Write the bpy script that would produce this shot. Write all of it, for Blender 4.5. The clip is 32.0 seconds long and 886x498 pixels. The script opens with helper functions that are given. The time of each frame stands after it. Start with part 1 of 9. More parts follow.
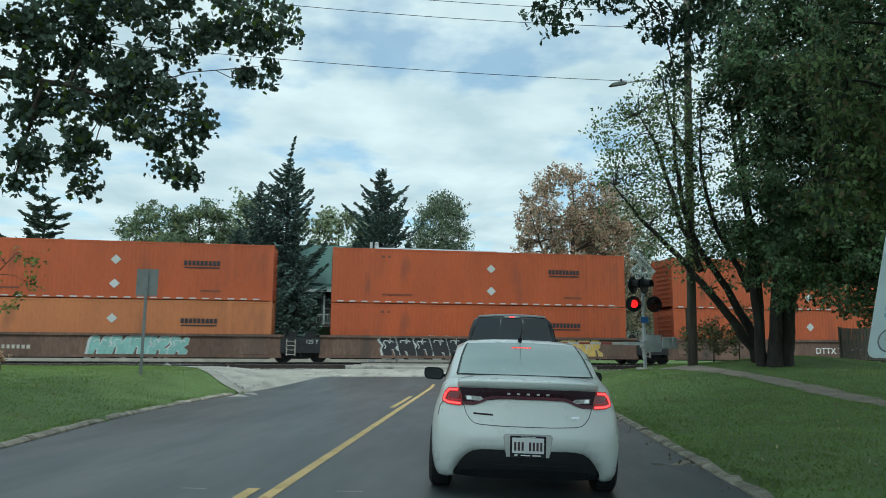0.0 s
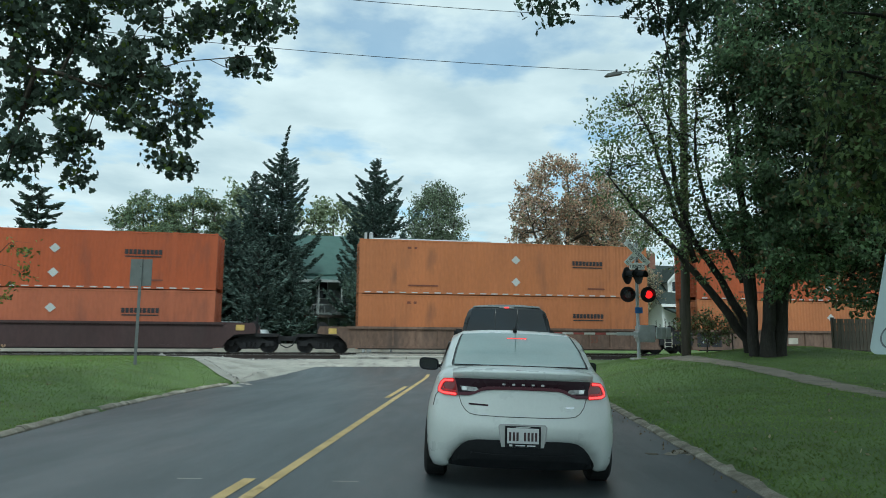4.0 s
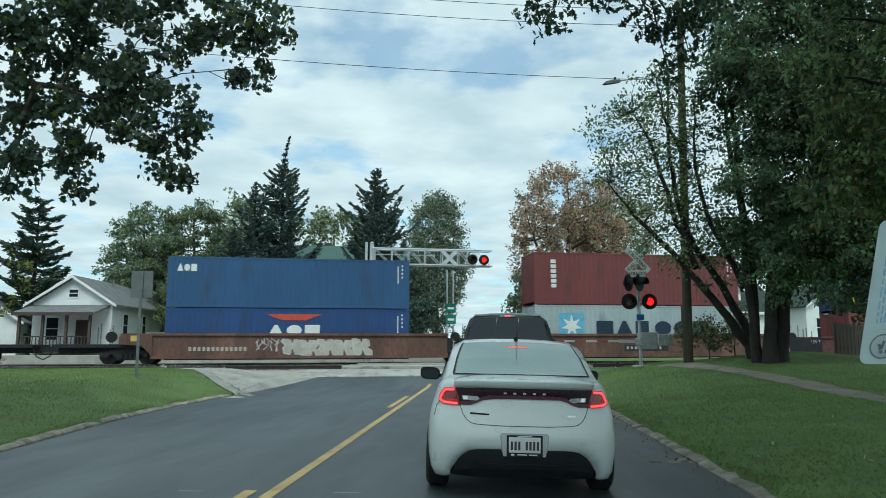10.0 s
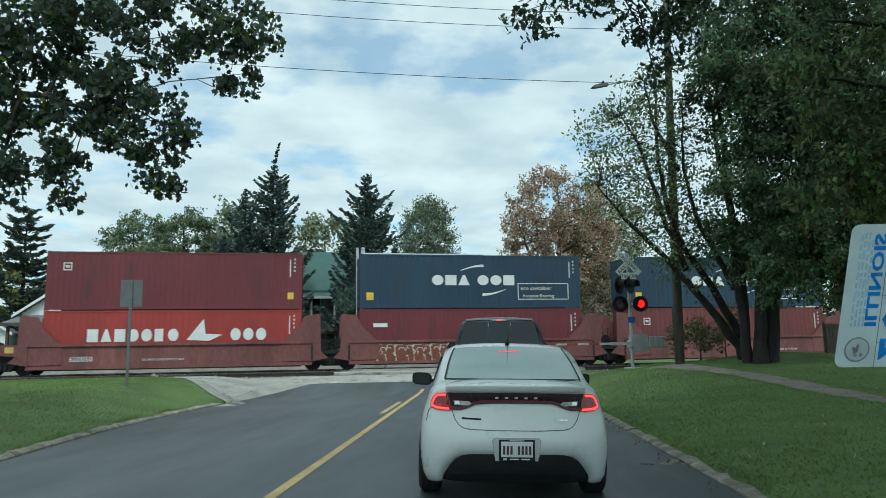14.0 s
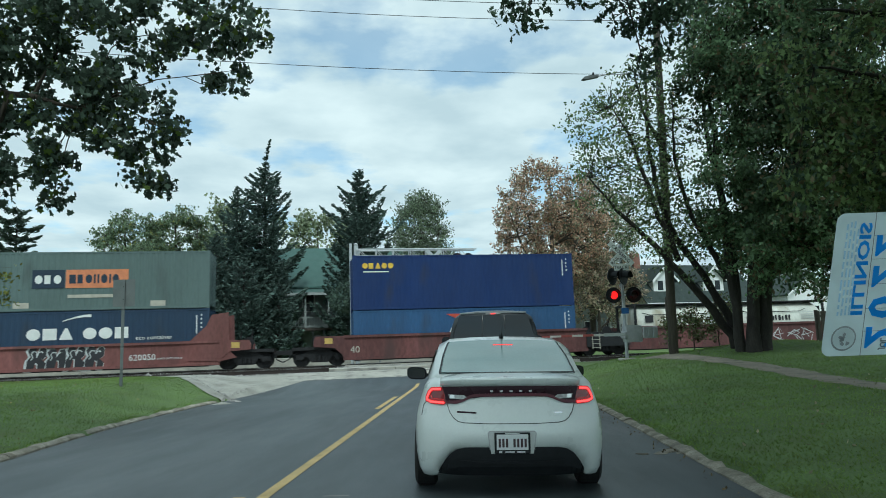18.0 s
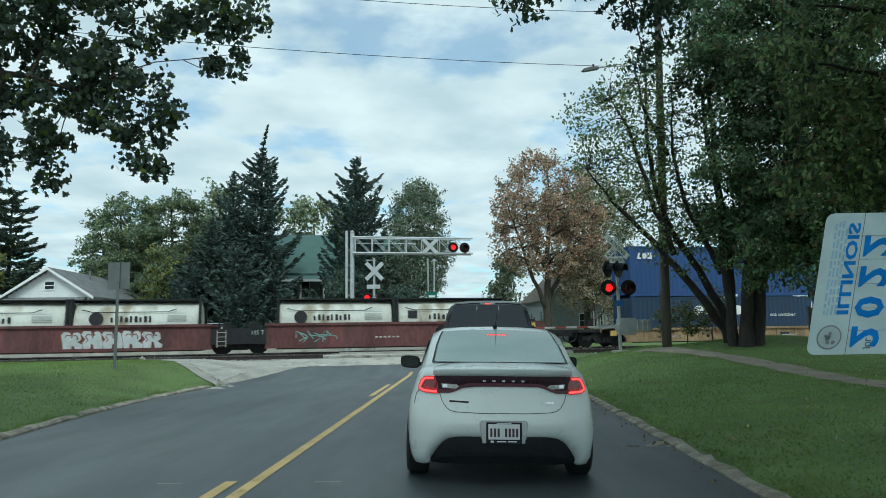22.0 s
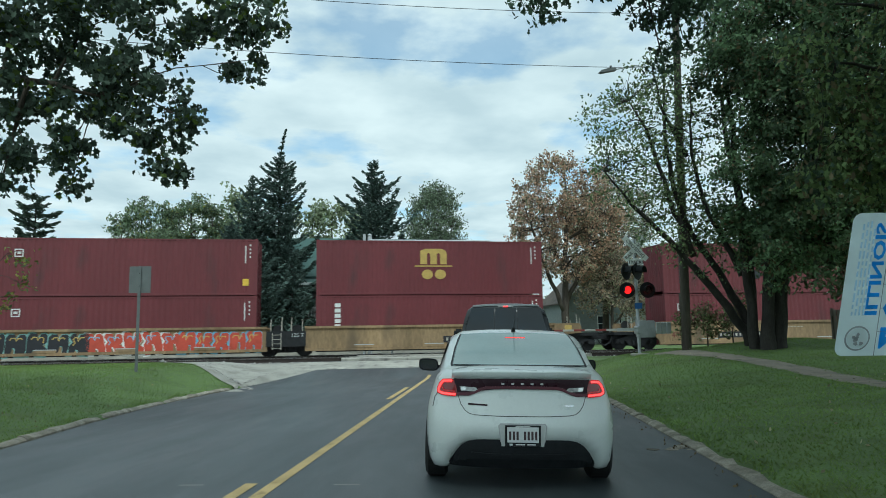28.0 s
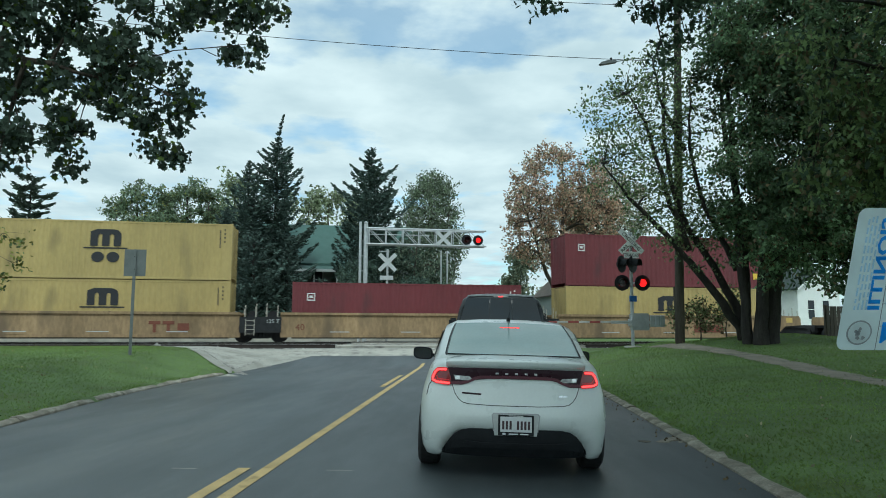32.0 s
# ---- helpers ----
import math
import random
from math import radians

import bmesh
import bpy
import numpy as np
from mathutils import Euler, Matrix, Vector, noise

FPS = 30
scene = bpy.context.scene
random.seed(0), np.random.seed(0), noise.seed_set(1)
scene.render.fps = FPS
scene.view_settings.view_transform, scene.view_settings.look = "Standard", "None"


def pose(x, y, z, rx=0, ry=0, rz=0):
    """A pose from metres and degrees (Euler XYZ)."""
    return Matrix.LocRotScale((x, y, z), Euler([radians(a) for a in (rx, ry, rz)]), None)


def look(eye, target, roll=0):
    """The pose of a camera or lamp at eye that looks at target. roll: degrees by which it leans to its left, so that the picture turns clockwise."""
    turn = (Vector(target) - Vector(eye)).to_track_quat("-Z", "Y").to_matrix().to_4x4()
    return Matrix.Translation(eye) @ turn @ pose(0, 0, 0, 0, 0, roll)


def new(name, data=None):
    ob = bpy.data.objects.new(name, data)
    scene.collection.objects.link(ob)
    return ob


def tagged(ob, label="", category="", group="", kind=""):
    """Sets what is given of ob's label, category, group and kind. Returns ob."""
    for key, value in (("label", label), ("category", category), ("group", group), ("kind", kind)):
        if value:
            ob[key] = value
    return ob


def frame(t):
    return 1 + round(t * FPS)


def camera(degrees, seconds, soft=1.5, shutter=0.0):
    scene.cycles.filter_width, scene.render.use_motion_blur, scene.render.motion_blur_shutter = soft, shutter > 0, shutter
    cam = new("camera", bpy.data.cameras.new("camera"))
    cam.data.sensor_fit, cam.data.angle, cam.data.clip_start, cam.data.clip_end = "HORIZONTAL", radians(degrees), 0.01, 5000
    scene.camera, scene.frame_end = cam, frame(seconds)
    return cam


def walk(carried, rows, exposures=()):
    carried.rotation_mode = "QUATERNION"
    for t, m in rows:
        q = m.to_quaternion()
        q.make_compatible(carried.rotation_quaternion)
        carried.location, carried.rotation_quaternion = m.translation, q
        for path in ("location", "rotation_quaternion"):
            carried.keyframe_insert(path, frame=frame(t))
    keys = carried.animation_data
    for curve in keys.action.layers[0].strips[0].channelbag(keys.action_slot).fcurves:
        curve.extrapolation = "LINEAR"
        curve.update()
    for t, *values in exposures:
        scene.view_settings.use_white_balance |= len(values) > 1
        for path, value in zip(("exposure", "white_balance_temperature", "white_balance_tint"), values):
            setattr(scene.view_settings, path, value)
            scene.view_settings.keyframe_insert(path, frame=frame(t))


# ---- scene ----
cam = camera(65.0, 32.0, soft=0.9, shutter=0.12)
WALK = [
    (0.0, -0.0030, 0.0001, 1.4224, 98.150, -0.396, -9.557),
    (0.5, -0.0097, -0.0054, 1.4226, 98.167, -0.340, -9.354),
    (1.0, -0.0129, -0.0065, 1.4226, 98.133, -0.251, -9.290),
    (1.5, -0.0071, -0.0052, 1.4275, 98.010, -0.208, -9.372),
    (2.0, -0.0092, -0.0016, 1.4298, 97.823, -0.228, -9.524),
    (2.5, -0.0136, 0.0015, 1.4273, 97.610, -0.283, -9.749),
    (3.0, -0.0103, 0.0021, 1.4289, 97.467, -0.323, -9.913),
    (3.5, -0.0099, 0.0076, 1.4292, 97.339, -0.413, -10.026),
    (5.5, -0.0151, -0.0028, 1.4284, 97.577, -0.364, -9.819),
    (6.0, -0.0079, 0.0006, 1.4302, 97.732, -0.397, -9.724),
    (6.5, -0.0078, 0.0013, 1.4313, 97.877, -0.397, -9.663),
    (7.0, -0.0119, 0.0008, 1.4305, 97.974, -0.325, -9.642),
    (7.5, -0.0056, -0.0013, 1.4328, 98.030, -0.176, -9.659),
    (8.0, 0.0001, -0.0024, 1.4345, 98.061, -0.139, -9.747),
    (8.5, 0.0003, -0.0008, 1.4349, 98.080, -0.057, -9.767),
    (9.0, -0.0012, 0.0005, 1.4333, 98.085, -0.024, -9.789),
    (9.5, -0.0048, 0.0010, 1.4327, 98.068, 0.097, -9.809),
    (10.0, 0.0013, 0.0002, 1.4342, 98.068, 0.133, -9.856),
    (10.5, 0.0024, -0.0001, 1.4348, 98.092, 0.256, -9.926),
    (11.0, 0.0046, 0.0012, 1.4347, 98.132, 0.320, -10.044),
    (11.5, 0.0070, -0.0004, 1.4362, 98.211, 0.415, -10.146),
    (12.0, 0.0144, -0.0010, 1.4377, 98.296, 0.535, -10.277),
    (12.5, 0.0122, -0.0035, 1.4378, 98.365, 0.672, -10.316),
    (13.0, 0.0106, -0.0036, 1.4376, 98.404, 0.704, -10.395),
    (13.5, 0.0150, -0.0057, 1.4386, 98.431, 0.813, -10.436),
    (14.0, 0.0144, -0.0065, 1.4386, 98.455, 0.928, -10.466),
    (14.5, 0.0110, -0.0097, 1.4384, 98.467, 0.909, -10.505),
    (16.5, 0.0176, -0.0041, 1.4385, 98.386, 1.465, -10.564),
    (17.0, 0.0219, -0.0063, 1.4403, 98.249, 1.643, -10.671),
    (17.5, 0.0252, -0.0069, 1.4407, 98.100, 1.790, -10.753),
    (18.0, 0.0228, -0.0048, 1.4407, 97.969, 1.962, -10.880),
    (18.5, 0.0251, -0.0052, 1.4412, 97.859, 2.096, -11.065),
    (19.0, 0.0282, -0.0071, 1.4418, 97.735, 1.971, -11.177),
    (19.5, 0.0234, -0.0061, 1.4413, 97.586, 1.683, -11.319),
    (20.0, 0.0245, -0.0045, 1.4395, 97.397, 1.249, -11.458),
    (20.5, 0.0221, -0.0028, 1.4370, 97.255, 0.887, -11.570),
    (21.0, 0.0221, -0.0020, 1.4385, 97.169, 0.682, -11.609),
    (21.5, 0.0214, -0.0047, 1.4394, 97.082, 0.710, -11.528),
    (22.0, 0.0286, -0.0084, 1.4431, 97.063, 0.874, -11.333),
    (22.5, 0.0243, -0.0094, 1.4416, 97.053, 1.142, -11.109),
    (23.0, 0.0259, -0.0099, 1.4422, 97.097, 1.303, -10.898),
    (23.5, 0.0223, -0.0106, 1.4419, 97.177, 1.397, -10.699),
    (24.0, 0.0276, -0.0115, 1.4423, 97.262, 1.369, -10.505),
    (24.5, 0.0218, -0.0107, 1.4418, 97.336, 1.409, -10.340),
    (25.0, 0.0215, -0.0093, 1.4412, 97.399, 1.444, -10.200),
    (25.5, 0.0267, -0.0123, 1.4419, 97.467, 1.427, -10.098),
    (27.5, 0.0204, -0.0099, 1.4406, 97.405, 1.117, -9.952),
    (28.0, 0.0207, -0.0110, 1.4415, 97.324, 0.920, -9.894),
    (28.5, 0.0185, -0.0110, 1.4402, 97.234, 0.751, -9.858),
    (29.0, 0.0147, -0.0073, 1.4402, 97.109, 0.604, -9.819),
    (29.5, 0.0145, -0.0051, 1.4395, 96.944, 0.470, -9.837),
    (30.0, 0.0151, -0.0039, 1.4386, 96.802, 0.262, -9.916),
    (30.5, 0.0125, -0.0050, 1.4388, 96.694, 0.093, -10.035),
    (31.0, 0.0156, -0.0066, 1.4395, 96.602, 0.018, -10.188),
    (31.5, 0.0141, -0.0080, 1.4398, 96.506, -0.047, -10.271),
    (32.0, 0.0109, -0.0077, 1.4386, 96.433, -0.174, -10.368),
]

walk(cam, [(t, pose(x, y, z, rx, ry, rz)) for t, x, y, z, rx, ry, rz in WALK], exposures=[(0.0, 0.05, 5750.0, -5.0), (32.0, 0.05, 5750.0, -5.0)])

# ---- light: a bright, broken overcast ----
SUN_ELEV, SUN_TURN = 50.0, 184.0
world = bpy.data.worlds.new("sky")
scene.world = world
world.use_nodes = True
wn, wl = world.node_tree.nodes, world.node_tree.links
wn.clear()
w_out = wn.new("ShaderNodeOutputWorld")
w_bg = wn.new("ShaderNodeBackground")
w_sky = wn.new("ShaderNodeTexSky")
w_sky.sky_type, w_sky.sun_disc = "NISHITA", False
w_sky.sun_elevation, w_sky.sun_rotation = radians(SUN_ELEV), radians(SUN_TURN)
w_co = wn.new("ShaderNodeTexCoord")
w_sep = wn.new("ShaderNodeSeparateXYZ")
wl.new(w_co.outputs["Generated"], w_sep.inputs[0])
w_add = wn.new("ShaderNodeMath")
w_add.operation = "ADD"
w_add.inputs[1].default_value = 0.12
w_max = wn.new("ShaderNodeMath")
w_max.operation = "MAXIMUM"
w_max.inputs[1].default_value = 0.03
wl.new(w_sep.outputs["Z"], w_add.inputs[0])
wl.new(w_add.outputs[0], w_max.inputs[0])
w_dx, w_dy = wn.new("ShaderNodeMath"), wn.new("ShaderNodeMath")
for node, axis in ((w_dx, "X"), (w_dy, "Y")):
    node.operation = "DIVIDE"
    wl.new(w_sep.outputs[axis], node.inputs[0])
    wl.new(w_max.outputs[0], node.inputs[1])
w_com = wn.new("ShaderNodeCombineXYZ")
wl.new(w_dx.outputs[0], w_com.inputs["X"])
wl.new(w_dy.outputs[0], w_com.inputs["Y"])
w_com.inputs["Z"].default_value = 3.7
w_cover = wn.new("ShaderNodeTexNoise")
w_cover.inputs["Scale"].default_value, w_cover.inputs["Detail"].default_value, w_cover.inputs["Roughness"].default_value = 2.5, 8.0, 0.52
wl.new(w_com.outputs[0], w_cover.inputs["Vector"])
w_ramp = wn.new("ShaderNodeValToRGB")
w_ramp.color_ramp.elements[0].position, w_ramp.color_ramp.elements[1].position = 0.34, 0.47
w_ramp.color_ramp.elements[0].color = (0.42, 0.42, 0.42, 1)
wl.new(w_cover.outputs["Fac"], w_ramp.inputs["Fac"])
w_tone = wn.new("ShaderNodeTexNoise")
w_tone.inputs["Scale"].default_value, w_tone.inputs["Detail"].default_value = 3.2, 7.0
wl.new(w_com.outputs[0], w_tone.inputs["Vector"])
w_cloud = wn.new("ShaderNodeValToRGB")
w_cloud.color_ramp.elements[0].position, w_cloud.color_ramp.elements[1].position = 0.33, 0.68
w_cloud.color_ramp.elements[0].color, w_cloud.color_ramp.elements[1].color = (0.58, 0.655, 0.69, 1), (0.82, 0.865, 0.865, 1)
wl.new(w_tone.outputs["Fac"], w_cloud.inputs["Fac"])
w_gain = wn.new("ShaderNodeVectorMath")
w_gain.operation = "MULTIPLY"
w_gain.inputs[1].default_value = (0.118, 0.15, 0.15)
wl.new(w_sky.outputs["Color"], w_gain.inputs[0])
w_mix = wn.new("ShaderNodeMix")
w_mix.data_type = "RGBA"
wl.new(w_ramp.outputs["Color"], w_mix.inputs["Factor"])
wl.new(w_gain.outputs["Vector"], w_mix.inputs["A"])
wl.new(w_cloud.outputs["Color"], w_mix.inputs["B"])
wl.new(w_mix.outputs["Result"], w_bg.inputs["Color"])
w_bg.inputs["Strength"].default_value = 1.0
wl.new(w_bg.outputs[0], w_out.inputs["Surface"])

sun = new("sun", bpy.data.lights.new("sun", "SUN"))
sun.data.energy, sun.data.angle, sun.data.color = 1.6, radians(25), (1.0, 0.97, 0.92)
_e, _a = radians(SUN_ELEV), radians(SUN_TURN)
sun.matrix_world = look((60 * math.sin(_a) * math.cos(_e), 60 * math.cos(_a) * math.cos(_e), 60 * math.sin(_e)), (0, 0, 0))


# ---- materials ----
def mat(name, color, rough=0.6, metal=0.0, vary=0.15, scale=3.0, fine=40.0, bump=0.0, bump_scale=60.0, dirt=None, dirt_at=0.62,
        emit=0.0, coat=0.0, island=0.0, random_ob=0.0, stretch=(1, 1, 1), trans=0.0):
    m = bpy.data.materials.new(name)
    m.use_nodes = True
    n, l = m.node_tree.nodes, m.node_tree.links
    b = n["Principled BSDF"]
    b.inputs["Roughness"].default_value, b.inputs["Metallic"].default_value = rough, metal
    co = n.new("ShaderNodeTexCoord")
    mp = n.new("ShaderNodeMapping")
    mp.inputs["Scale"].default_value = stretch
    l.new(co.outputs["Object"], mp.inputs["Vector"])

    def noise_tex(s, d):
        t = n.new("ShaderNodeTexNoise")
        t.inputs["Scale"].default_value, t.inputs["Detail"].default_value = s, d
        l.new(mp.outputs[0], t.inputs["Vector"])
        return t.outputs["Fac"]

    def ranged(src, lo, hi):
        r = n.new("ShaderNodeMapRange")
        r.inputs["From Min"].default_value, r.inputs["From Max"].default_value = 0.3, 0.7
        r.inputs["To Min"].default_value, r.inputs["To Max"].default_value = lo, hi
        l.new(src, r.inputs["Value"])
        return r.outputs[0]

    def times(a, b2):
        t = n.new("ShaderNodeMath")
        t.operation = "MULTIPLY"
        l.new(a, t.inputs[0])
        l.new(b2, t.inputs[1])
        return t.outputs[0]

    val = times(ranged(noise_tex(scale, 4), 1 - vary, 1 + vary), ranged(noise_tex(fine, 3), 1 - vary * 0.6, 1 + vary * 0.6))
    if island:
        g = n.new("ShaderNodeNewGeometry")
        val = times(val, ranged(g.outputs["Random Per Island"], 1 - island, 1 + island))
    if random_ob:
        g = n.new("ShaderNodeObjectInfo")
        val = times(val, ranged(g.outputs["Random"], 1 - random_ob, 1 + random_ob))
    sc = n.new("ShaderNodeVectorMath")
    sc.operation = "SCALE"
    sc.inputs[0].default_value = color
    l.new(val, sc.inputs["Scale"])
    last = sc.outputs["Vector"]
    if dirt:
        d = n.new("ShaderNodeMapRange")
        d.inputs["From Min"].default_value, d.inputs["From Max"].default_value = dirt_at - 0.08, dirt_at + 0.1
        l.new(noise_tex(scale * 1.7, 9), d.inputs["Value"])
        x = n.new("ShaderNodeMix")
        x.data_type = "RGBA"
        l.new(d.outputs[0], x.inputs["Factor"])
        l.new(last, x.inputs["A"])
        x.inputs["B"].default_value = (*dirt, 1)
        last = x.outputs["Result"]
    l.new(last, b.inputs["Base Color"])
    l.new(ranged(noise_tex(scale * 2.3, 3), max(0.02, rough - 0.08), min(1, rough + 0.08)), b.inputs["Roughness"])
    if coat:
        b.inputs["Coat Weight"].default_value = coat
        b.inputs["Coat Roughness"].default_value = 0.06
    if trans:
        t = n.new("ShaderNodeBsdfTranslucent")
        l.new(last, t.inputs["Color"])
        x = n.new("ShaderNodeMixShader")
        x.inputs[0].default_value = trans
        l.new(b.outputs[0], x.inputs[1])
        l.new(t.outputs[0], x.inputs[2])
        l.new(x.outputs[0], n["Material Output"].inputs["Surface"])
    if emit:
        b.inputs["Emission Color"].default_value = (*color, 1)
        b.inputs["Emission Strength"].default_value = emit
    if bump:
        bp = n.new("ShaderNodeBump")
        bp.inputs["Strength"].default_value, bp.inputs["Distance"].default_value = bump, 0.02
        l.new(noise_tex(bump_scale, 5), bp.inputs["Height"])
        l.new(bp.outputs[0], b.inputs["Normal"])
    return m


# ---- mesh tools ----
def part(name, bm, material, parent, label="", m=None, smooth=False):
    me = bpy.data.meshes.new(name)
    bm.to_mesh(me)
    bm.free()
    return part_mesh(name, me, material, parent, label, m, smooth)


def part_mesh(name, me, material, parent, label="", m=None, smooth=False):
    if material and not me.materials:
        me.materials.append(material)
    if smooth:
        me.shade_smooth()
    ob = new(name, me)
    if parent:
        ob.parent = parent
    if m is not None:
        ob.matrix_basis = m
    if label:
        ob["label"] = label
    return ob


def box(bm, x0, x1, y0, y1, z0, z1):
    v = [bm.verts.new((x, y, z)) for z in (z0, z1) for x, y in ((x0, y0), (x1, y0), (x1, y1), (x0, y1))]
    for f in ((3, 2, 1, 0), (4, 5, 6, 7), (0, 1, 5, 4), (1, 2, 6, 5), (2, 3, 7, 6), (3, 0, 4, 7)):
        bm.faces.new([v[i] for i in f])
    return v


def boxes(*specs):
    bm = bmesh.new()
    for s in specs:
        box(bm, *s)
    return bm


def soft_box(x0, x1, y0, y1, z0, z1, r=0.01, seg=2):
    bm = bmesh.new()
    box(bm, x0, x1, y0, y1, z0, z1)
    bmesh.ops.bevel(bm, geom=bm.edges[:], offset=r, segments=seg, affect="EDGES", clamp_overlap=True)
    return bm


def tube(bm, pts, radii, n=8, cap=True):
    """A tapered tube through points."""
    pts = [Vector(p) for p in pts]
    rings = []
    side = None
    for i, p in enumerate(pts):
        d = (pts[min(i + 1, len(pts) - 1)] - pts[max(i - 1, 0)]).normalized()
        if side is None or abs(side.dot(d)) > 0.98:
            side = d.orthogonal().normalized()
        side = (side - d * side.dot(d)).normalized()
        up = d.cross(side)
        r = radii[i] if hasattr(radii, "__len__") else radii
        rings.append([bm.verts.new(p + (side * math.cos(a) + up * math.sin(a)) * r) for a in (2 * math.pi * k / n for k in range(n))])
    for a, b in zip(rings, rings[1:]):
        for k in range(n):
            bm.faces.new((a[k], a[(k + 1) % n], b[(k + 1) % n], b[k]))
    if cap:
        bm.faces.new(rings[0][::-1])
        bm.faces.new(rings[-1])
    return bm


def prism(bm, outline, y0, y1):
    """An outline in x and z, given thickness in y."""
    a = [bm.verts.new((x, y0, z)) for x, z in outline]
    b = [bm.verts.new((x, y1, z)) for x, z in outline]
    bm.faces.new(a)
    bm.faces.new(b[::-1])
    k = len(a)
    for i in range(k):
        bm.faces.new((a[i], b[i], b[(i + 1) % k], a[(i + 1) % k]))
    bmesh.ops.recalc_face_normals(bm, faces=bm.faces[:])
    return bm


def lettering(text, height, material, parent, m, name="lettering", bold=0.0):
    cu = bpy.data.curves.new("lettering", "FONT")
    cu.body, cu.size, cu.extrude, cu.resolution_u, cu.offset = text, height * 1.38, 0.0004 if height < 0.05 else 0.002, 2, bold
    tmp = bpy.data.objects.new("lettering_tmp", cu)
    me = bpy.data.meshes.new_from_object(tmp)
    bpy.data.objects.remove(tmp)
    bpy.data.curves.remove(cu)
    return part_mesh(name, me, material, parent, "", m)


def letters(text, height, material, parent, m):
    """Lettering in which each character is a part of its own."""
    whole = lettering(text, height, material, None, Matrix.Identity(4))
    bm = bmesh.new()
    bm.from_mesh(whole.data)
    bpy.data.objects.remove(whole)
    groups, seen = [], set()
    for v in bm.verts:
        if v in seen:
            continue
        island, todo = [], [v]
        seen.add(v)
        while todo:
            u = todo.pop()
            island.append(u)
            for e in u.link_edges:
                o = e.other_vert(u)
                if o not in seen:
                    seen.add(o)
                    todo.append(o)
        lo, hi = min(q.co.x for q in island), max(q.co.x for q in island)
        for g in groups:
            if lo < g[1] - 0.001 and hi > g[0] + 0.001:
                g[0], g[1] = min(lo, g[0]), max(hi, g[1])
                g[2].extend(island)
                break
        else:
            groups.append([lo, hi, island])
    for lo, hi, verts in groups:
        ids = {v: i for i, v in enumerate(verts)}
        me = bpy.data.meshes.new("letter")
        me.from_pydata([tuple(v.co) for v in verts], [], [[ids[v] for v in f.verts] for f in bm.faces if f.verts[0] in ids])
        part_mesh("letter", me, material, parent, "", m)
    bm.free()


def mesh_arrays(name, verts, k):
    """A mesh of separate faces with k corners each, from an array of corners."""
    me = bpy.data.meshes.new(name)
    nv = len(verts)
    nf = nv // k
    me.vertices.add(nv)
    me.vertices.foreach_set("co", np.asarray(verts, np.float32).ravel())
    me.loops.add(nv)
    me.loops.foreach_set("vertex_index", np.arange(nv, dtype=np.int32))
    me.polygons.add(nf)
    me.polygons.foreach_set("loop_start", np.arange(0, nv, k, dtype=np.int32))
    me.polygons.foreach_set("loop_total", np.full(nf, k, np.int32))
    me.update(calc_edges=True)
    return me


def empty(name, m=None):
    ob = new(name)
    if m is not None:
        ob.matrix_basis = m
    return ob


def wall_up(m):
    return m @ pose(0, 0, 0, 90, 0, 0)


# ---- the lie of the land ----
ROAD_TURN = 13.4                      # the road runs this many degrees to the right of the track's square
RS, RC = math.sin(radians(ROAD_TURN)), math.cos(radians(ROAD_TURN))
RAIL_Z, TRACK_Y, NEAR_TRACK_Y = 0.65, 37.76, 33.3


def road_xy(s, q):
    """s metres along the road, q metres to the right."""
    return s * RS + q * RC, s * RC - q * RS


def road_sq(x, y):
    return x * RS + y * RC, x * RC - y * RS


def ease(a, b, v):
    t = min(1.0, max(0.0, (v - a) / (b - a)))
    return t * t * (3 - 2 * t)


def road_z(x, y):
    s, q = road_sq(x, y)
    crown = -0.016 * max(0.0, abs(q + 2.2) - 0.3) * (1 - ease(20, 30, y))
    return -0.02 + 0.64 * ease(25.6, 32.2, y) + crown


def left_kerb(s):
    return float(np.interp(s, [4, 7, 10, 13.4, 16, 18.5, 20.5, 22.4], [-6.35, -6.72, -7.2, -7.78, -8.12, -8.3, -8.3, -8.1]))


def right_kerb(s):
    return 2.65 + 0.0105 * max(0.0, s)


def lawn_edge(y):
    """Where the left lawn gives way to gravel, from the kerb's end to the railway."""
    return float(np.interp(y, [22.6, 23.4, 24.2, 25.0, 27.3, 30.6, 33.0], [-2.0, -2.3, -2.75, -3.25, -4.5, -6.6, -9.5]))


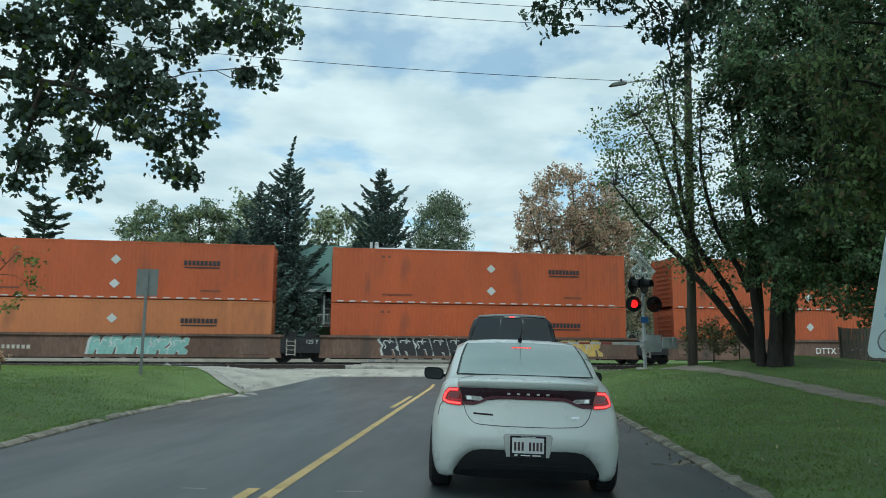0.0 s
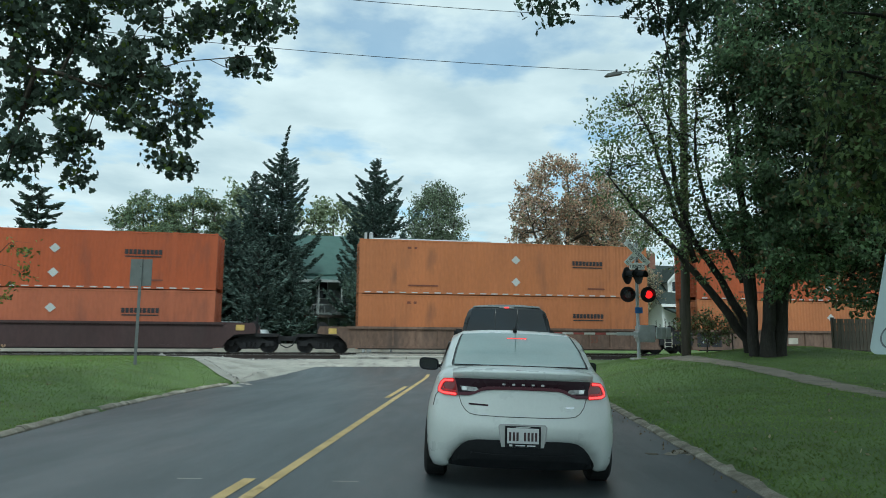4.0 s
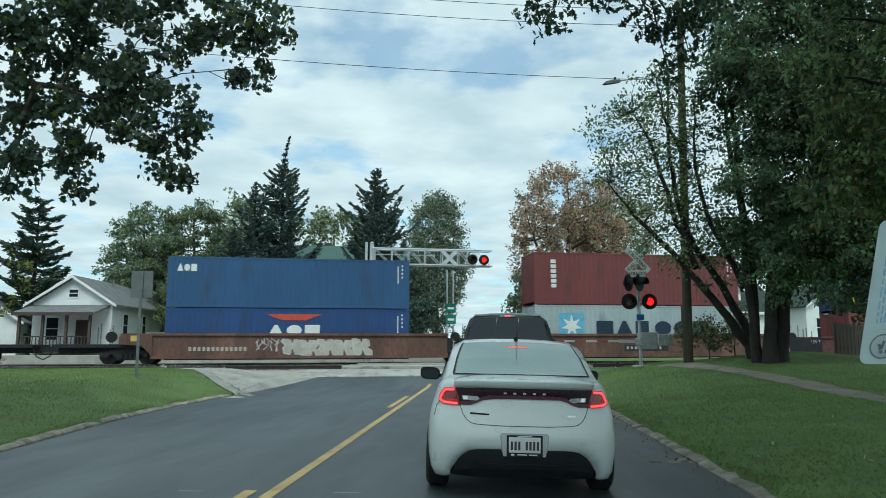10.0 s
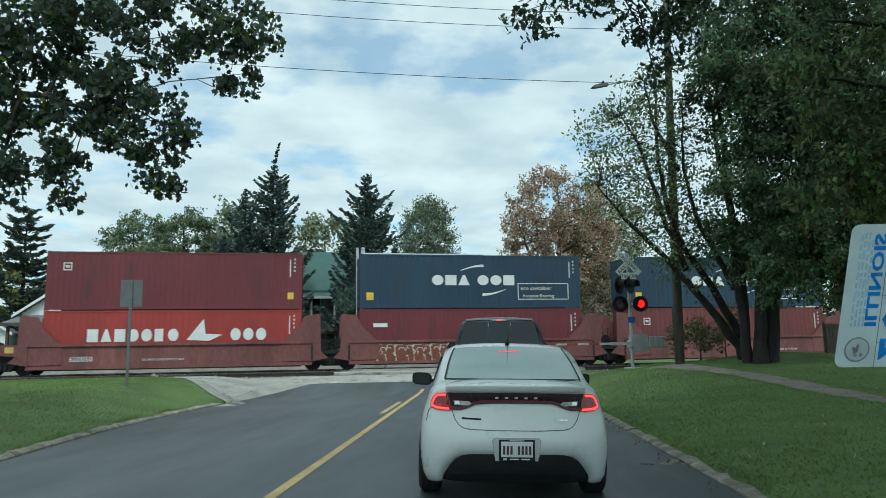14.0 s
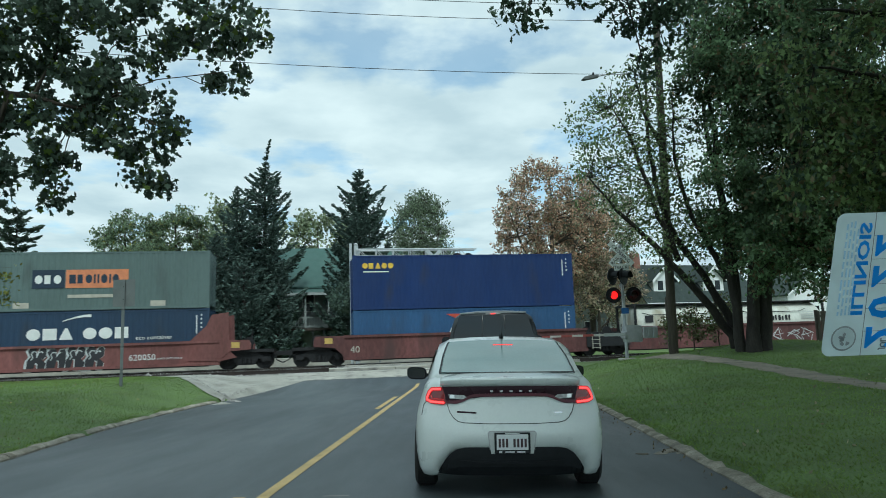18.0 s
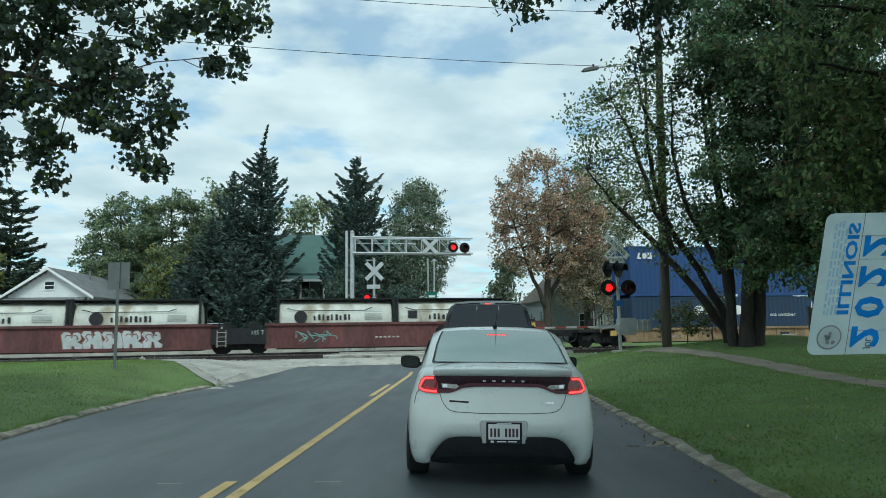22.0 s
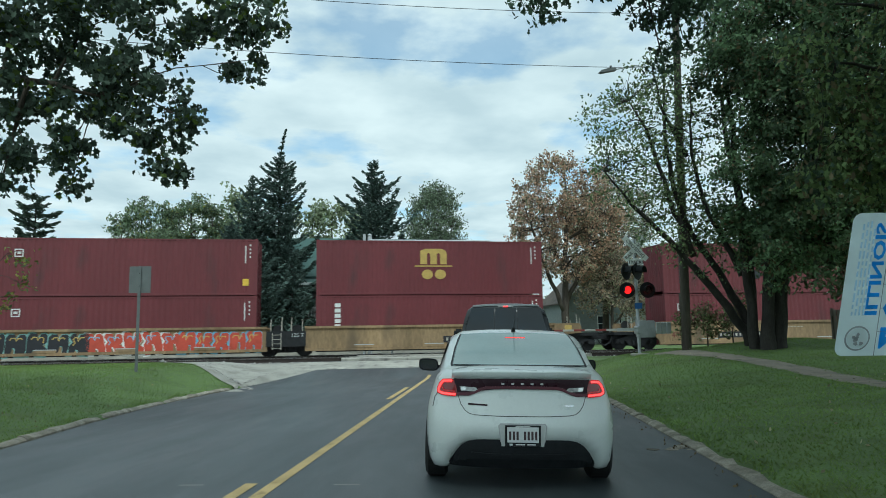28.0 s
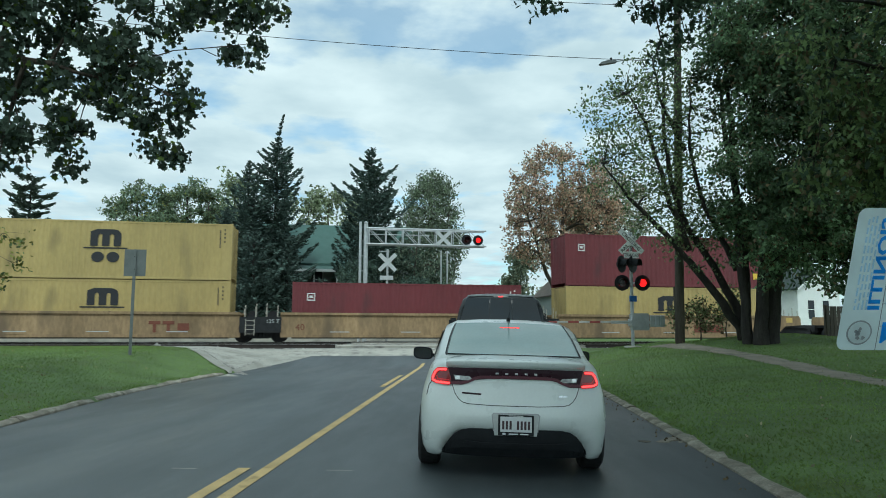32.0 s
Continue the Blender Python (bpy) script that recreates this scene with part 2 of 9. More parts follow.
def land_z(x, y):
    s, q = road_sq(x, y)
    base = road_z(x, y)
    if q > right_kerb(s) + 0.1:
        d = q - right_kerb(s) - 0.1
        h = base + 0.09 + (0.46 * min(1.0, d / 4.2) + 0.36 * ease(16, 24, s) * min(1.0, d / 2.5) + 0.2 * ease(4, 9, d) * ease(14, 22, s)) * (1 - ease(26.0, 30, y))
    elif q < left_kerb(s) - 0.05:
        d = left_kerb(s) - q
        top = 0.02 + 0.46 * ease(5, 19, y) + 0.17 * ease(18, 25, y)
        low = -0.03 + 0.3 * ease(22.5, 29, y)
        h = low + (top - low) * ease(0.0, 3.0, d)
        h -= 0.16 * ease(0.0, 0.35, x - lawn_edge(y)) * ease(22.4, 22.9, y)
    else:
        h = base - 0.25
    if q > right_kerb(s) + 0.1:
        h += 0.34 * math.exp(-((x - 16.6) / 3.6) ** 2 - ((y - 22.8) / 2.3) ** 2)
    bed = ease(30.2, 31.2, y) * (1 - ease(46, 48, y))
    h = h * (1 - bed) + (RAIL_Z - 0.75) * bed
    if y > 46:
        h = RAIL_Z - 0.42 + 0.35 * ease(47, 56, y)
    return h


m_grass = mat("lawn_grass", (0.118, 0.178, 0.056), 0.9, vary=0.25, scale=0.7, fine=30, bump=0.8, bump_scale=45, dirt=(0.105, 0.14, 0.043), dirt_at=0.6)
m_blade = mat("grass_blade", (0.205, 0.30, 0.08), 0.8, vary=0.24, scale=0.45, fine=3, island=0.14, trans=0.5, dirt=(0.17, 0.22, 0.065), dirt_at=0.6)


def asphalt_mat(name):
    """Worn asphalt: streaks along the road, polished wheel tracks, oil between them, fine grain."""
    m = bpy.data.materials.new(name)
    m.use_nodes = True
    n, l = m.node_tree.nodes, m.node_tree.links
    b = n["Principled BSDF"]
    co, turn = n.new("ShaderNodeTexCoord"), n.new("ShaderNodeMapping")
    turn.inputs["Rotation"].default_value = (0, 0, radians(ROAD_TURN))
    l.new(co.outputs["Object"], turn.inputs["Vector"])

    def noise_tex(stretch, detail, rough=0.5):
        mp, t = n.new("ShaderNodeMapping"), n.new("ShaderNodeTexNoise")
        mp.inputs["Scale"].default_value = stretch
        t.inputs["Scale"].default_value, t.inputs["Detail"].default_value, t.inputs["Roughness"].default_value = 1.0, detail, rough
        l.new(turn.outputs[0], mp.inputs["Vector"])
        l.new(mp.outputs[0], t.inputs["Vector"])
        return t.outputs["Fac"]

    def ranged(src, lo, hi, a=0.3, z=0.7):
        r = n.new("ShaderNodeMapRange")
        r.inputs["From Min"].default_value, r.inputs["From Max"].default_value = a, z
        r.inputs["To Min"].default_value, r.inputs["To Max"].default_value = lo, hi
        l.new(src, r.inputs["Value"])
        return r.outputs[0]

    def maths(op, a, c):
        t = n.new("ShaderNodeMath")
        t.operation = op
        l.new(a, t.inputs[0])
        if isinstance(c, float):
            t.inputs[1].default_value = c
        else:
            l.new(c, t.inputs[1])
        return t.outputs[0]

    sep, ramp = n.new("ShaderNodeSeparateXYZ"), n.new("ShaderNodeValToRGB")
    l.new(turn.outputs[0], sep.inputs[0])
    drift = maths("ADD", sep.outputs["X"], ranged(noise_tex((0.15, 0.12, 1), 2), -0.3, 0.3))
    l.new(ranged(drift, 0.0, 1.0, -8.5, 3.5), ramp.inputs["Fac"])
    # tone across the road: wear, plus the right lane's weaker sheen set darker
    stops = [(-8.2, 0.74), (-7.0, 0.95), (-6.2, 1.1), (-5.4, 0.96), (-4.4, 1.12), (-3.2, 1.02), (-2.2, 0.9), (-1.0, 1.08), (0.3, 0.84), (1.4, 1.04), (2.2, 0.8), (2.7, 0.66)]
    ramp.color_ramp.interpolation = "B_SPLINE"
    el = ramp.color_ramp.elements
    while len(el) < len(stops):
        el.new(0.5)
    for e, (q, v) in zip(el, stops):
        e.position, e.color = (q + 8.5) / 12.0, (v * 0.5, v * 0.5, v * 0.5, 1)
    val = maths("MULTIPLY", maths("MULTIPLY", ramp.outputs["Color"], 2.0), ranged(noise_tex((1.4, 0.12, 1), 5, 0.6), 0.86, 1.14))
    val = maths("MULTIPLY", val, ranged(noise_tex((0.5, 0.3, 1), 4), 0.82, 1.18))
    val = maths("MULTIPLY", val, ranged(noise_tex((95, 95, 95), 3, 0.7), 0.78, 1.22))
    sc = n.new("ShaderNodeVectorMath")
    sc.operation = "SCALE"
    sc.inputs[0].default_value = (0.070, 0.083, 0.089)
    l.new(val, sc.inputs["Scale"])
    l.new(sc.outputs["Vector"], b.inputs["Base Color"])
    l.new(ranged(noise_tex((0.9, 0.2, 1), 5, 0.6), 0.40, 0.60), b.inputs["Roughness"])
    b.inputs["IOR"].default_value = 1.55
    bp = n.new("ShaderNodeBump")
    bp.inputs["Strength"].default_value, bp.inputs["Distance"].default_value = 0.14, 0.02
    l.new(noise_tex((170, 170, 170), 4, 0.7), bp.inputs["Height"])
    l.new(bp.outputs[0], b.inputs["Normal"])
    return m


m_asphalt = asphalt_mat("worn_asphalt")
m_crossing = mat("pale_concrete", (0.42, 0.40, 0.35), 0.85, vary=0.18, scale=1.2, fine=60, bump=0.3, bump_scale=80, dirt=(0.16, 0.15, 0.14))
m_kerb = mat("old_concrete_kerb", (0.32, 0.29, 0.235), 0.95, vary=0.45, scale=2.5, fine=50, bump=0.6, bump_scale=50, dirt=(0.19, 0.17, 0.125), dirt_at=0.56)
m_walk = mat("footpath_concrete", (0.25, 0.215, 0.17), 0.9, vary=0.2, scale=1.5, fine=60, bump=0.3, dirt=(0.12, 0.12, 0.08))
m_gravel = mat("pale_gravel", (0.40, 0.385, 0.34), 0.95, vary=0.22, scale=0.9, fine=70, bump=1.0, bump_scale=90, dirt=(0.28, 0.27, 0.235))
m_ballast = mat("ballast_stone", (0.30, 0.29, 0.275), 0.95, vary=0.3, scale=3, fine=60, island=0.6)
m_rail = mat("rusty_rail", (0.045, 0.034, 0.03), 0.8, 0.1, vary=0.25, scale=4, fine=60)
m_railtop = mat("polished_railhead", (0.45, 0.44, 0.43), 0.3, 0.9, vary=0.1)
m_tie = mat("creosoted_timber", (0.06, 0.045, 0.035), 0.95, vary=0.3, scale=4, fine=70, bump=0.4)
m_yellow = mat("road_yellow", (0.52, 0.385, 0.17), 0.75, vary=0.16, scale=2.5, fine=60, dirt=(0.26, 0.18, 0.06), dirt_at=0.68)
m_soil = mat("washed_soil", (0.13, 0.115, 0.085), 0.95, vary=0.3, scale=6, fine=60, bump=0.6)


def sheet(name, xs, ys, zf, material, label="", keep=None):
    bm = bmesh.new()
    grid = [[bm.verts.new((x, y, zf(x, y))) for x in xs] for y in ys]
    for j in range(len(ys) - 1):
        for i in range(len(xs) - 1):
            if keep is None or keep((xs[i] + xs[i + 1]) / 2, (ys[j] + ys[j + 1]) / 2):
                bm.faces.new((grid[j][i], grid[j][i + 1], grid[j + 1][i + 1], grid[j + 1][i]))
    ob = part(name, bm, material, None, smooth=True)
    return tagged(ob, label, kind="structure")


def spaced(lo, a, b, hi, step, far):
    v = list(np.arange(a, b + 0.01, step))
    d = step
    left, right = [], []
    p = a
    while p > lo:
        d *= far
        p = max(lo, p - d)
        left.append(p)
    d, p = step, b
    while p < hi:
        d *= far
        p = min(hi, p + d)
        right.append(p)
    return left[::-1] + v + right


sheet("ground", spaced(-2500, -22, 40, 2500, 0.45, 1.35), spaced(-800, -2, 62, 4000, 0.45, 1.35), land_z, m_grass, "green lawn with fallen leaves beside the road")


def strip(name, rows, material, label, thick=0.0, parent=None):
    """A band from rows of (left point, right point)."""
    bm = bmesh.new()
    pairs = [(bm.verts.new(a), bm.verts.new(b)) for a, b in rows]
    for (a, b), (c, d) in zip(pairs, pairs[1:]):
        bm.faces.new((a, b, d, c))
    if thick:
        g = bmesh.ops.extrude_face_region(bm, geom=bm.faces[:])
        for v in g["geom"]:
            if isinstance(v, bmesh.types.BMVert):
                v.co.z -= thick
        bmesh.ops.recalc_face_normals(bm, faces=bm.faces[:])
    ob = part(name, bm, material, parent, smooth=not thick)
    return ob if parent else tagged(ob, label, kind="structure")


def road_row(s, q0, q1, lift=0.0, n=1):
    out = []
    for q in np.linspace(q0, q1, n + 1):
        x, y = road_xy(s, q)
        out.append((x, y, road_z(x, y) + lift))
    return out


# the carriageway, from behind the camera to the crossing
bm = bmesh.new()
rows = []
for s in np.arange(-40, 32.5, 0.8):
    row = []
    for q in np.linspace(left_kerb(s), right_kerb(s) + 0.04, 15):
        x, y = road_xy(min(s, (30.66 + q * RS) / RC), q)
        row.append(bm.verts.new((x, y, road_z(x, y))))
    rows.append(row)
for a, b in zip(rows, rows[1:]):
    for i in range(len(a) - 1):
        if (a[i].co - b[i].co).length > 0.02 and (a[i + 1].co - b[i + 1].co).length > 0.02:
            bm.faces.new((a[i], a[i + 1], b[i + 1], b[i]))
road = tagged(part("road", bm, m_asphalt, None, smooth=True), "dark worn asphalt road with faint tyre marks", kind="structure")
rnd = random.Random(14)
for k in range(9):
    s, q = 9.95 + rnd.gauss(0, 0.12), 2.5 + rnd.gauss(0, 0.22)
    r = rnd.uniform(0.05, 0.13)
    bm = bmesh.new()
    tube(bm, [(0, 0, -0.02), (0, 0, 0.004)], r, 7)
    for v in bm.verts:
        v.co.x *= rnd.uniform(0.6, 1.5)
        v.co.y *= rnd.uniform(0.5, 1.2)
    part("worn_patch", bm, m_soil if k % 2 else m_kerb, road, "broken pale concrete showing at the gutter", pose(*road_xy(s, min(q, 2.72)), road_z(*road_xy(s, min(q, 2.72))), 0, 0, rnd.uniform(0, 180)))
far_road = strip("road_beyond", [(tuple(road_row(s, -5.6, 2.78, 0)[0][:2]) + (land_z(*road_xy(s, -5.6)) + 0.03,), tuple(road_row(s, 2.78, 2.79, 0)[0][:2]) + (land_z(*road_xy(s, 2.78)) + 0.03,)) for s in np.arange(43, 140, 3)], m_asphalt, "asphalt road beyond the railway")

# centre line: one solid and one broken yellow line
for s0, s1, q in ((-30, 27.2, -2.18), (-9.0, 7.3, -2.43), (17.3, 21.4, -2.40)):
    strip("yellow_line", [(road_row(s, q - 0.065, q + 0.065, 0.005)[0], road_row(s, q - 0.065, q + 0.065, 0.005)[1]) for s in np.linspace(s0, s1, max(2, int((s1 - s0) / 0.8)))], m_yellow, "", parent=road)
strip("seam", [(road_row(s, -3.2, -1.3, 0.004)[0], road_row(s, -3.2, -1.3, 0.004)[1]) for s in (7.28, 7.31)], m_crossing, "", parent=road)

# kerbs, in cast lengths
def kerb_run(name, qf, s0, s1, side, label, rise=0.0):
    top = tagged(empty(name), label, kind="structure")
    s, i = s0, 0
    rng = random.Random(len(name) + int(s1))
    while s < s1:
        e = min(s1, s + rng.uniform(1.8, 3.2))
        bm = bmesh.new()
        rings = []
        for a in np.linspace(s + 0.002, e - 0.002, 8):
            q = qf(a)
            jit = rng.uniform(-0.016, 0.014)
            prof = ((-0.02, -0.14), (0.0, 0.02 + rise * 0.7 + jit), (0.06, 0.052 + rise + jit), (0.15 + 2 * jit, 0.062 + rise + jit), (0.19 + jit, -0.14))
            ring = []
            for dq, dz in prof:
                x, y = road_xy(a, q + side * dq)
                xr, yr = road_xy(a, q)
                ring.append(bm.verts.new((x, y, road_z(xr, yr) + dz)))
            rings.append(ring)
        for a, b in zip(rings, rings[1:]):
            for k in range(4):
                bm.faces.new((a[k], a[k + 1], b[k + 1], b[k]))
        bm.faces.new(rings[0])
        bm.faces.new(rings[-1][::-1])
        bmesh.ops.recalc_face_normals(bm, faces=bm.faces[:])
        part("kerbstone", bm, m_kerb, top)
        s, i = e, i + 1
    return top


kerb_run("kerb_right", right_kerb, -12, 26.0, 1, "weathered pale concrete kerb with crumbling edge")
kerb_run("kerb_left", left_kerb, -12, 22.1, -1, "weathered concrete kerb along the lawn", 0.018)

# pale gravel apron beside the track, and the crossing slab
bm = bmesh.new()
rows = []
for y in np.arange(22.6, 30.5, 0.25):
    xr = road_xy((y + left_kerb(22.4) * RS) / RC, left_kerb(22.4))[0] + float(np.interp(y, [24.6, 26, 27.5, 28.6, 30], [0.0, 0.17, 0.74, 1.33, 2.1])) + 0.03 * math.sin(y * 2.3)
    xs = np.linspace(lawn_edge(y) - 0.25, xr, 11)
    zr = road_z(xr, y)
    rows.append([bm.verts.new((x, y, max(zr + 0.008, land_z(x, y) + (0.15 if x > lawn_edge(y) + 0.2 else 0.02)))) for x in xs])
for a, c in zip(rows, rows[1:]):
    for i in range(10):
        bm.faces.new((a[i], a[i + 1], c[i + 1], c[i]))
tagged(part("gravel_apron", bm, m_gravel, None, smooth=True), "pale crushed gravel apron beside the railway", kind="structure")
rows = []
for y in np.arange(28.7, 30.69, 0.2):
    x0, x1 = road_xy((y + left_kerb(30) * RS) / RC, left_kerb(30))[0] + 0.2, road_xy((y - right_kerb(30) * -RS) / RC, right_kerb(30))[0]
    rows.append(((x0, y, road_z(x0, y) + 0.01), (x1, y, road_z(x1, y) + 0.01)))
strip("crossing_approach", rows, m_crossing, "pale dusty concrete strip before the rails")
crossing = tagged(empty("level_crossing"), "pale worn concrete crossing panels between the rails", kind="structure")
for y0, y1 in ((30.7, 32.45), (32.66, 33.94), (34.15, 36.9), (37.13, 38.39), (38.6, 40.2)):
    for i in range(4):
        xa = (y0 + y1) / 2 * RS / RC - 6.4 / RC + i * 2.85
        bm = soft_box(xa, xa + 2.83, y0, y1, RAIL_Z - 0.3, RAIL_Z - 0.008, 0.012, 1)
        part("crossing_panel", bm, m_crossing, crossing)

# footpath across the right lawn
PATH_S, PATH_Q = [-10, 8, 14.9, 17, 18.25, 19.3, 20.8, 22.4, 23.4, 24.7, 26.2], [6.2, 7.4, 8.02, 8.2, 8.18, 8.08, 7.86, 7.5, 7.2, 6.85, 6.5]


def path_q(s):
    return float(np.interp(s, PATH_S, PATH_Q))


strip("footpath", [((*p[:2], land_z(*p[:2]) + 0.014), (*q[:2], land_z(*q[:2]) + 0.014)) for p, q in
                   [(road_xy(s, qq - 0.48 - 0.03 * math.sin(s * 5)), road_xy(s, qq + 0.48 + 0.03 * math.sin(s * 7.3))) for s, qq in ((t, path_q(t) + 0.05 * math.sin(t * 3.1)) for t in np.arange(-8, 26.2, 0.3))]],
      m_walk, "narrow grey concrete footpath across the lawn")

# ---- the railway ----
def railway_track(yc, x0, x1, label):
    t = tagged(empty("railway_track"), label, "railway track", kind="structure")
    for side in (-0.7525, 0.7525):
        bm = bmesh.new()
        for a, b, z0, z1 in ((-0.07, 0.07, -0.19, -0.165), (-0.012, 0.012, -0.165, -0.04), (-0.036, 0.036, -0.04, -0.006)):
            box(bm, x0, x1, yc + side + a, yc + side + b, RAIL_Z + z0, RAIL_Z + z1)
        rail = part("rail", bm, m_rail, t)
        part("railhead", boxes((x0, x1, yc + side - 0.034, yc + side + 0.034, RAIL_Z - 0.006, RAIL_Z)), m_railtop, rail)
    tie = bpy.data.meshes.new("tie")
    tb = soft_box(-0.115, 0.115, -1.3, 1.3, -0.18, 0, 0.012, 1)
    tb.to_mesh(tie)
    tb.free()
    tie.materials.append(m_tie)
    rng = random.Random(7)
    for i in range(120):
        x = -26 + i * 0.55
        s, q = road_sq(x, yc)
        if -8.6 < q < 3.6:
            continue
        part_mesh("tie", tie, None, t, m=pose(x + rng.uniform(-0.03, 0.03), yc, RAIL_Z - 0.19, 0, 0, rng.uniform(-1.2, 1.2)))
    return t


railway_track(NEAR_TRACK_Y, -300, 300, "empty near railway track with rusty rails on timber ties")
railway_track(TRACK_Y, -300, 300, "railway track under the passing freight train")

# ballast: many stones, heaped along both tracks
bm = bmesh.new()
prof = [(29.6, -0.34), (31.0, -0.22), (32.0, -0.2), (34.6, -0.26), (36.2, -0.24), (39.3, -0.2), (40.4, -0.3), (43.0, -0.40), (47.4, -0.42)]
for x0, x1 in ((-300, -26), (-26, 44), (44, 300)):
    cols = [[bm.verts.new((x, y, RAIL_Z + z)) for y, z in prof] for x in (x0, x1)]
    for k in range(len(prof) - 1):
        bm.faces.new((cols[0][k], cols[1][k], cols[1][k + 1], cols[0][k + 1]))
tagged(part("ballast_bed", bm, m_gravel, None), "pale stone ballast bed under the tracks", kind="structure")
rg = np.random.default_rng(5)
n = 9000
sx = rg.uniform(-22, 30, n)
sy = rg.uniform(30.7, 36.0, n)
ok = np.array([not (-7.2 < road_sq(a, b)[1] < 3.4) and min(abs(b - 32.55), abs(b - 34.05)) > 0.16 for a, b in zip(sx, sy)])
sx, sy = sx[ok], sy[ok]
pz = np.interp(sy, [p[0] for p in prof], [p[1] for p in prof]) + RAIL_Z
ax = rg.uniform(0, 1, 5200)
ay = rg.uniform(23.2, 30.4, 5200)
al = np.array([lawn_edge(v) for v in ay])
ax = al + 0.05 + ax * np.interp(ay, [23.2, 24.6, 26, 27.5, 28.6, 30], [0.1, 0.5, 1.9, 3.6, 5.0, 7.2])
az = np.array([max(road_z(p, q), land_z(p, q) + 0.14) for p, q in zip(ax, ay)])
sx, sy, pz = np.concatenate([sx, ax]), np.concatenate([sy, ay]), np.concatenate([pz, az - 0.01])
tet = np.array([[1, 0, -0.5], [-0.5, 0.87, -0.5], [-0.5, -0.87, -0.5], [0.1, 0.1, 0.42]])
face = np.array([[0, 1, 3], [1, 2, 3], [2, 0, 3]])
size = rg.uniform(0.045, 0.12, len(sx)) * np.where(sy < 32.3, 1.15, 0.8) * np.where(sy < 30.3, 0.16, 1.0)
ang = rg.uniform(0, 6.28, len(sx))
ca, sa = np.cos(ang), np.sin(ang)
v = tet[None] * (size[:, None, None] * rg.uniform(0.6, 1.3, (len(sx), 4, 1)))
v = np.stack([v[..., 0] * ca[:, None] - v[..., 1] * sa[:, None], v[..., 0] * sa[:, None] + v[..., 1] * ca[:, None], v[..., 2]], -1)
v += np.stack([sx, sy, pz + 0.02], -1)[:, None]
tagged(part_mesh("ballast_stones", mesh_arrays("ballast_stones", v[:, face].reshape(-1, 3), 3), m_ballast, None), "loose pale grey ballast stones along the rails", "gravel", kind="stuff")


# ---- the train ----
def paint(name, c, rough=0.55, vary=0.12):
    return mat(name, c, rough, vary=vary, scale=0.5, fine=9, dirt=tuple(x * 0.55 + 0.015 for x in c), dirt_at=0.66 - 0.25 * max(0.0, vary - 0.2), stretch=(1, 1, 0.35))


PAINT = {
    "orange": paint("orange_paint", (0.385, 0.078, 0.022)),
    "pale_orange": paint("faded_orange_paint", (0.43, 0.15, 0.055)),
    "red_orange": paint("red_orange_paint", (0.40, 0.112, 0.052)),
    "navy": paint("navy_paint", (0.016, 0.040, 0.085)),
    "grey_navy": paint("grey_navy_paint", (0.022, 0.05, 0.085)),
    "blue": paint("blue_paint", (0.028, 0.085, 0.20)),
    "bright_blue": paint("bright_blue_paint", (0.02, 0.062, 0.19)),
    "deep_blue": paint("deep_blue_paint", (0.004, 0.026, 0.12), 0.7),
    "dark_red": paint("dark_red_paint", (0.148, 0.029, 0.036)),
    "brown_red": paint("brown_red_paint", (0.165, 0.042, 0.042)),
    "rust_red": paint("rust_red_paint", (0.215, 0.066, 0.052)),
    "signal_red": paint("signal_red_paint", (0.33, 0.042, 0.036)),
    "rose_red": paint("rose_red_paint", (0.30, 0.03, 0.045)),
    "ochre": paint("ochre_yellow_paint", (0.43, 0.325, 0.125)),
    "grey": paint("grey_paint", (0.105, 0.15, 0.145)),
    "pale_grey": paint("pale_grey_paint", (0.36, 0.42, 0.43)),
    "white": paint("white_paint", (0.66, 0.68, 0.64), vary=0.08),
    "w_brown": paint("brown_railcar_paint", (0.125, 0.075, 0.055), 0.8, 0.4),
    "w_tan": paint("tan_railcar_paint", (0.145, 0.092, 0.068), 0.8, 0.4),
    "w_dark": paint("black_maroon_railcar_paint", (0.05, 0.026, 0.026), 0.7, 0.2),
    "w_rust": paint("rust_railcar_paint", (0.13, 0.068, 0.050), 0.8, 0.4),
    "w_red": paint("salmon_red_railcar_paint", (0.172, 0.066, 0.060), 0.75, 0.3),
    "w_maroon": paint("maroon_railcar_paint", (0.115, 0.045, 0.043), 0.8, 0.4),
    "w_yellow": paint("ochre_railcar_paint", (0.27, 0.185, 0.10), 0.8, 0.35),
}
m_black = mat("black_steel", (0.014, 0.015, 0.017), 0.65, 0.2, vary=0.3, scale=3)
m_steel = mat("greasy_steel", (0.016, 0.016, 0.018), 0.7, 0.2, vary=0.3, scale=6)
INK = {"white": mat("white_marking", (0.74, 0.75, 0.73), 0.6, vary=0.08, scale=2), "black": mat("black_marking", (0.02, 0.02, 0.025), 0.6), "gold": mat("gold_marking", (0.52, 0.36, 0.10), 0.6),
       "yellow": mat("yellow_marking", (0.75, 0.5, 0.06), 0.6), "red": mat("red_marking", (0.5, 0.07, 0.04), 0.6), "navy": mat("navy_marking", (0.012, 0.028, 0.055), 0.6),
       "orange": mat("orange_marking", (0.62, 0.22, 0.10), 0.6), "sky": mat("sky_blue_marking", (0.16, 0.42, 0.60), 0.6), "teal": mat("teal_marking", (0.22, 0.40, 0.37), 0.6),
       "pale": mat("faded_marking", (0.45, 0.42, 0.36), 0.7), "silver": mat("silver_marking", (0.48, 0.5, 0.5), 0.5), "dusk": mat("dusky_marking", (0.16, 0.05, 0.03), 0.7)}

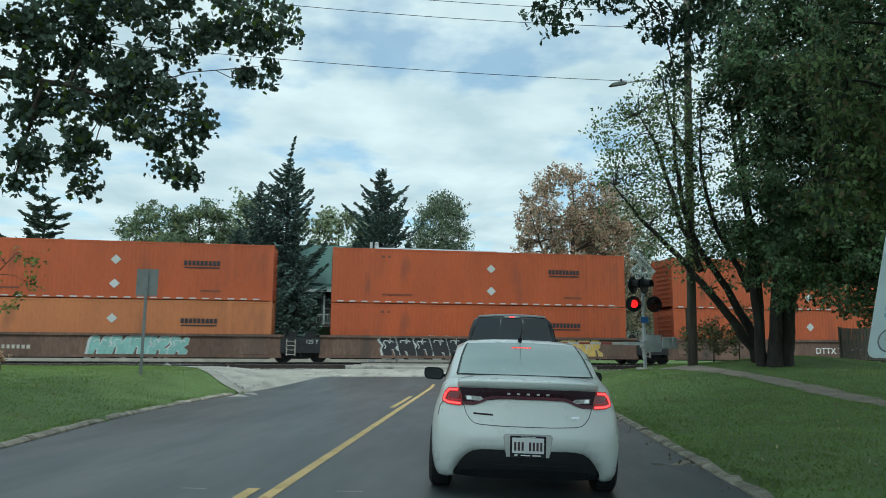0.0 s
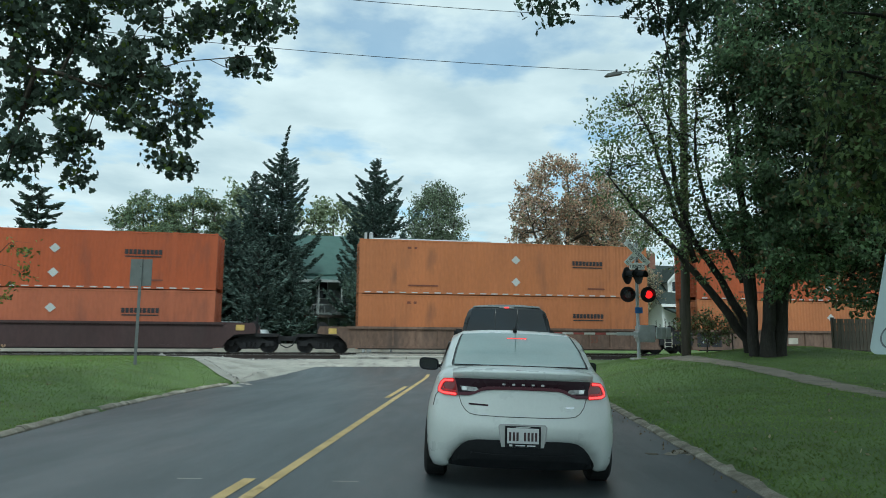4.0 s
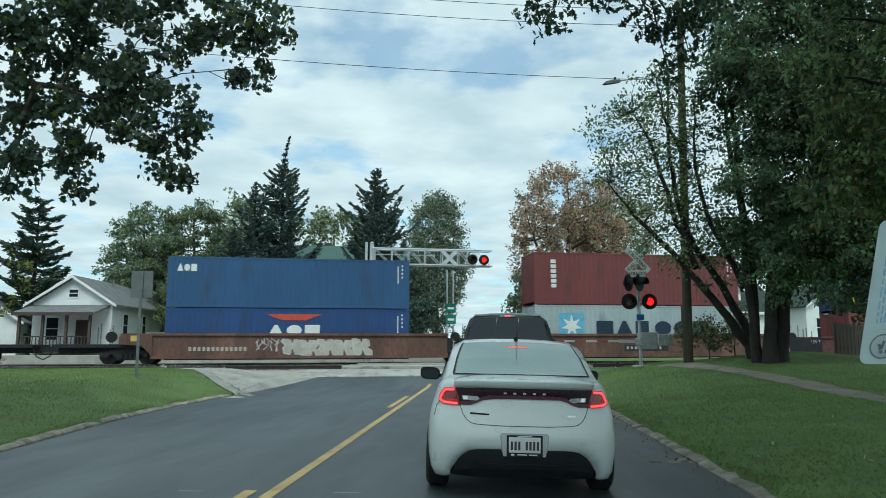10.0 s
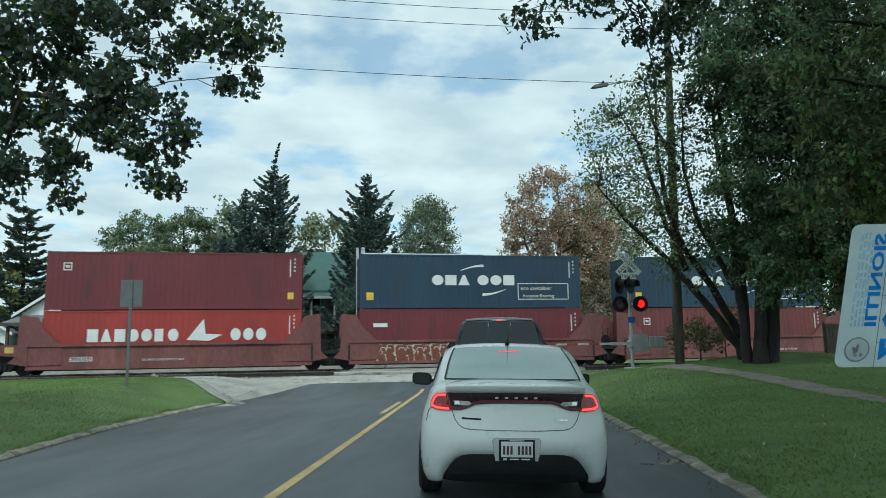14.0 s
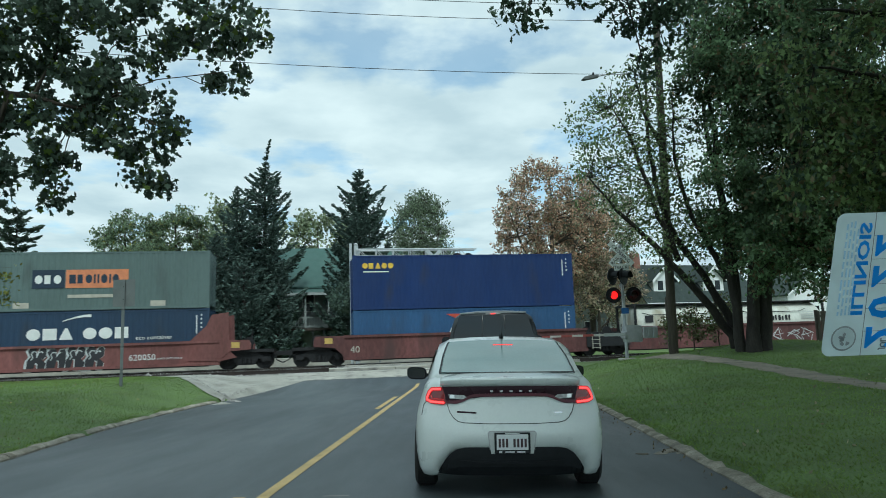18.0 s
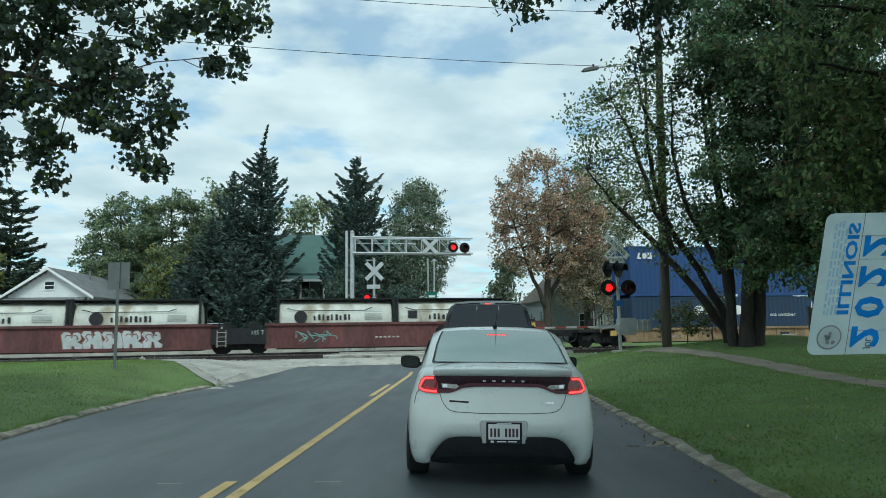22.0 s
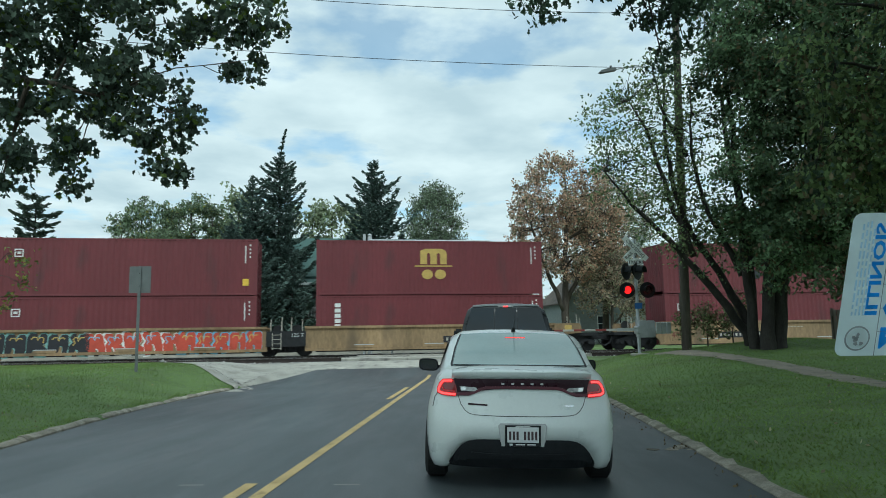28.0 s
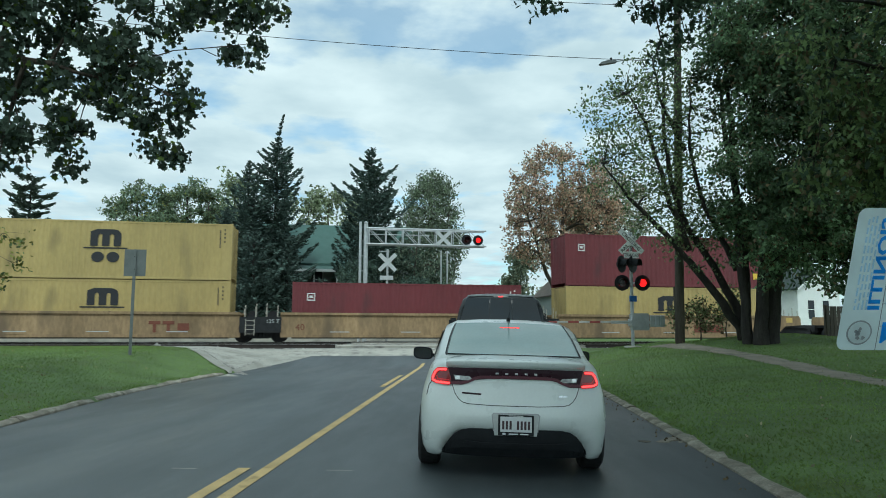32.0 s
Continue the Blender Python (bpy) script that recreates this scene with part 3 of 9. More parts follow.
_meshes = {}


def side_mesh(L, H, depth, pitch, key):
    k = (L, H, depth, pitch, key)
    if k not in _meshes:
        bm = bmesh.new()
        z0, z1 = 0.15, H - 0.09
        xs, x = [(0.1, 0.012)], 0.14
        while x < L - 0.12 - pitch:
            xs += [(x, 0.012), (x + pitch * 0.38, 0.012), (x + pitch * 0.5, 0.012 + depth), (x + pitch * 0.88, 0.012 + depth)]
            x += pitch
        xs += [(L - 0.1, 0.012)]
        pts = [(bm.verts.new((a, b, z0)), bm.verts.new((a, b, z1))) for a, b in xs]
        for (a, b), (c, d) in zip(pts, pts[1:]):
            bm.faces.new((a, c, d, b))
        me = bpy.data.meshes.new("side_wall")
        bm.to_mesh(me)
        bm.free()
        me.materials.append(PAINT[key])
        _meshes[k] = me
    return _meshes[k]


def shared(kind, key, make, material):
    k = (kind, key)
    if k not in _meshes:
        me = bpy.data.meshes.new(kind)
        bm = make()
        bm.to_mesh(me)
        bm.free()
        me.materials.append(material)
        _meshes[k] = me
    return _meshes[k]


def container(L, H, colour, label, vents=False):
    """A steel box container, its near lower left corner at the origin; doors at the right end."""
    p = PAINT[colour]
    c = tagged(empty("shipping_container"), label, "container", "containers on the train")
    W = 2.44
    long_box = L > 14
    d, pitch = (0.013, 0.20) if long_box else (0.022, 0.278)
    part_mesh("side_wall", side_mesh(L, H, d, pitch, colour), None, c)
    part_mesh("side_wall", side_mesh(L, H, d, pitch, colour), None, c, m=pose(L, W, 0, 0, 0, 180))
    def roof():
        bm = boxes((0.05, L - 0.05, 0.02, W - 0.02, H - 0.05, H - 0.02))
        for i in range(int(L / 0.6)):
            box(bm, 0.3 + i * 0.6, 0.55 + i * 0.6, 0.12, W - 0.12, H - 0.02, H - 0.003)
        return bm
    part_mesh("roof", shared("roof", (L, H, colour), roof, p), None, c)

    def end():
        bm = bmesh.new()
        ys = [0.1]
        y = 0.16
        pts = [(0.1, 0.015)]
        while y < W - 0.3:
            pts += [(y, 0.015), (y + 0.08, 0.015), (y + 0.11, 0.06), (y + 0.21, 0.06)]
            y += 0.25
        pts.append((W - 0.1, 0.015))
        q = [(bm.verts.new((b, a, 0.15)), bm.verts.new((b, a, H - 0.09))) for a, b in pts]
        for (a, b), (e, f) in zip(q, q[1:]):
            bm.faces.new((b, f, e, a))
        return bm
    part_mesh("end_wall", shared("end_wall", (H, colour, vents), end, p), None, c)
    if vents:
        slat = shared("end_rib", colour, lambda: boxes((-0.02, 0.03, 0.2, W - 0.2, 0.0, 0.07)), p)
        for i in range(9):
            part_mesh("end_rib", slat, None, c, m=pose(0, 0, 0.4 + i * 0.26))
    for y0, y1, k in ((0.09, 1.215, 0), (1.225, 2.35, 1)):
        def door():
            bm = boxes((-0.045, 0.0, y0, y1, 0.16, H - 0.1))
            for i in range(4):
                box(bm, 0.0, 0.02, y0 + 0.06, y1 - 0.06, 0.3 + i * (H - 0.5) / 4, 0.3 + (i + 0.78) * (H - 0.5) / 4)
            for yy in (y0 + 0.3, y1 - 0.3):
                tube(bm, [(0.04, yy, 0.1), (0.04, yy, H - 0.05)], 0.018, 6)
            return bm
        part_mesh("door", shared("door", (H, colour, k), door, p), None, c, m=pose(L - 0.025, 0, 0))
    post = shared("corner_post", (H, colour), lambda: boxes((0, 0.1, 0, 0.1, 0.0, H), (-0.004, 0.174, -0.004, 0.16, 0, 0.118), (-0.004, 0.174, -0.004, 0.16, H - 0.118, H)), p)
    for x, y, r in ((0, 0, 0), (L, 0, 90), (L, W, 180), (0, W, 270)):
        part_mesh("corner_post", post, None, c, m=pose(x, y, 0, 0, 0, r))
    if long_box:
        mid = shared("lifting_post", (H, colour), lambda: boxes((0, 0.2, 0.002, 0.1, 0.02, H)), p)
        for x in (1.98, L - 2.18):
            part_mesh("lifting_post", mid, None, c, m=pose(x, 0, 0))
            part_mesh("lifting_post", mid, None, c, m=pose(x + 0.2, W, 0, 0, 0, 180))
    for name, z0, z1 in (("bottom_rail", 0.02, 0.16), ("top_rail", H - 0.1, H - 0.03)):
        me = shared(name, (L, H, colour), lambda: boxes((0.1, L - 0.1, 0.003, 0.06, z0, z1)), p)
        part_mesh(name, me, None, c)
        part_mesh(name, me, None, c, m=pose(L, W, 0, 0, 0, 180))
    return c


def marks(c, ink, specs, y=-0.004, name="marking"):
    """Flat painted bars: x0, x1, z0, z1."""
    for x0, x1, z0, z1 in specs:
        part(name, boxes((x0, x1, y - 0.002, y, z0, z1)), INK[ink], c)


def swoosh(c, ink, x, z, w, h, thick, flip=1, y=-0.004):
    bm = bmesh.new()
    n = 9
    top, low = [], []
    for i in range(n + 1):
        t = i / n
        px, pz = x + w * t, z + flip * h * math.sin(t * math.pi / 2)
        k = thick * (0.2 + 0.8 * t)
        top.append((px, pz))
        low.append((px + 0.02, pz - flip * k))
    prism(bm, top + low[::-1], y - 0.002, y)
    return part("emblem", bm, INK[ink], c)


def letters_row(x, z, h, w, count, gap, skip=()):
    """Bars standing for the letters of a name that is left unlettered."""
    return [(x + i * (w + gap), x + i * (w + gap) + w, z, z + h) for i in range(count) if i not in skip]


def shape_row(c, ink, x, z, h, kinds, w=None, gap=0.1, y=-0.004, name="name_shape"):
    """A name left unlettered: a row of plain discs, wedges and blocks of its size and colour."""
    w = w or h
    t = 0.24 * min(w, h)
    for k in kinds:
        bm = bmesh.new()
        if k == "o":
            tube(bm, [(x + w / 2, y, z + h / 2), (x + w / 2, y - 0.002, z + h / 2)], 1.0, 18)
            for v in bm.verts:
                v.co.x, v.co.z = x + w / 2 + (v.co.x - x - w / 2) * w / 2, z + h / 2 + (v.co.z - z - h / 2) * h / 2
        elif k == "v":
            prism(bm, [(x, z), (x + w, z), (x + w * 0.60, z + h), (x + w * 0.40, z + h)], y - 0.002, y)
        elif k in "me":
            box(bm, x, x + (w if k == "m" else w * 0.8), y - 0.002, y, z, z + h)
        else:
            box(bm, x, x + t * 1.3, y - 0.002, y, z, z + h)
        if k != " ":
            part(name, bm, INK[ink], c)
        else:
            bm.free()
        x += (t * 1.3 if k == "i" else w) + gap


def crest(c, ink, x, z):
    """Three posts under a double arch, over a thin bar."""
    t, w, h = 0.36, 1.44, 0.84
    top = [(x + w - 0.36 + 0.36 * math.cos(a), z + h - 0.30 + 0.30 * math.sin(a)) for a in np.linspace(0, math.pi / 2, 5)] + [(x + 0.3, z + h), (x, z + h - 0.12)]
    prism_of = [(x, z), (x + t, z), (x + t, z + 0.54), (x + 0.45, z + 0.62), (x + 0.54, z + 0.54), (x + 0.54, z), (x + 0.9, z), (x + 0.9, z + 0.54), (x + 0.99, z + 0.62), (x + 1.08, z + 0.54), (x + 1.08, z), (x + w, z)] + top
    bm = bmesh.new()
    prism(bm, prism_of, -0.006, -0.004)
    part("emblem", bm, INK[ink], c)
    part("emblem", boxes((x - 0.3, x + 1.74, -0.006, -0.004, z - 0.13, z - 0.06)), INK[ink], c)


def codes(c, L, H, ink="white"):
    """The rows of small code marks near the door end."""
    specs = [(L - 0.62, L - 0.57, H - 1.25, H - 0.35)] + [(L - 0.40, L - 0.34, H - 0.38 - i * 0.2, H - 0.28 - i * 0.2) for i in range(4)]
    marks(c, ink, specs, name="code_marks")


def brand(c, kind, L, H):
    if kind == "orange_line":
        marks(c, "black", letters_row(L - 4.42, H - 1.16, 0.24, 0.16, 9, 0.04) + [(L - 4.4, L - 2.68, H - 1.30, H - 1.24)], name="name_bar")
        for z in (H - 0.95, H - 2.15):
            bm = bmesh.new()
            prism(bm, [(8.25, z), (8.5, z + 0.24), (8.75, z), (8.5, z - 0.24)], -0.008, -0.004)
            part("placard", bm, INK["silver"], c, "grey diamond hazard placard holder")
        marks(c, "dusk", [(2.6, 4.2, 0.42, 0.5), (2.55, 2.75, H - 0.5, H - 0.38), (2.9, 3.05, H - 0.5, H - 0.38), (12.6, 13.6, 0.42, 0.5)], name="small_print")
        marks(c, "silver", [(0.3 + i * 0.62, 0.62 + i * 0.62, 0.05, 0.11) for i in range(25)], name="reflective_tape")
    elif kind == "arc_mark":
        shape_row(c, "white", 3.85, 1.24, 0.55, "omv", 0.62, 0.1)
        shape_row(c, "white", 6.35, 1.24, 0.55, "oom", 0.62, 0.1)
        swoosh(c, "white", 5.4, 2.05, 1.3, 0.32, 0.14, 1)
        swoosh(c, "white", 7.9, 1.0, -1.3, 0.34, 0.16, -1)
        letters("eco container", 0.23, INK["white"], c, wall_up(pose(8.75, -0.006, 0.98)))
        letters("bamboo flooring", 0.19, INK["white"], c, wall_up(pose(8.9, -0.006, 0.58)))
        codes(c, L, H)
        marks(c, "yellow", [(0.35, 0.72, 0.45, 0.85)], name="plate")
    elif kind == "arc_low":
        shape_row(c, "white", 3.85, 1.52, 0.55, "omv", 0.62, 0.1)
        shape_row(c, "white", 6.35, 1.52, 0.55, "oom", 0.62, 0.1)
        swoosh(c, "white", 5.4, 2.42, 1.3, 0.3, 0.14, 1)
        letters("eco container", 0.22, INK["white"], c, wall_up(pose(8.75, -0.006, 1.42)))
        codes(c, L, H)
    elif kind == "arc_frame":
        brand(c, "arc_mark", L, H)
        marks(c, "white", [(8.6, 11.5, 1.32, 1.36), (8.6, 11.5, 0.46, 0.5), (8.6, 8.64, 0.46, 1.36), (11.46, 11.5, 0.46, 1.36)], name="border")
    elif kind == "hull_mark":
        shape_row(c, "white", 0.45, H - 0.75, 0.36, "vom", 0.28, 0.05)
        codes(c, L, H)
    elif kind == "hull_low":
        bm = bmesh.new()
        prism(bm, [(4.9, 2.3), (7.7, 2.3), (7.2, 2.12), (6.9, 1.98), (5.7, 1.98), (5.3, 2.12)], -0.008, -0.004)
        part("emblem", bm, INK["red"], c)
        shape_row(c, "white", 5.0, 1.2, 0.55, "vom", 0.75, 0.16)
        codes(c, L, H)
    elif kind == "block_black" or kind == "block_gold":
        ink = "black" if kind == "block_black" else "gold"
        x, z = 5.45, 1.62
        crest(c, ink, x, z)
        shape_row(c, ink, x + 0.08, z - 0.80, 0.52, "oo", 0.60, 0.1)
        codes(c, L, H, "white" if ink == "gold" else "black")
        if ink == "black":
            marks(c, "black", [(0.95, 1.03, H - 0.52 - i * 0.15, H - 0.42 - i * 0.15) for i in range(13)] + [(1.25, 1.33, H - 0.62 - i * 0.15, H - 0.52 - i * 0.15) for i in range(11)], name="name_bar")
    elif kind == "block_low":
        x, z = 5.45, 1.55
        crest(c, "black", x, z)
    elif kind == "small_mark":
        marks(c, "white", [(0.75, 1.15, H - 0.62, H - 0.57), (0.75, 0.8, H - 0.96, H - 0.57), (1.1, 1.15, H - 0.96, H - 0.57), (0.75, 1.15, H - 0.96, H - 0.91), (0.86, 1.04, H - 0.82, H - 0.7)], name="emblem")
        codes(c, L, H)
        marks(c, "yellow", [(L - 0.72, L - 0.42, 0.5, 0.85)], name="plate")
    elif kind == "corner_mark":
        marks(c, "white", [(0.95, 1.25, H - 0.62 - i * 0.27, H - 0.42 - i * 0.27) for i in range(6)], name="name_bar")
        codes(c, L, H)
    elif kind == "star_mark":
        bm = boxes((1.35, 2.8, -0.006, -0.004, 1.0, 2.45))
        part("emblem", bm, INK["sky"], c)
        star = [(2.07 + (0.62 if i % 2 == 0 else 0.26) * math.sin(i * math.pi / 7), 1.75 + (0.62 if i % 2 == 0 else 0.26) * math.cos(i * math.pi / 7)) for i in range(14)]
        bm = bmesh.new()
        prism(bm, star, -0.01, -0.007)
        part("star", bm, INK["white"], c)
        shape_row(c, "navy", 3.5, 1.25, 0.78, "mveooe", 0.98, 0.17)
    elif kind == "sail_mark":
        shape_row(c, "white", 2.0, 1.35, 0.62, "mvmooeo", 0.5, 0.12)
        shape_row(c, "white", 8.7, 1.35, 0.62, "ooo", 0.5, 0.12)
        bm = bmesh.new()
        prism(bm, [(6.6, 1.4), (7.4, 2.45), (7.5, 1.7), (8.3, 1.65), (7.7, 1.35)], -0.008, -0.004)
        part("emblem", bm, INK["white"], c)
        codes(c, L, H)
    elif kind == "two_tone":
        marks(c, "navy", [(4.0, 5.45, 1.1, 2.0)], name="emblem")
        marks(c, "orange", [(5.5, 8.35, 1.1, 2.0)], name="emblem")
        shape_row(c, "white", 4.12, 1.32, 0.42, "oeo", 0.34, 0.08, y=-0.008)
        shape_row(c, "navy", 5.65, 1.32, 0.44, "meoiioio", 0.30, 0.07, y=-0.008)
        marks(c, "pale", [(5.6, 7.7, 0.62, 0.78), (3.2, 3.9, 0.15, 0.42), (9.4, 10.1, 0.15, 0.42), (0.5, 0.9, 0.15, 0.5)], name="stain")
    elif kind == "short_mark":
        shape_row(c, "yellow", 0.5, H - 0.72, 0.3, "oevoo", 0.29, 0.05)
        marks(c, "white", [(0.55, 1.9, H - 0.92, H - 0.86)], name="small_print")
        codes(c, L, H)
    elif kind == "cai":
        shape_row(c, "white", 1.0, 1.9, 0.5, "ovm", 0.36, 0.06)
        codes(c, L, H)
    elif kind == "global":
        marks(c, "white", [(0.7, 1.45, 1.95, 2.15)], name="name_bar")
        codes(c, L, H)


m_tankskin = mat("stained_white_cladding", (0.60, 0.61, 0.545), 0.6, vary=0.14, scale=0.8, fine=12, dirt=(0.33, 0.30, 0.22), dirt_at=0.58, stretch=(1, 1, 0.3))


def tank_container(label, mark):
    L, H = 6.06, 2.59
    c = tagged(empty("tank_container"), label, "tank container", "tank containers on the train")
    bm = bmesh.new()
    tube(bm, [(0.13, 1.22, 1.3), (0.16, 1.22, 1.3), (0.22, 1.22, 1.3), (L - 0.22, 1.22, 1.3), (L - 0.16, 1.22, 1.3), (L - 0.13, 1.22, 1.3)], [1.05, 1.16, 1.2, 1.2, 1.16, 1.05], 36)
    part("tank", bm, m_tankskin, c, "dirty white insulated tank shell", smooth=True)
    for x in (0.0, L):
        s = 1 if x == 0 else -1
        bm = bmesh.new()
        for y in (0.0, 2.34):
            box(bm, min(x, x + s * 0.12), max(x, x + s * 0.12), y, y + 0.1, 0, H)
        for z in (0.0, H - 0.11):
            box(bm, min(x, x + s * 0.12), max(x, x + s * 0.12), 0.1, 2.34, z, z + 0.11)
        part("end_frame", bm, m_black, c)
    part("walkway", boxes((0.12, L - 0.12, 0.35, 2.1, H - 0.06, H)), m_steel, c)
    part("bottom_rail", boxes((0.12, L - 0.12, 0.02, 0.12, 0.05, 0.17)), m_black, c)
    bm = bmesh.new()
    tube(bm, [(0.5, 0.16, 2.08), (1.0, 0.1, 1.95), (L - 1.6, 0.1, 1.95), (L - 1.2, 0.16, 2.1)], 0.022, 6)
    part("handrail", bm, m_black, c)
    y = -0.01
    if mark == 0:
        part("emblem", boxes((0.62, 1.12, y, y + 0.02, 1.52, 1.92), (0.74, 1.0, y - 0.003, y, 1.62, 1.82)), INK["black"], c)
        specs = [(1.75 + k * 0.24, 0.05) for k in range(8)]
    else:
        bm = bmesh.new()
        tube(bm, [(1.2, y, 1.62), (1.2, y + 0.02, 1.62)], 0.33, 20)
        part("emblem", bm, INK["black"], c)
        specs = [(1.85 + k * 0.22, 0.06) for k in range(9)]
    for k, (x, w) in enumerate(specs):
        part("name_bar", boxes((x, x + 0.10 + 0.04 * (k % 2), y, y + 0.02, 1.45, 1.45 + (0.30 if k % 3 else 0.24))), INK["black"], c)
    part("small_print", boxes(*[(L - 1.6, L - 0.7, y, y + 0.02, 1.5 + i * 0.12, 1.54 + i * 0.12) for i in range(4)]), INK["silver"], c)
    return c


def wheelset_mesh():
    bm = bmesh.new()
    for s in (-1, 1):
        yc = s * 0.76
        tube(bm, [(0, yc - s * 0.09, 0), (0, yc - s * 0.06, 0), (0, yc - s * 0.055, 0), (0, yc + s * 0.06, 0)], [0.45, 0.45, 0.425, 0.415], 24)
        for k in range(4):
            a = k * math.pi / 2
            tube(bm, [(0.2 * math.cos(a), yc + s * 0.06, 0.2 * math.sin(a)), (0.2 * math.cos(a), yc + s * 0.075, 0.2 * math.sin(a))], 0.05, 8)
    tube(bm, [(0, -0.95, 0), (0, 0.95, 0)], 0.085, 12)
    return bm


def truck_parts(truck):
    """Side frames, bolster and two turning wheelsets, round the truck's own origin at rail height."""
    for s in (-1, 1):
        def frame_mesh():
            bm = bmesh.new()
            prism(bm, [(-1.2, 0.36), (-1.2, 0.58), (-0.8, 0.66), (-0.5, 0.80), (0.5, 0.80), (0.8, 0.66), (1.2, 0.58), (1.2, 0.36), (0.95, 0.36), (0.9, 0.5), (0.62, 0.5), (0.42, 0.2), (-0.42, 0.2), (-0.62, 0.5), (-0.9, 0.5), (-0.95, 0.36)], -0.07, 0.07)
            for k in (-0.22, 0.0, 0.22):
                tube(bm, [(k, -0.11, 0.28), (k, -0.11, 0.52)], 0.085, 8)
            for k in (-0.9, 0.9):
                tube(bm, [(k, -0.16, 0.45), (k, 0.0, 0.45)], 0.12, 10)
            return bm
        part_mesh("side_frame", shared("side_frame", 0, frame_mesh, m_steel), None, truck, m=pose(0, s * 1.0, 0, 0, 0, 0 if s < 0 else 180))
    part_mesh("bolster", shared("bolster", 0, lambda: boxes((-0.2, 0.2, -0.93, 0.93, 0.5, 0.78)), m_steel), None, truck)
    for x in (-0.9, 0.9):
        w = part_mesh("wheelset", shared("wheelset", 0, wheelset_mesh, m_steel), None, truck, m=pose(x, 0, 0.42))
        WHEELS.setdefault(x, []).append(w)


WHEELS = {}
RIDING = []          # every thing that rolls with the train: (object, x at the start, y, z)
FACE_Y = TRACK_Y - 1.22


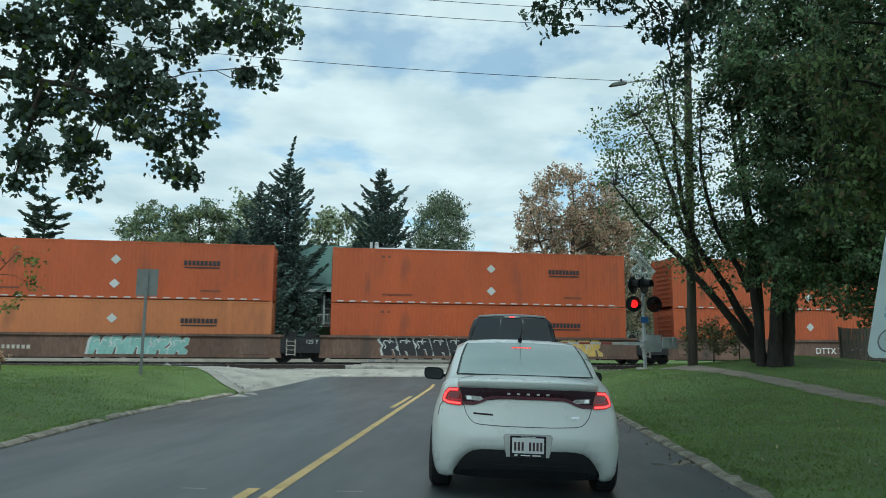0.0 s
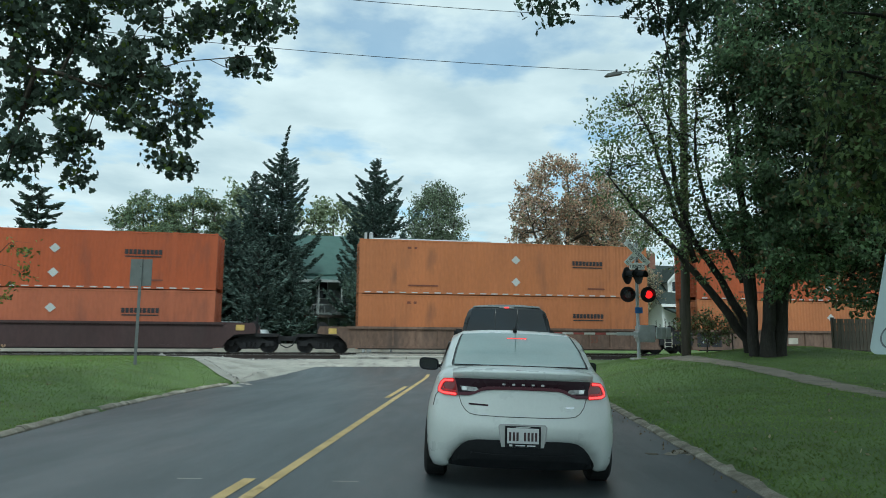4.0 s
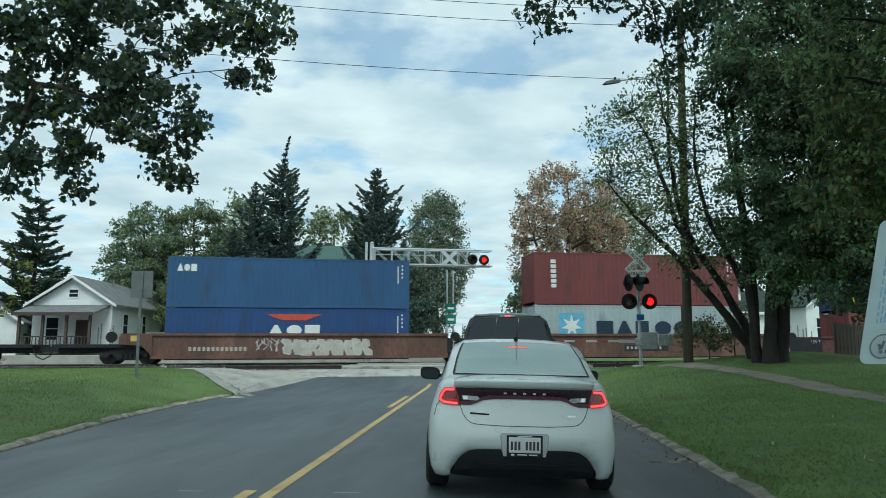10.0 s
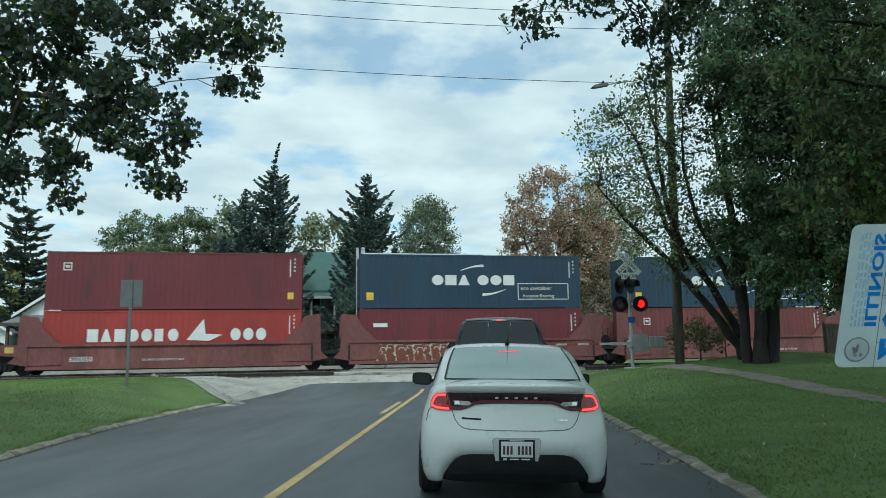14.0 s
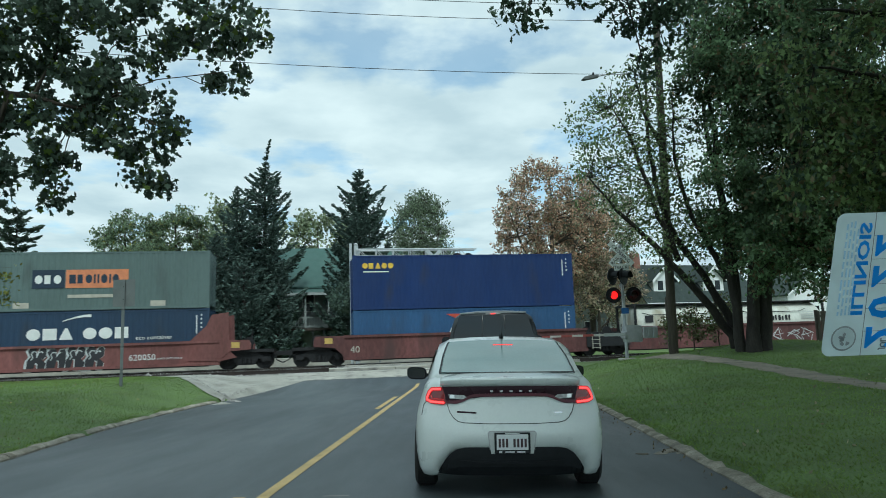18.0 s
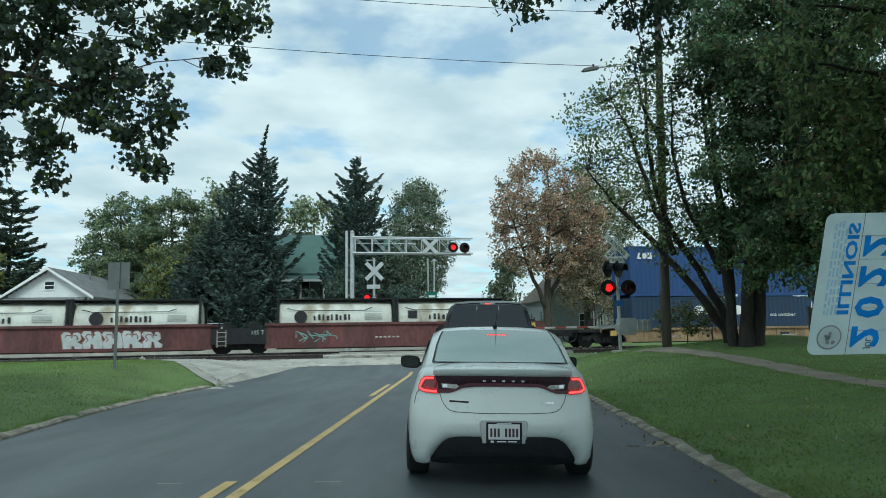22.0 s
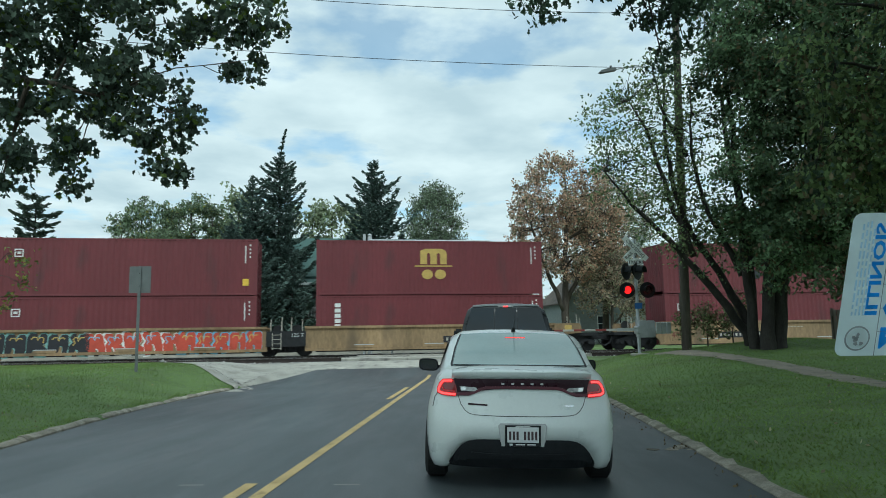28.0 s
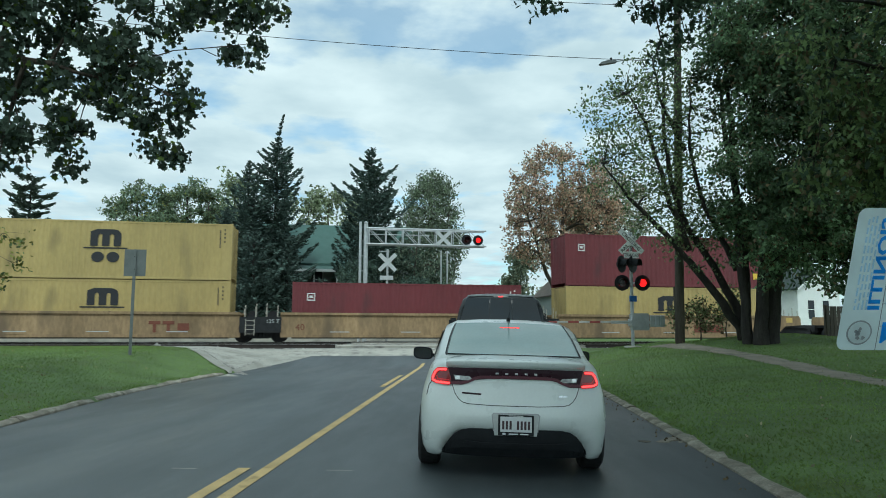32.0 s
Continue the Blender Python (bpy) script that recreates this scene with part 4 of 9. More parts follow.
def well_car(u, L, g0, g1, colour, label, style, markings):
    """One well unit for a container of length L whose left end stands at u. g0, g1: clear gaps before and after."""
    p = PAINT[colour]
    c = tagged(empty("well_car"), label, "railcar", "railcars of the freight train")
    joined0, joined1 = g0 < 7.08, g1 < 7.08               # neighbours sharing a truck
    a = -(g0 / 2 if joined0 else g0 / 2 - 0.45)
    b = L + (g1 / 2 if joined1 else g1 / 2 - 0.45)
    ext0 = g0 / 2 - 1.4 if 4.6 < g0 and joined0 else 0.55
    ext1 = g1 / 2 - 1.4 if 4.6 < g1 and joined1 else 0.55
    top = {"low": 1.0, "plain": 1.5, "stack": 1.4, "tall": 1.45}.get(style, 1.36)
    W = 3.0
    y0 = 1.22 - W / 2                                     # the sill stands proud of the container
    for y, turn in ((0, 0), (2.44, 180)):
        bm = bmesh.new()
        x0, x1 = (-ext0, L + ext1) if turn == 0 else (-ext1, L + ext0)
        chan = ((0.02, 0.26), (0.24, 0.26), (0.24, 0.3), (0.14, 0.4), (0.14, top - 0.1), (0.24, top - 0.1), (0.24, top + 0.02), (0.0, top + 0.02), (0.0, top - 0.1), (0.1, top - 0.1), (0.1, 0.4), (0.02, 0.4))
        ends = [[bm.verts.new((x, y0 + a, b)) for a, b in chan] for x in (x0, x1)]
        for k in range(len(chan)):
            bm.faces.new((ends[0][k], ends[1][k], ends[1][(k + 1) % len(chan)], ends[0][(k + 1) % len(chan)]))
        bm.faces.new(ends[0][::-1])
        bm.faces.new(ends[1])
        bmesh.ops.recalc_face_normals(bm, faces=bm.faces[:])
        side = part("side_sill", bm, p, c, m=pose(0, 0, 0) if turn == 0 else pose(L, 2.44, 0, 0, 0, 180))
        if style in ("ribbed", "low"):
            rib = shared("rib", (colour, style), lambda: boxes((-0.05, 0.05, y0 + 0.03, y0 + 0.1, 0.4, top - 0.1)), p)
            for i in range(int(L / 1.2)):
                part_mesh("rib", rib, None, side, m=pose(0.6 + i * 1.2, 0, 0))
    bm = boxes((0, L, y0 + 0.24, 0.0, 0.2, 0.3), (0, L, 2.44, 2.44 - y0 - 0.24, 0.2, 0.3))
    part("floor_frame", bm, m_black, c)
    for e0, e1, edge, g, joined in ((a, 0.05 - ext0, 0.0, g0, joined0), (L + ext1 - 0.05, b, L, g1, joined1)):
        if e1 - e0 > 0.2:
            plat = part("end_platform", boxes((e0, e1, y0 + 0.25, 2.44 - y0 - 0.25, 0.82, 0.98), (e0, e1, 0.9, 1.54, 0.55, 0.85), (e0 if edge else e1 - 0.1, e0 + 0.1 if edge else e1, y0 + 0.05, 2.44 - y0 - 0.05, 0.5, 1.25)), m_steel, c)
            s = 1 if edge else -1
            xr = (e0 + e1) / 2
            bm = bmesh.new()
            bm.free()
            for yy, up in ((y0 + 0.3, 1.75), (y0 + 0.75, 1.95)):
                for dx in (-0.3, 0.25):
                    bm = bmesh.new()
                    tube(bm, [(xr + dx * s, yy, 0.95), (xr + dx * s, yy, up + 0.2 * dx)], 0.022, 6)
                    part("post", bm, INK["pale"] if colour == "w_yellow" else m_steel, plat)
            if not joined:
                for y in (y0 + 0.02, 2.44 - y0 - 0.14):
                    bm = bmesh.new()
                    prism(bm, [(edge + s * 0.5, 0.3), (edge + s * 0.5, top), (edge + s * 1.95, top), (edge + s * 2.05, top - 0.2), (edge + s * 2.05, 0.98), (edge + s * 1.0, 0.90), (edge + s * 0.62, 0.55)], y, y + 0.12)
                    part("end_sill", bm, p, c)
                part("reflector", boxes((edge + s * 1.3 - 0.2, edge + s * 1.3 + 0.2, y0 + 0.008, y0 + 0.018, top - 0.38, top - 0.1)), INK["gold"], c, "amber reflector plate")
            bm = bmesh.new()
            tube(bm, [(xr, y0 + 1.6, 1.35), (xr, y0 + 1.66, 1.35)], 0.28, 14)
            part("brake_wheel", bm, m_steel, plat)
        if joined and style != "tall" and e1 - e0 > 0.2:
            s = 1 if edge else -1
            part("end_plate", boxes((e0, e1, y0 + 0.03, y0 + 0.05, 0.50, 1.28)), m_black, c, "black end plate over the truck")
            xl = e0 + 0.3
            if s > 0:
                ladder = part("ladder", boxes((xl, xl + 0.03, y0 - 0.01, y0 + 0.025, 0.35, 1.2), (xl + 0.42, xl + 0.45, y0 - 0.01, y0 + 0.025, 0.35, 1.2)), INK["pale"], c)
                for k in range(4):
                    part("rung", boxes((xl + 0.03, xl + 0.42, y0 - 0.005, y0 + 0.02, 0.42 + k * 0.22, 0.445 + k * 0.22)), INK["pale"], ladder)
            else:
                letters("125 T", 0.2, INK["silver"], c, wall_up(pose(e1 - 0.75, y0 + 0.026, 0.98)))
        if style == "tall":
            s = 1 if edge else -1
            for y in (y0 + 0.06, 2.44 - y0 - 0.16):
                bm = bmesh.new()
                prism(bm, [(edge - s * 1.0, top - 0.1), (edge - s * 0.1, top + 0.75), (edge + s * 0.15, 2.75), (edge + s * 0.95, 2.85), (edge + s * 1.0, 0.95), (edge + s * 1.35, 0.6), (edge + s * 0.6, 0.45), (edge - s * 1.0, 0.5)], y, y + 0.1)
                part("end_bulkhead", bm, p, c, "tall tapered end bulkhead")
        if style == "stack":
            s = 1 if edge else -1
            part("equipment_panel", boxes((min(edge - s * 1.5, edge - s * 0.1), max(edge - s * 1.5, edge - s * 0.1), y0 + 0.085, y0 + 0.098, 0.42, top - 0.12)), PAINT["w_tan"], c)
    def add_truck(x):
        t = empty("truck", pose(x, 1.22, 0))
        t.parent = c
        tr = part("truck_top", boxes((-0.45, 0.45, -0.5, 0.5, 0.78, 0.9)), m_steel, t)
        truck_parts(t)
    if not joined0:
        add_truck(-1.75)
    add_truck(L + g1 / 2 if joined1 else L + 1.75)
    for e, g, s in ((a, g0, -1), (b, g1, 1)):
        if g >= 7.08:
            bm = bmesh.new()
            box(bm, min(e, e + s * 0.46), max(e, e + s * 0.46), 1.1, 1.34, 0.62, 0.86)
            part("coupler", bm, m_steel, c)
            bm = bmesh.new()
            tube(bm, [(e, 0.3, 0.75), (e + s * 0.15, 0.3, 0.4), (e + s * 0.44, 0.32, 0.26)], 0.035, 6)
            part("air_hose", bm, m_black, c)
    if colour == "w_yellow":
        for k in (0.2, 0.5, 0.8):
            st = part("step", boxes((L * k - 0.5, L * k + 0.5, y0 - 0.01, y0 + 0.02, 0.40, 0.52)), p, c)
            part("step_edge", boxes((L * k - 0.5, L * k + 0.5, y0 - 0.02, y0 + 0.02, 0.52, 0.56)), INK["silver"], st)
    # markings on the near sill
    ys = y0 + 0.085
    for mi, (kind, *v) in enumerate(markings):
        if kind == "text":
            letters(v[1], v[2], INK[v[3]], c, wall_up(pose(v[0], ys, 0.62)))
        elif kind == "plate":
            part("number_panel", boxes((v[0], v[1], ys, ys + 0.006, 0.58, 0.92)), INK["black"], c)
            part("marking", boxes(*[(v[0] + 0.15 + i * 0.24, v[0] + 0.25 + i * 0.24, ys - 0.004, ys, 0.67, 0.83) for i in range(int((v[1] - v[0] - 0.2) / 0.24))]), INK["pale"], c)
        elif kind == "platetext":
            part("number_panel", boxes((v[0], v[1], ys, ys + 0.006, 0.55, 0.98)), INK["black"], c)
            letters(v[2], 0.3, INK["white"], c, wall_up(pose(v[0] + 0.12, ys - 0.004, 0.62)))
        elif kind == "bar" and v[4] in ("pale", "silver") and v[1] - v[0] > 1.0 and v[3] - v[2] > 0.4:
            graffiti(c, v[0], v[1], v[2], v[3], ys, ("pale", "silver"))
        elif kind == "bar" and v[4] in ("pale", "silver") and v[1] - v[0] > 0.6:
            for i in range(int((v[1] - v[0]) / 0.22)):
                part("marking", boxes((v[0] + i * 0.22, v[0] + i * 0.22 + 0.13, ys - 0.006, ys - 0.001, v[2] + 0.02, v[3] - 0.02)), INK[v[4]], c)
        elif kind == "bar":
            part("marking", boxes((v[0], v[1], ys - 0.003 * mi, ys - 0.003 * mi + 0.006, v[2], v[3])), INK[v[4]], c)
        elif kind == "tag":
            graffiti(c, v[0], v[1], v[2], v[3], ys, v[4])
    return c


def stroke(pts, w, y):
    """One sprayed line of even width along points in x and z."""
    bm = bmesh.new()
    rows = []
    for i, (x, z) in enumerate(pts):
        p, q = pts[max(0, i - 1)], pts[min(len(pts) - 1, i + 1)]
        d = math.hypot(q[0] - p[0], q[1] - p[1]) or 1.0
        nx, nz = -(q[1] - p[1]) / d * w / 2, (q[0] - p[0]) / d * w / 2
        rows.append((bm.verts.new((x + nx, y, z + nz)), bm.verts.new((x - nx, y, z - nz))))
    for (a, b), (c, d) in zip(rows, rows[1:]):
        bm.faces.new((a, b, d, c))
    return bm


def sprayed_form(rng, x0, x1, z0, z1, slant):
    """The outline of one fat, notched, leaning form."""
    w, h = x1 - x0, z1 - z0

    def at(u, v):
        return x0 + w * u + slant * h * (v - 0.5), z0 + h * v
    foot, head = rng.uniform(0.34, 0.66), rng.uniform(0.34, 0.66)
    deep, cut = rng.uniform(0.25, 0.5), rng.uniform(0.2, 0.45)
    out = [at(0.0, rng.uniform(-0.05, 0.06)), at(foot - 0.12, 0.0), at(foot - 0.04, deep), at(foot + 0.08, deep - 0.04), at(foot + 0.12, 0.02), at(1.0, rng.uniform(-0.05, 0.1)), at(1.06, 0.3)]
    if rng.random() < 0.5:
        out += [at(0.8, 0.46), at(1.0, 0.6)]
    out += [at(1.0, 0.9), at(0.88, 1.0), at(head + 0.12, 0.97), at(head, 1 - cut), at(head - 0.1, 1.0), at(0.1, 1.02), at(-0.04, 0.85)]
    if rng.random() < 0.5:
        out += [at(0.14, 0.6), at(-0.02, 0.42)]
    return out


def graffiti(c, x0, x1, z0, z1, y, inks):
    """Sprayed lettering-like forms: a shadow, a fill and a highlight each; or bare lines for a single ink."""
    rng = random.Random(int(x0 * 100) + len(inks) * 7 + int(x1))
    n = max(3, int((x1 - x0) / 0.8))
    step = (x1 - x0) / n
    slant = rng.uniform(-0.25, 0.3)
    for i in range(n):
        a, b = x0 + i * step, x0 + (i + 1) * step
        low, high = z0 + rng.uniform(-0.03, 0.06), z1 + rng.uniform(-0.08, 0.03)
        yy = y - 0.0008 * (i % 2)
        if len(inks) == 1:
            for k in range(2):
                pts = [(a + step * rng.uniform(-0.1, 1.1), low + (high - low) * v) for v in (rng.uniform(0, 0.2), 0.45, 0.6, rng.uniform(0.8, 1.0), rng.uniform(0.3, 0.6))]
                part("graffiti_line", stroke(pts, 0.045, yy - 0.001 * k), INK[inks[0]], c, "sprayed graffiti line")
            continue
        form = sprayed_form(rng, a + step * 0.04, b - step * 0.04, low, high, slant)
        mx, mz = (a + b) / 2, (low + high) / 2
        shadow = [(mx + (x - mx) * 1.16 - 0.05, mz + (z - mz) * 1.13 - 0.02) for x, z in form]
        fills = (inks[-1], inks[0]) if len(inks) == 2 else (inks[0], inks[1])
        if inks[0] in ("silver", "pale"):
            fills = (inks[1], inks[0])
        part("graffiti_shadow", prism(bmesh.new(), shadow, yy - 0.001, yy), INK[fills[0]], c, "sprayed graffiti")
        part("graffiti_fill", prism(bmesh.new(), form, yy - 0.0035, yy - 0.0025), INK[fills[1]], c, "sprayed graffiti")
        lit = [(mx + (x - mx) * 0.62, mz + (z - mz) * 0.66) for x, z in form[len(form) // 2:]]
        part("graffiti_line", stroke(lit, 0.05, yy - 0.0045), INK[inks[-1] if len(inks) > 2 else fills[0]], c, "sprayed graffiti")


def ride(ob, u, z):
    RIDING.append((ob, u, FACE_Y, z))
    ob.matrix_basis = pose(u, FACE_Y, z)


HC, STD = 2.9, 2.59
LBL = {"orange": "bright orange corrugated steel", "pale_orange": "faded pale orange corrugated steel", "red_orange": "reddish orange corrugated steel", "navy": "dark navy blue corrugated steel", "grey_navy": "grey-navy corrugated steel",
       "blue": "mid blue corrugated steel", "bright_blue": "bright blue corrugated steel", "deep_blue": "deep blue corrugated steel", "dark_red": "dark red corrugated steel", "brown_red": "brownish red corrugated steel", "rust_red": "rusty red corrugated steel",
       "signal_red": "bright red corrugated steel", "rose_red": "rose red corrugated steel", "ochre": "ochre yellow corrugated steel", "grey": "greenish grey corrugated steel", "pale_grey": "pale grey corrugated steel"}
# left end, length, car colour and style, lower box (colour, height, brand), upper box, sill markings
TRAIN = [
    (-38.0, 16.15, "w_brown", "stack", ("orange", HC, "orange_line"), ("orange", HC, "orange_line"), []),
    (-18.87, 16.15, "w_brown", "stack", ("pale_orange", HC, "orange_line"), ("orange", HC, "orange_line"), [("bar", 2.2, 5.2, 0.62, 0.84, "pale"), ("tag", 7.6, 12.2, 0.3, 1.3, ("teal", "silver"))]),
    (0.27, 16.15, "w_brown", "stack", ("orange", HC, "orange_line"), ("orange", HC, "orange_line"), [("tag", 2.6, 7.0, 0.3, 1.35, ("black", "silver")), ("plate", 7.3, 9.8), ("tag", 10.2, 14.6, 0.3, 1.3, ("gold", "pale"))]),
    (19.28, 16.15, "w_brown", "stack", ("orange", HC, "orange_line"), ("orange", HC, "orange_line"), [("text", 0.6, "53", 0.34, "dusk"), ("text", 8.6, "DTTX 724958", 0.36, "white")]),
    (42.57, 16.15, "w_dark", "plain", ("red_orange", HC, "orange_line"), ("orange", HC, "orange_line"), [("text", 4.3, "71128", 0.26, "silver"), ("bar", 3.4, 4.1, 0.62, 0.86, "silver")]),
    (65.9, 16.15, "w_tan", "ribbed", ("pale_orange", HC, "orange_line"), ("pale_orange", HC, "orange_line"), [("text", 12.6, "53", 0.36, "dusk")]),
    (85.07, 16.15, "w_tan", "ribbed", ("pale_orange", HC, "orange_line"), ("orange", HC, "orange_line"), [("bar", -0.2, 1.3, 0.42, 1.18, "black"), ("text", 0.05, "125T", 0.3, "silver"), ("bar", 5.5, 6.1, 0.6, 0.95, "pale")]),
    (104.41, 16.15, "w_tan", "ribbed", ("pale_orange", HC, "orange_line"), ("orange", HC, "orange_line"), [("bar", -0.2, 1.3, 0.42, 1.18, "black"), ("text", 0.05, "125T", 0.3, "silver"), ("plate", 11.0, 12.9)]),
    (129.58, 12.19, "w_rust", "low", ("navy", HC, "arc_low"), ("navy", HC, "arc_mark"), [("bar", 3.0, 4.6, 0.5, 0.66, "dusk")]),
    (152.95, 12.19, "w_rust", "plain", ("bright_blue", STD, "hull_low"), ("blue", STD, "hull_mark"), [("bar", 1.2, 4.2, 0.62, 0.86, "pale"), ("tag", 4.4, 5.6, 0.6, 1.3, ("silver",)), ("bar", 5.8, 10.2, 0.45, 1.2, "pale")]),
    (172.04, 12.19, "w_rust", "plain", ("pale_grey", HC, "star_mark"), ("brown_red", HC, "corner_mark"), [("plate", 5.0, 7.6)]),
    (191.28, 12.19, "w_maroon", "ribbed", ("brown_red", STD, ""), ("navy", HC, "arc_mark"), [("bar", -0.3, 1.5, 0.42, 1.2, "black"), ("bar", 6.3, 6.9, 0.5, 1.15, "pale"), ("bar", 9.0, 9.7, 0.5, 1.1, "pale")]),
    (212.82, 12.19, "w_red", "tall", ("signal_red", HC, "sail_mark"), ("dark_red", HC, "small_mark"), [("text", 1.3, "620050", 0.26, "white"), ("text", 4.6, "DO NOT LOAD 20 FT CONT", 0.11, "white")]),
    (227.98, 12.19, "w_red", "tall", ("dark_red", HC, "global"), ("grey_navy", HC, "arc_frame"), [("tag", 0.9, 5.6, 0.34, 1.25, ("dusk", "pale")), ("tag", 6.4, 9.4, 0.4, 1.2, ("teal", "pale")), ("text", 1.6, "DO NOT LOAD 20 FT CONT", 0.11, "white")]),
    (243.11, 12.19, "w_red", "tall", ("brown_red", HC, "small_mark"), ("grey_navy", HC, "arc_frame"), [("text", 8.2, "DO NOT LOAD 20 FT CONT", 0.11, "white")]),
    (258.23, 12.19, "w_red", "tall", ("rust_red", HC, "corner_mark"), ("rust_red", HC, "corner_mark"), [("tag", 2.9, 6.0, 0.34, 1.3, ("black", "silver")), ("text", 9.0, "DO NOT LOAD 20 FT CONT", 0.11, "white")]),
    (273.23, 12.19, "w_red", "tall", ("navy", HC, "arc_low"), ("grey", HC, "two_tone"), [("tag", 4.0, 7.4, 0.3, 1.35, ("black", "silver")), ("text", 8.5, "620050", 0.3, "white"), ("text", 9.2, "DO NOT LOAD 20 FT CONT", 0.1, "white")]),
    (292.6, 12.19, "w_maroon", "plain", ("blue", STD, "hull_low"), ("deep_blue", HC, "short_mark"), [("text", -0.2, "40", 0.36, "pale"), ("bar", 7.6, 9.8, 0.42, 1.2, "black"), ("bar", 8.7, 9.6, 0.5, 1.12, "silver"), ("bar", 5.0, 7.4, 0.8, 0.95, "pale")]),
    (308.33, 12.19, "w_maroon", "plain", "tank", None, [("tag", 8.5, 11.2, 0.35, 1.25, ("silver",))]),
    (323.9, 12.19, "w_maroon", "plain", "tank", None, [("bar", 3.2, 4.7, 0.86, 1.0, "orange"), ("tag", 7.0, 10.0, 0.3, 1.3, ("silver", "rose") if False else ("silver", "dusk"))]),
    (338.81, 12.19, "w_maroon", "plain", "tank", None, [("tag", 5.9, 10.4, 0.3, 1.25, ("silver", "dusk"))]),
    (354.67, 12.19, "w_maroon", "plain", "tank", None, [("text", 10.8, "40", 0.36, "pale"), ("tag", 0.8, 3.0, 0.55, 1.15, ("teal",)), ("bar", 5.0, 6.4, 0.7, 0.82, "pale")]),
    (374.21, 12.19, "w_yellow", "low", ("navy", STD, "arc_low"), ("bright_blue", HC, "hull_mark"), [("text", 4.9, "40", 0.3, "dusk"), ("bar", 9.2, 9.8, 0.5, 0.68, "black")]),
    (393.55, 12.19, "w_yellow", "plain", ("dark_red", HC, "block_low"), ("ochre", HC, "block_black"), [("tag", 0.9, 2.6, 0.45, 1.2, ("silver",)), ("platetext", 3.2, 6.6, "DTTX 751394"), ("tag", 9.6, 11.8, 0.35, 1.25, ("black", "silver"))]),
    (408.69, 12.19, "w_yellow", "plain", ("ochre", HC, "block_low"), ("dark_red", HC, "small_mark"), [("bar", 3.1, 5.7, 0.5, 1.05, "black"), ("bar", 3.4, 3.95, 0.64, 0.92, "white"), ("bar", 4.1, 4.65, 0.64, 0.92, "white"), ("bar", 4.8, 5.35, 0.64, 0.92, "red")]),
    (423.34, 12.19, "w_yellow", "plain", ("dark_red", HC, "corner_mark"), ("dark_red", HC, "small_mark"), [("bar", 3.1, 5.7, 0.5, 1.05, "black"), ("bar", 3.4, 3.95, 0.64, 0.92, "white"), ("bar", 4.1, 4.65, 0.64, 0.92, "white"), ("bar", 4.8, 5.35, 0.64, 0.92, "red"), ("tag", 8.4, 11.4, 0.3, 1.3, ("black", "silver"))]),
    (438.55, 12.19, "w_yellow", "plain", ("dark_red", HC, "small_mark"), ("dark_red", HC, "small_mark"), [("tag", -0.3, 4.4, 0.28, 1.32, ("teal", "black", "gold")), ("tag", 4.2, 8.6, 0.28, 1.32, ("white", "red", "sky")), ("tag", 8.5, 12.5, 0.28, 1.32, ("sky", "red", "gold"))]),
    (453.71, 12.19, "w_yellow", "plain", ("dark_red", HC, "corner_mark"), ("dark_red", HC, "block_gold"), [("plate", 6.6, 9.6), ("bar", 10.6, 10.9, 0.55, 0.9, "black")]),
    (473.06, 12.19, "w_yellow", "plain", ("dark_red", HC, "small_mark"), ("dark_red", HC, "block_black"), [("text", 0.2, "40", 0.34, "dusk"), ("plate", 3.0, 6.3), ("bar", 7.4, 8.6, 1.1, 1.18, "pale")]),
    (488.15, 12.19, "w_yellow", "plain", ("rose_red", HC, "cai"), ("ochre", HC, "block_black"), [("text", 0.2, "40", 0.34, "dusk"), ("bar", 7.8, 9.7, 0.55, 0.95, "dusk")]),
    (503.29, 12.19, "w_yellow", "plain", ("ochre", HC, "block_black"), ("ochre", HC, "block_black"), [("text", 0.2, "40", 0.34, "dusk"), ("bar", 8.4, 8.95, 0.9, 1.06, "dusk"), ("bar", 8.6, 8.75, 0.5, 0.9, "dusk"), ("bar", 9.05, 9.6, 0.9, 1.06, "dusk"), ("bar", 9.25, 9.4, 0.5, 0.9, "dusk"), ("bar", 9.75, 10.3, 0.6, 0.95, "dusk")]),
    (518.54, 12.19, "w_yellow", "plain", ("dark_red", HC, "small_mark"), None, [("text", 0.2, "40", 0.34, "dusk")]),
    (533.3, 12.19, "w_yellow", "plain", ("ochre", HC, "block_low"), ("dark_red", HC, "small_mark"), [("bar", 7.5, 9.3, 0.55, 0.95, "dusk")]),
    (552.6, 12.19, "w_yellow", "plain", None, None, []),
]
CAR_WORD = {"w_brown": "brown", "w_tan": "dusty tan-brown", "w_dark": "almost black maroon", "w_rust": "rust-brown", "w_red": "salmon red", "w_maroon": "maroon", "w_yellow": "ochre yellow"}
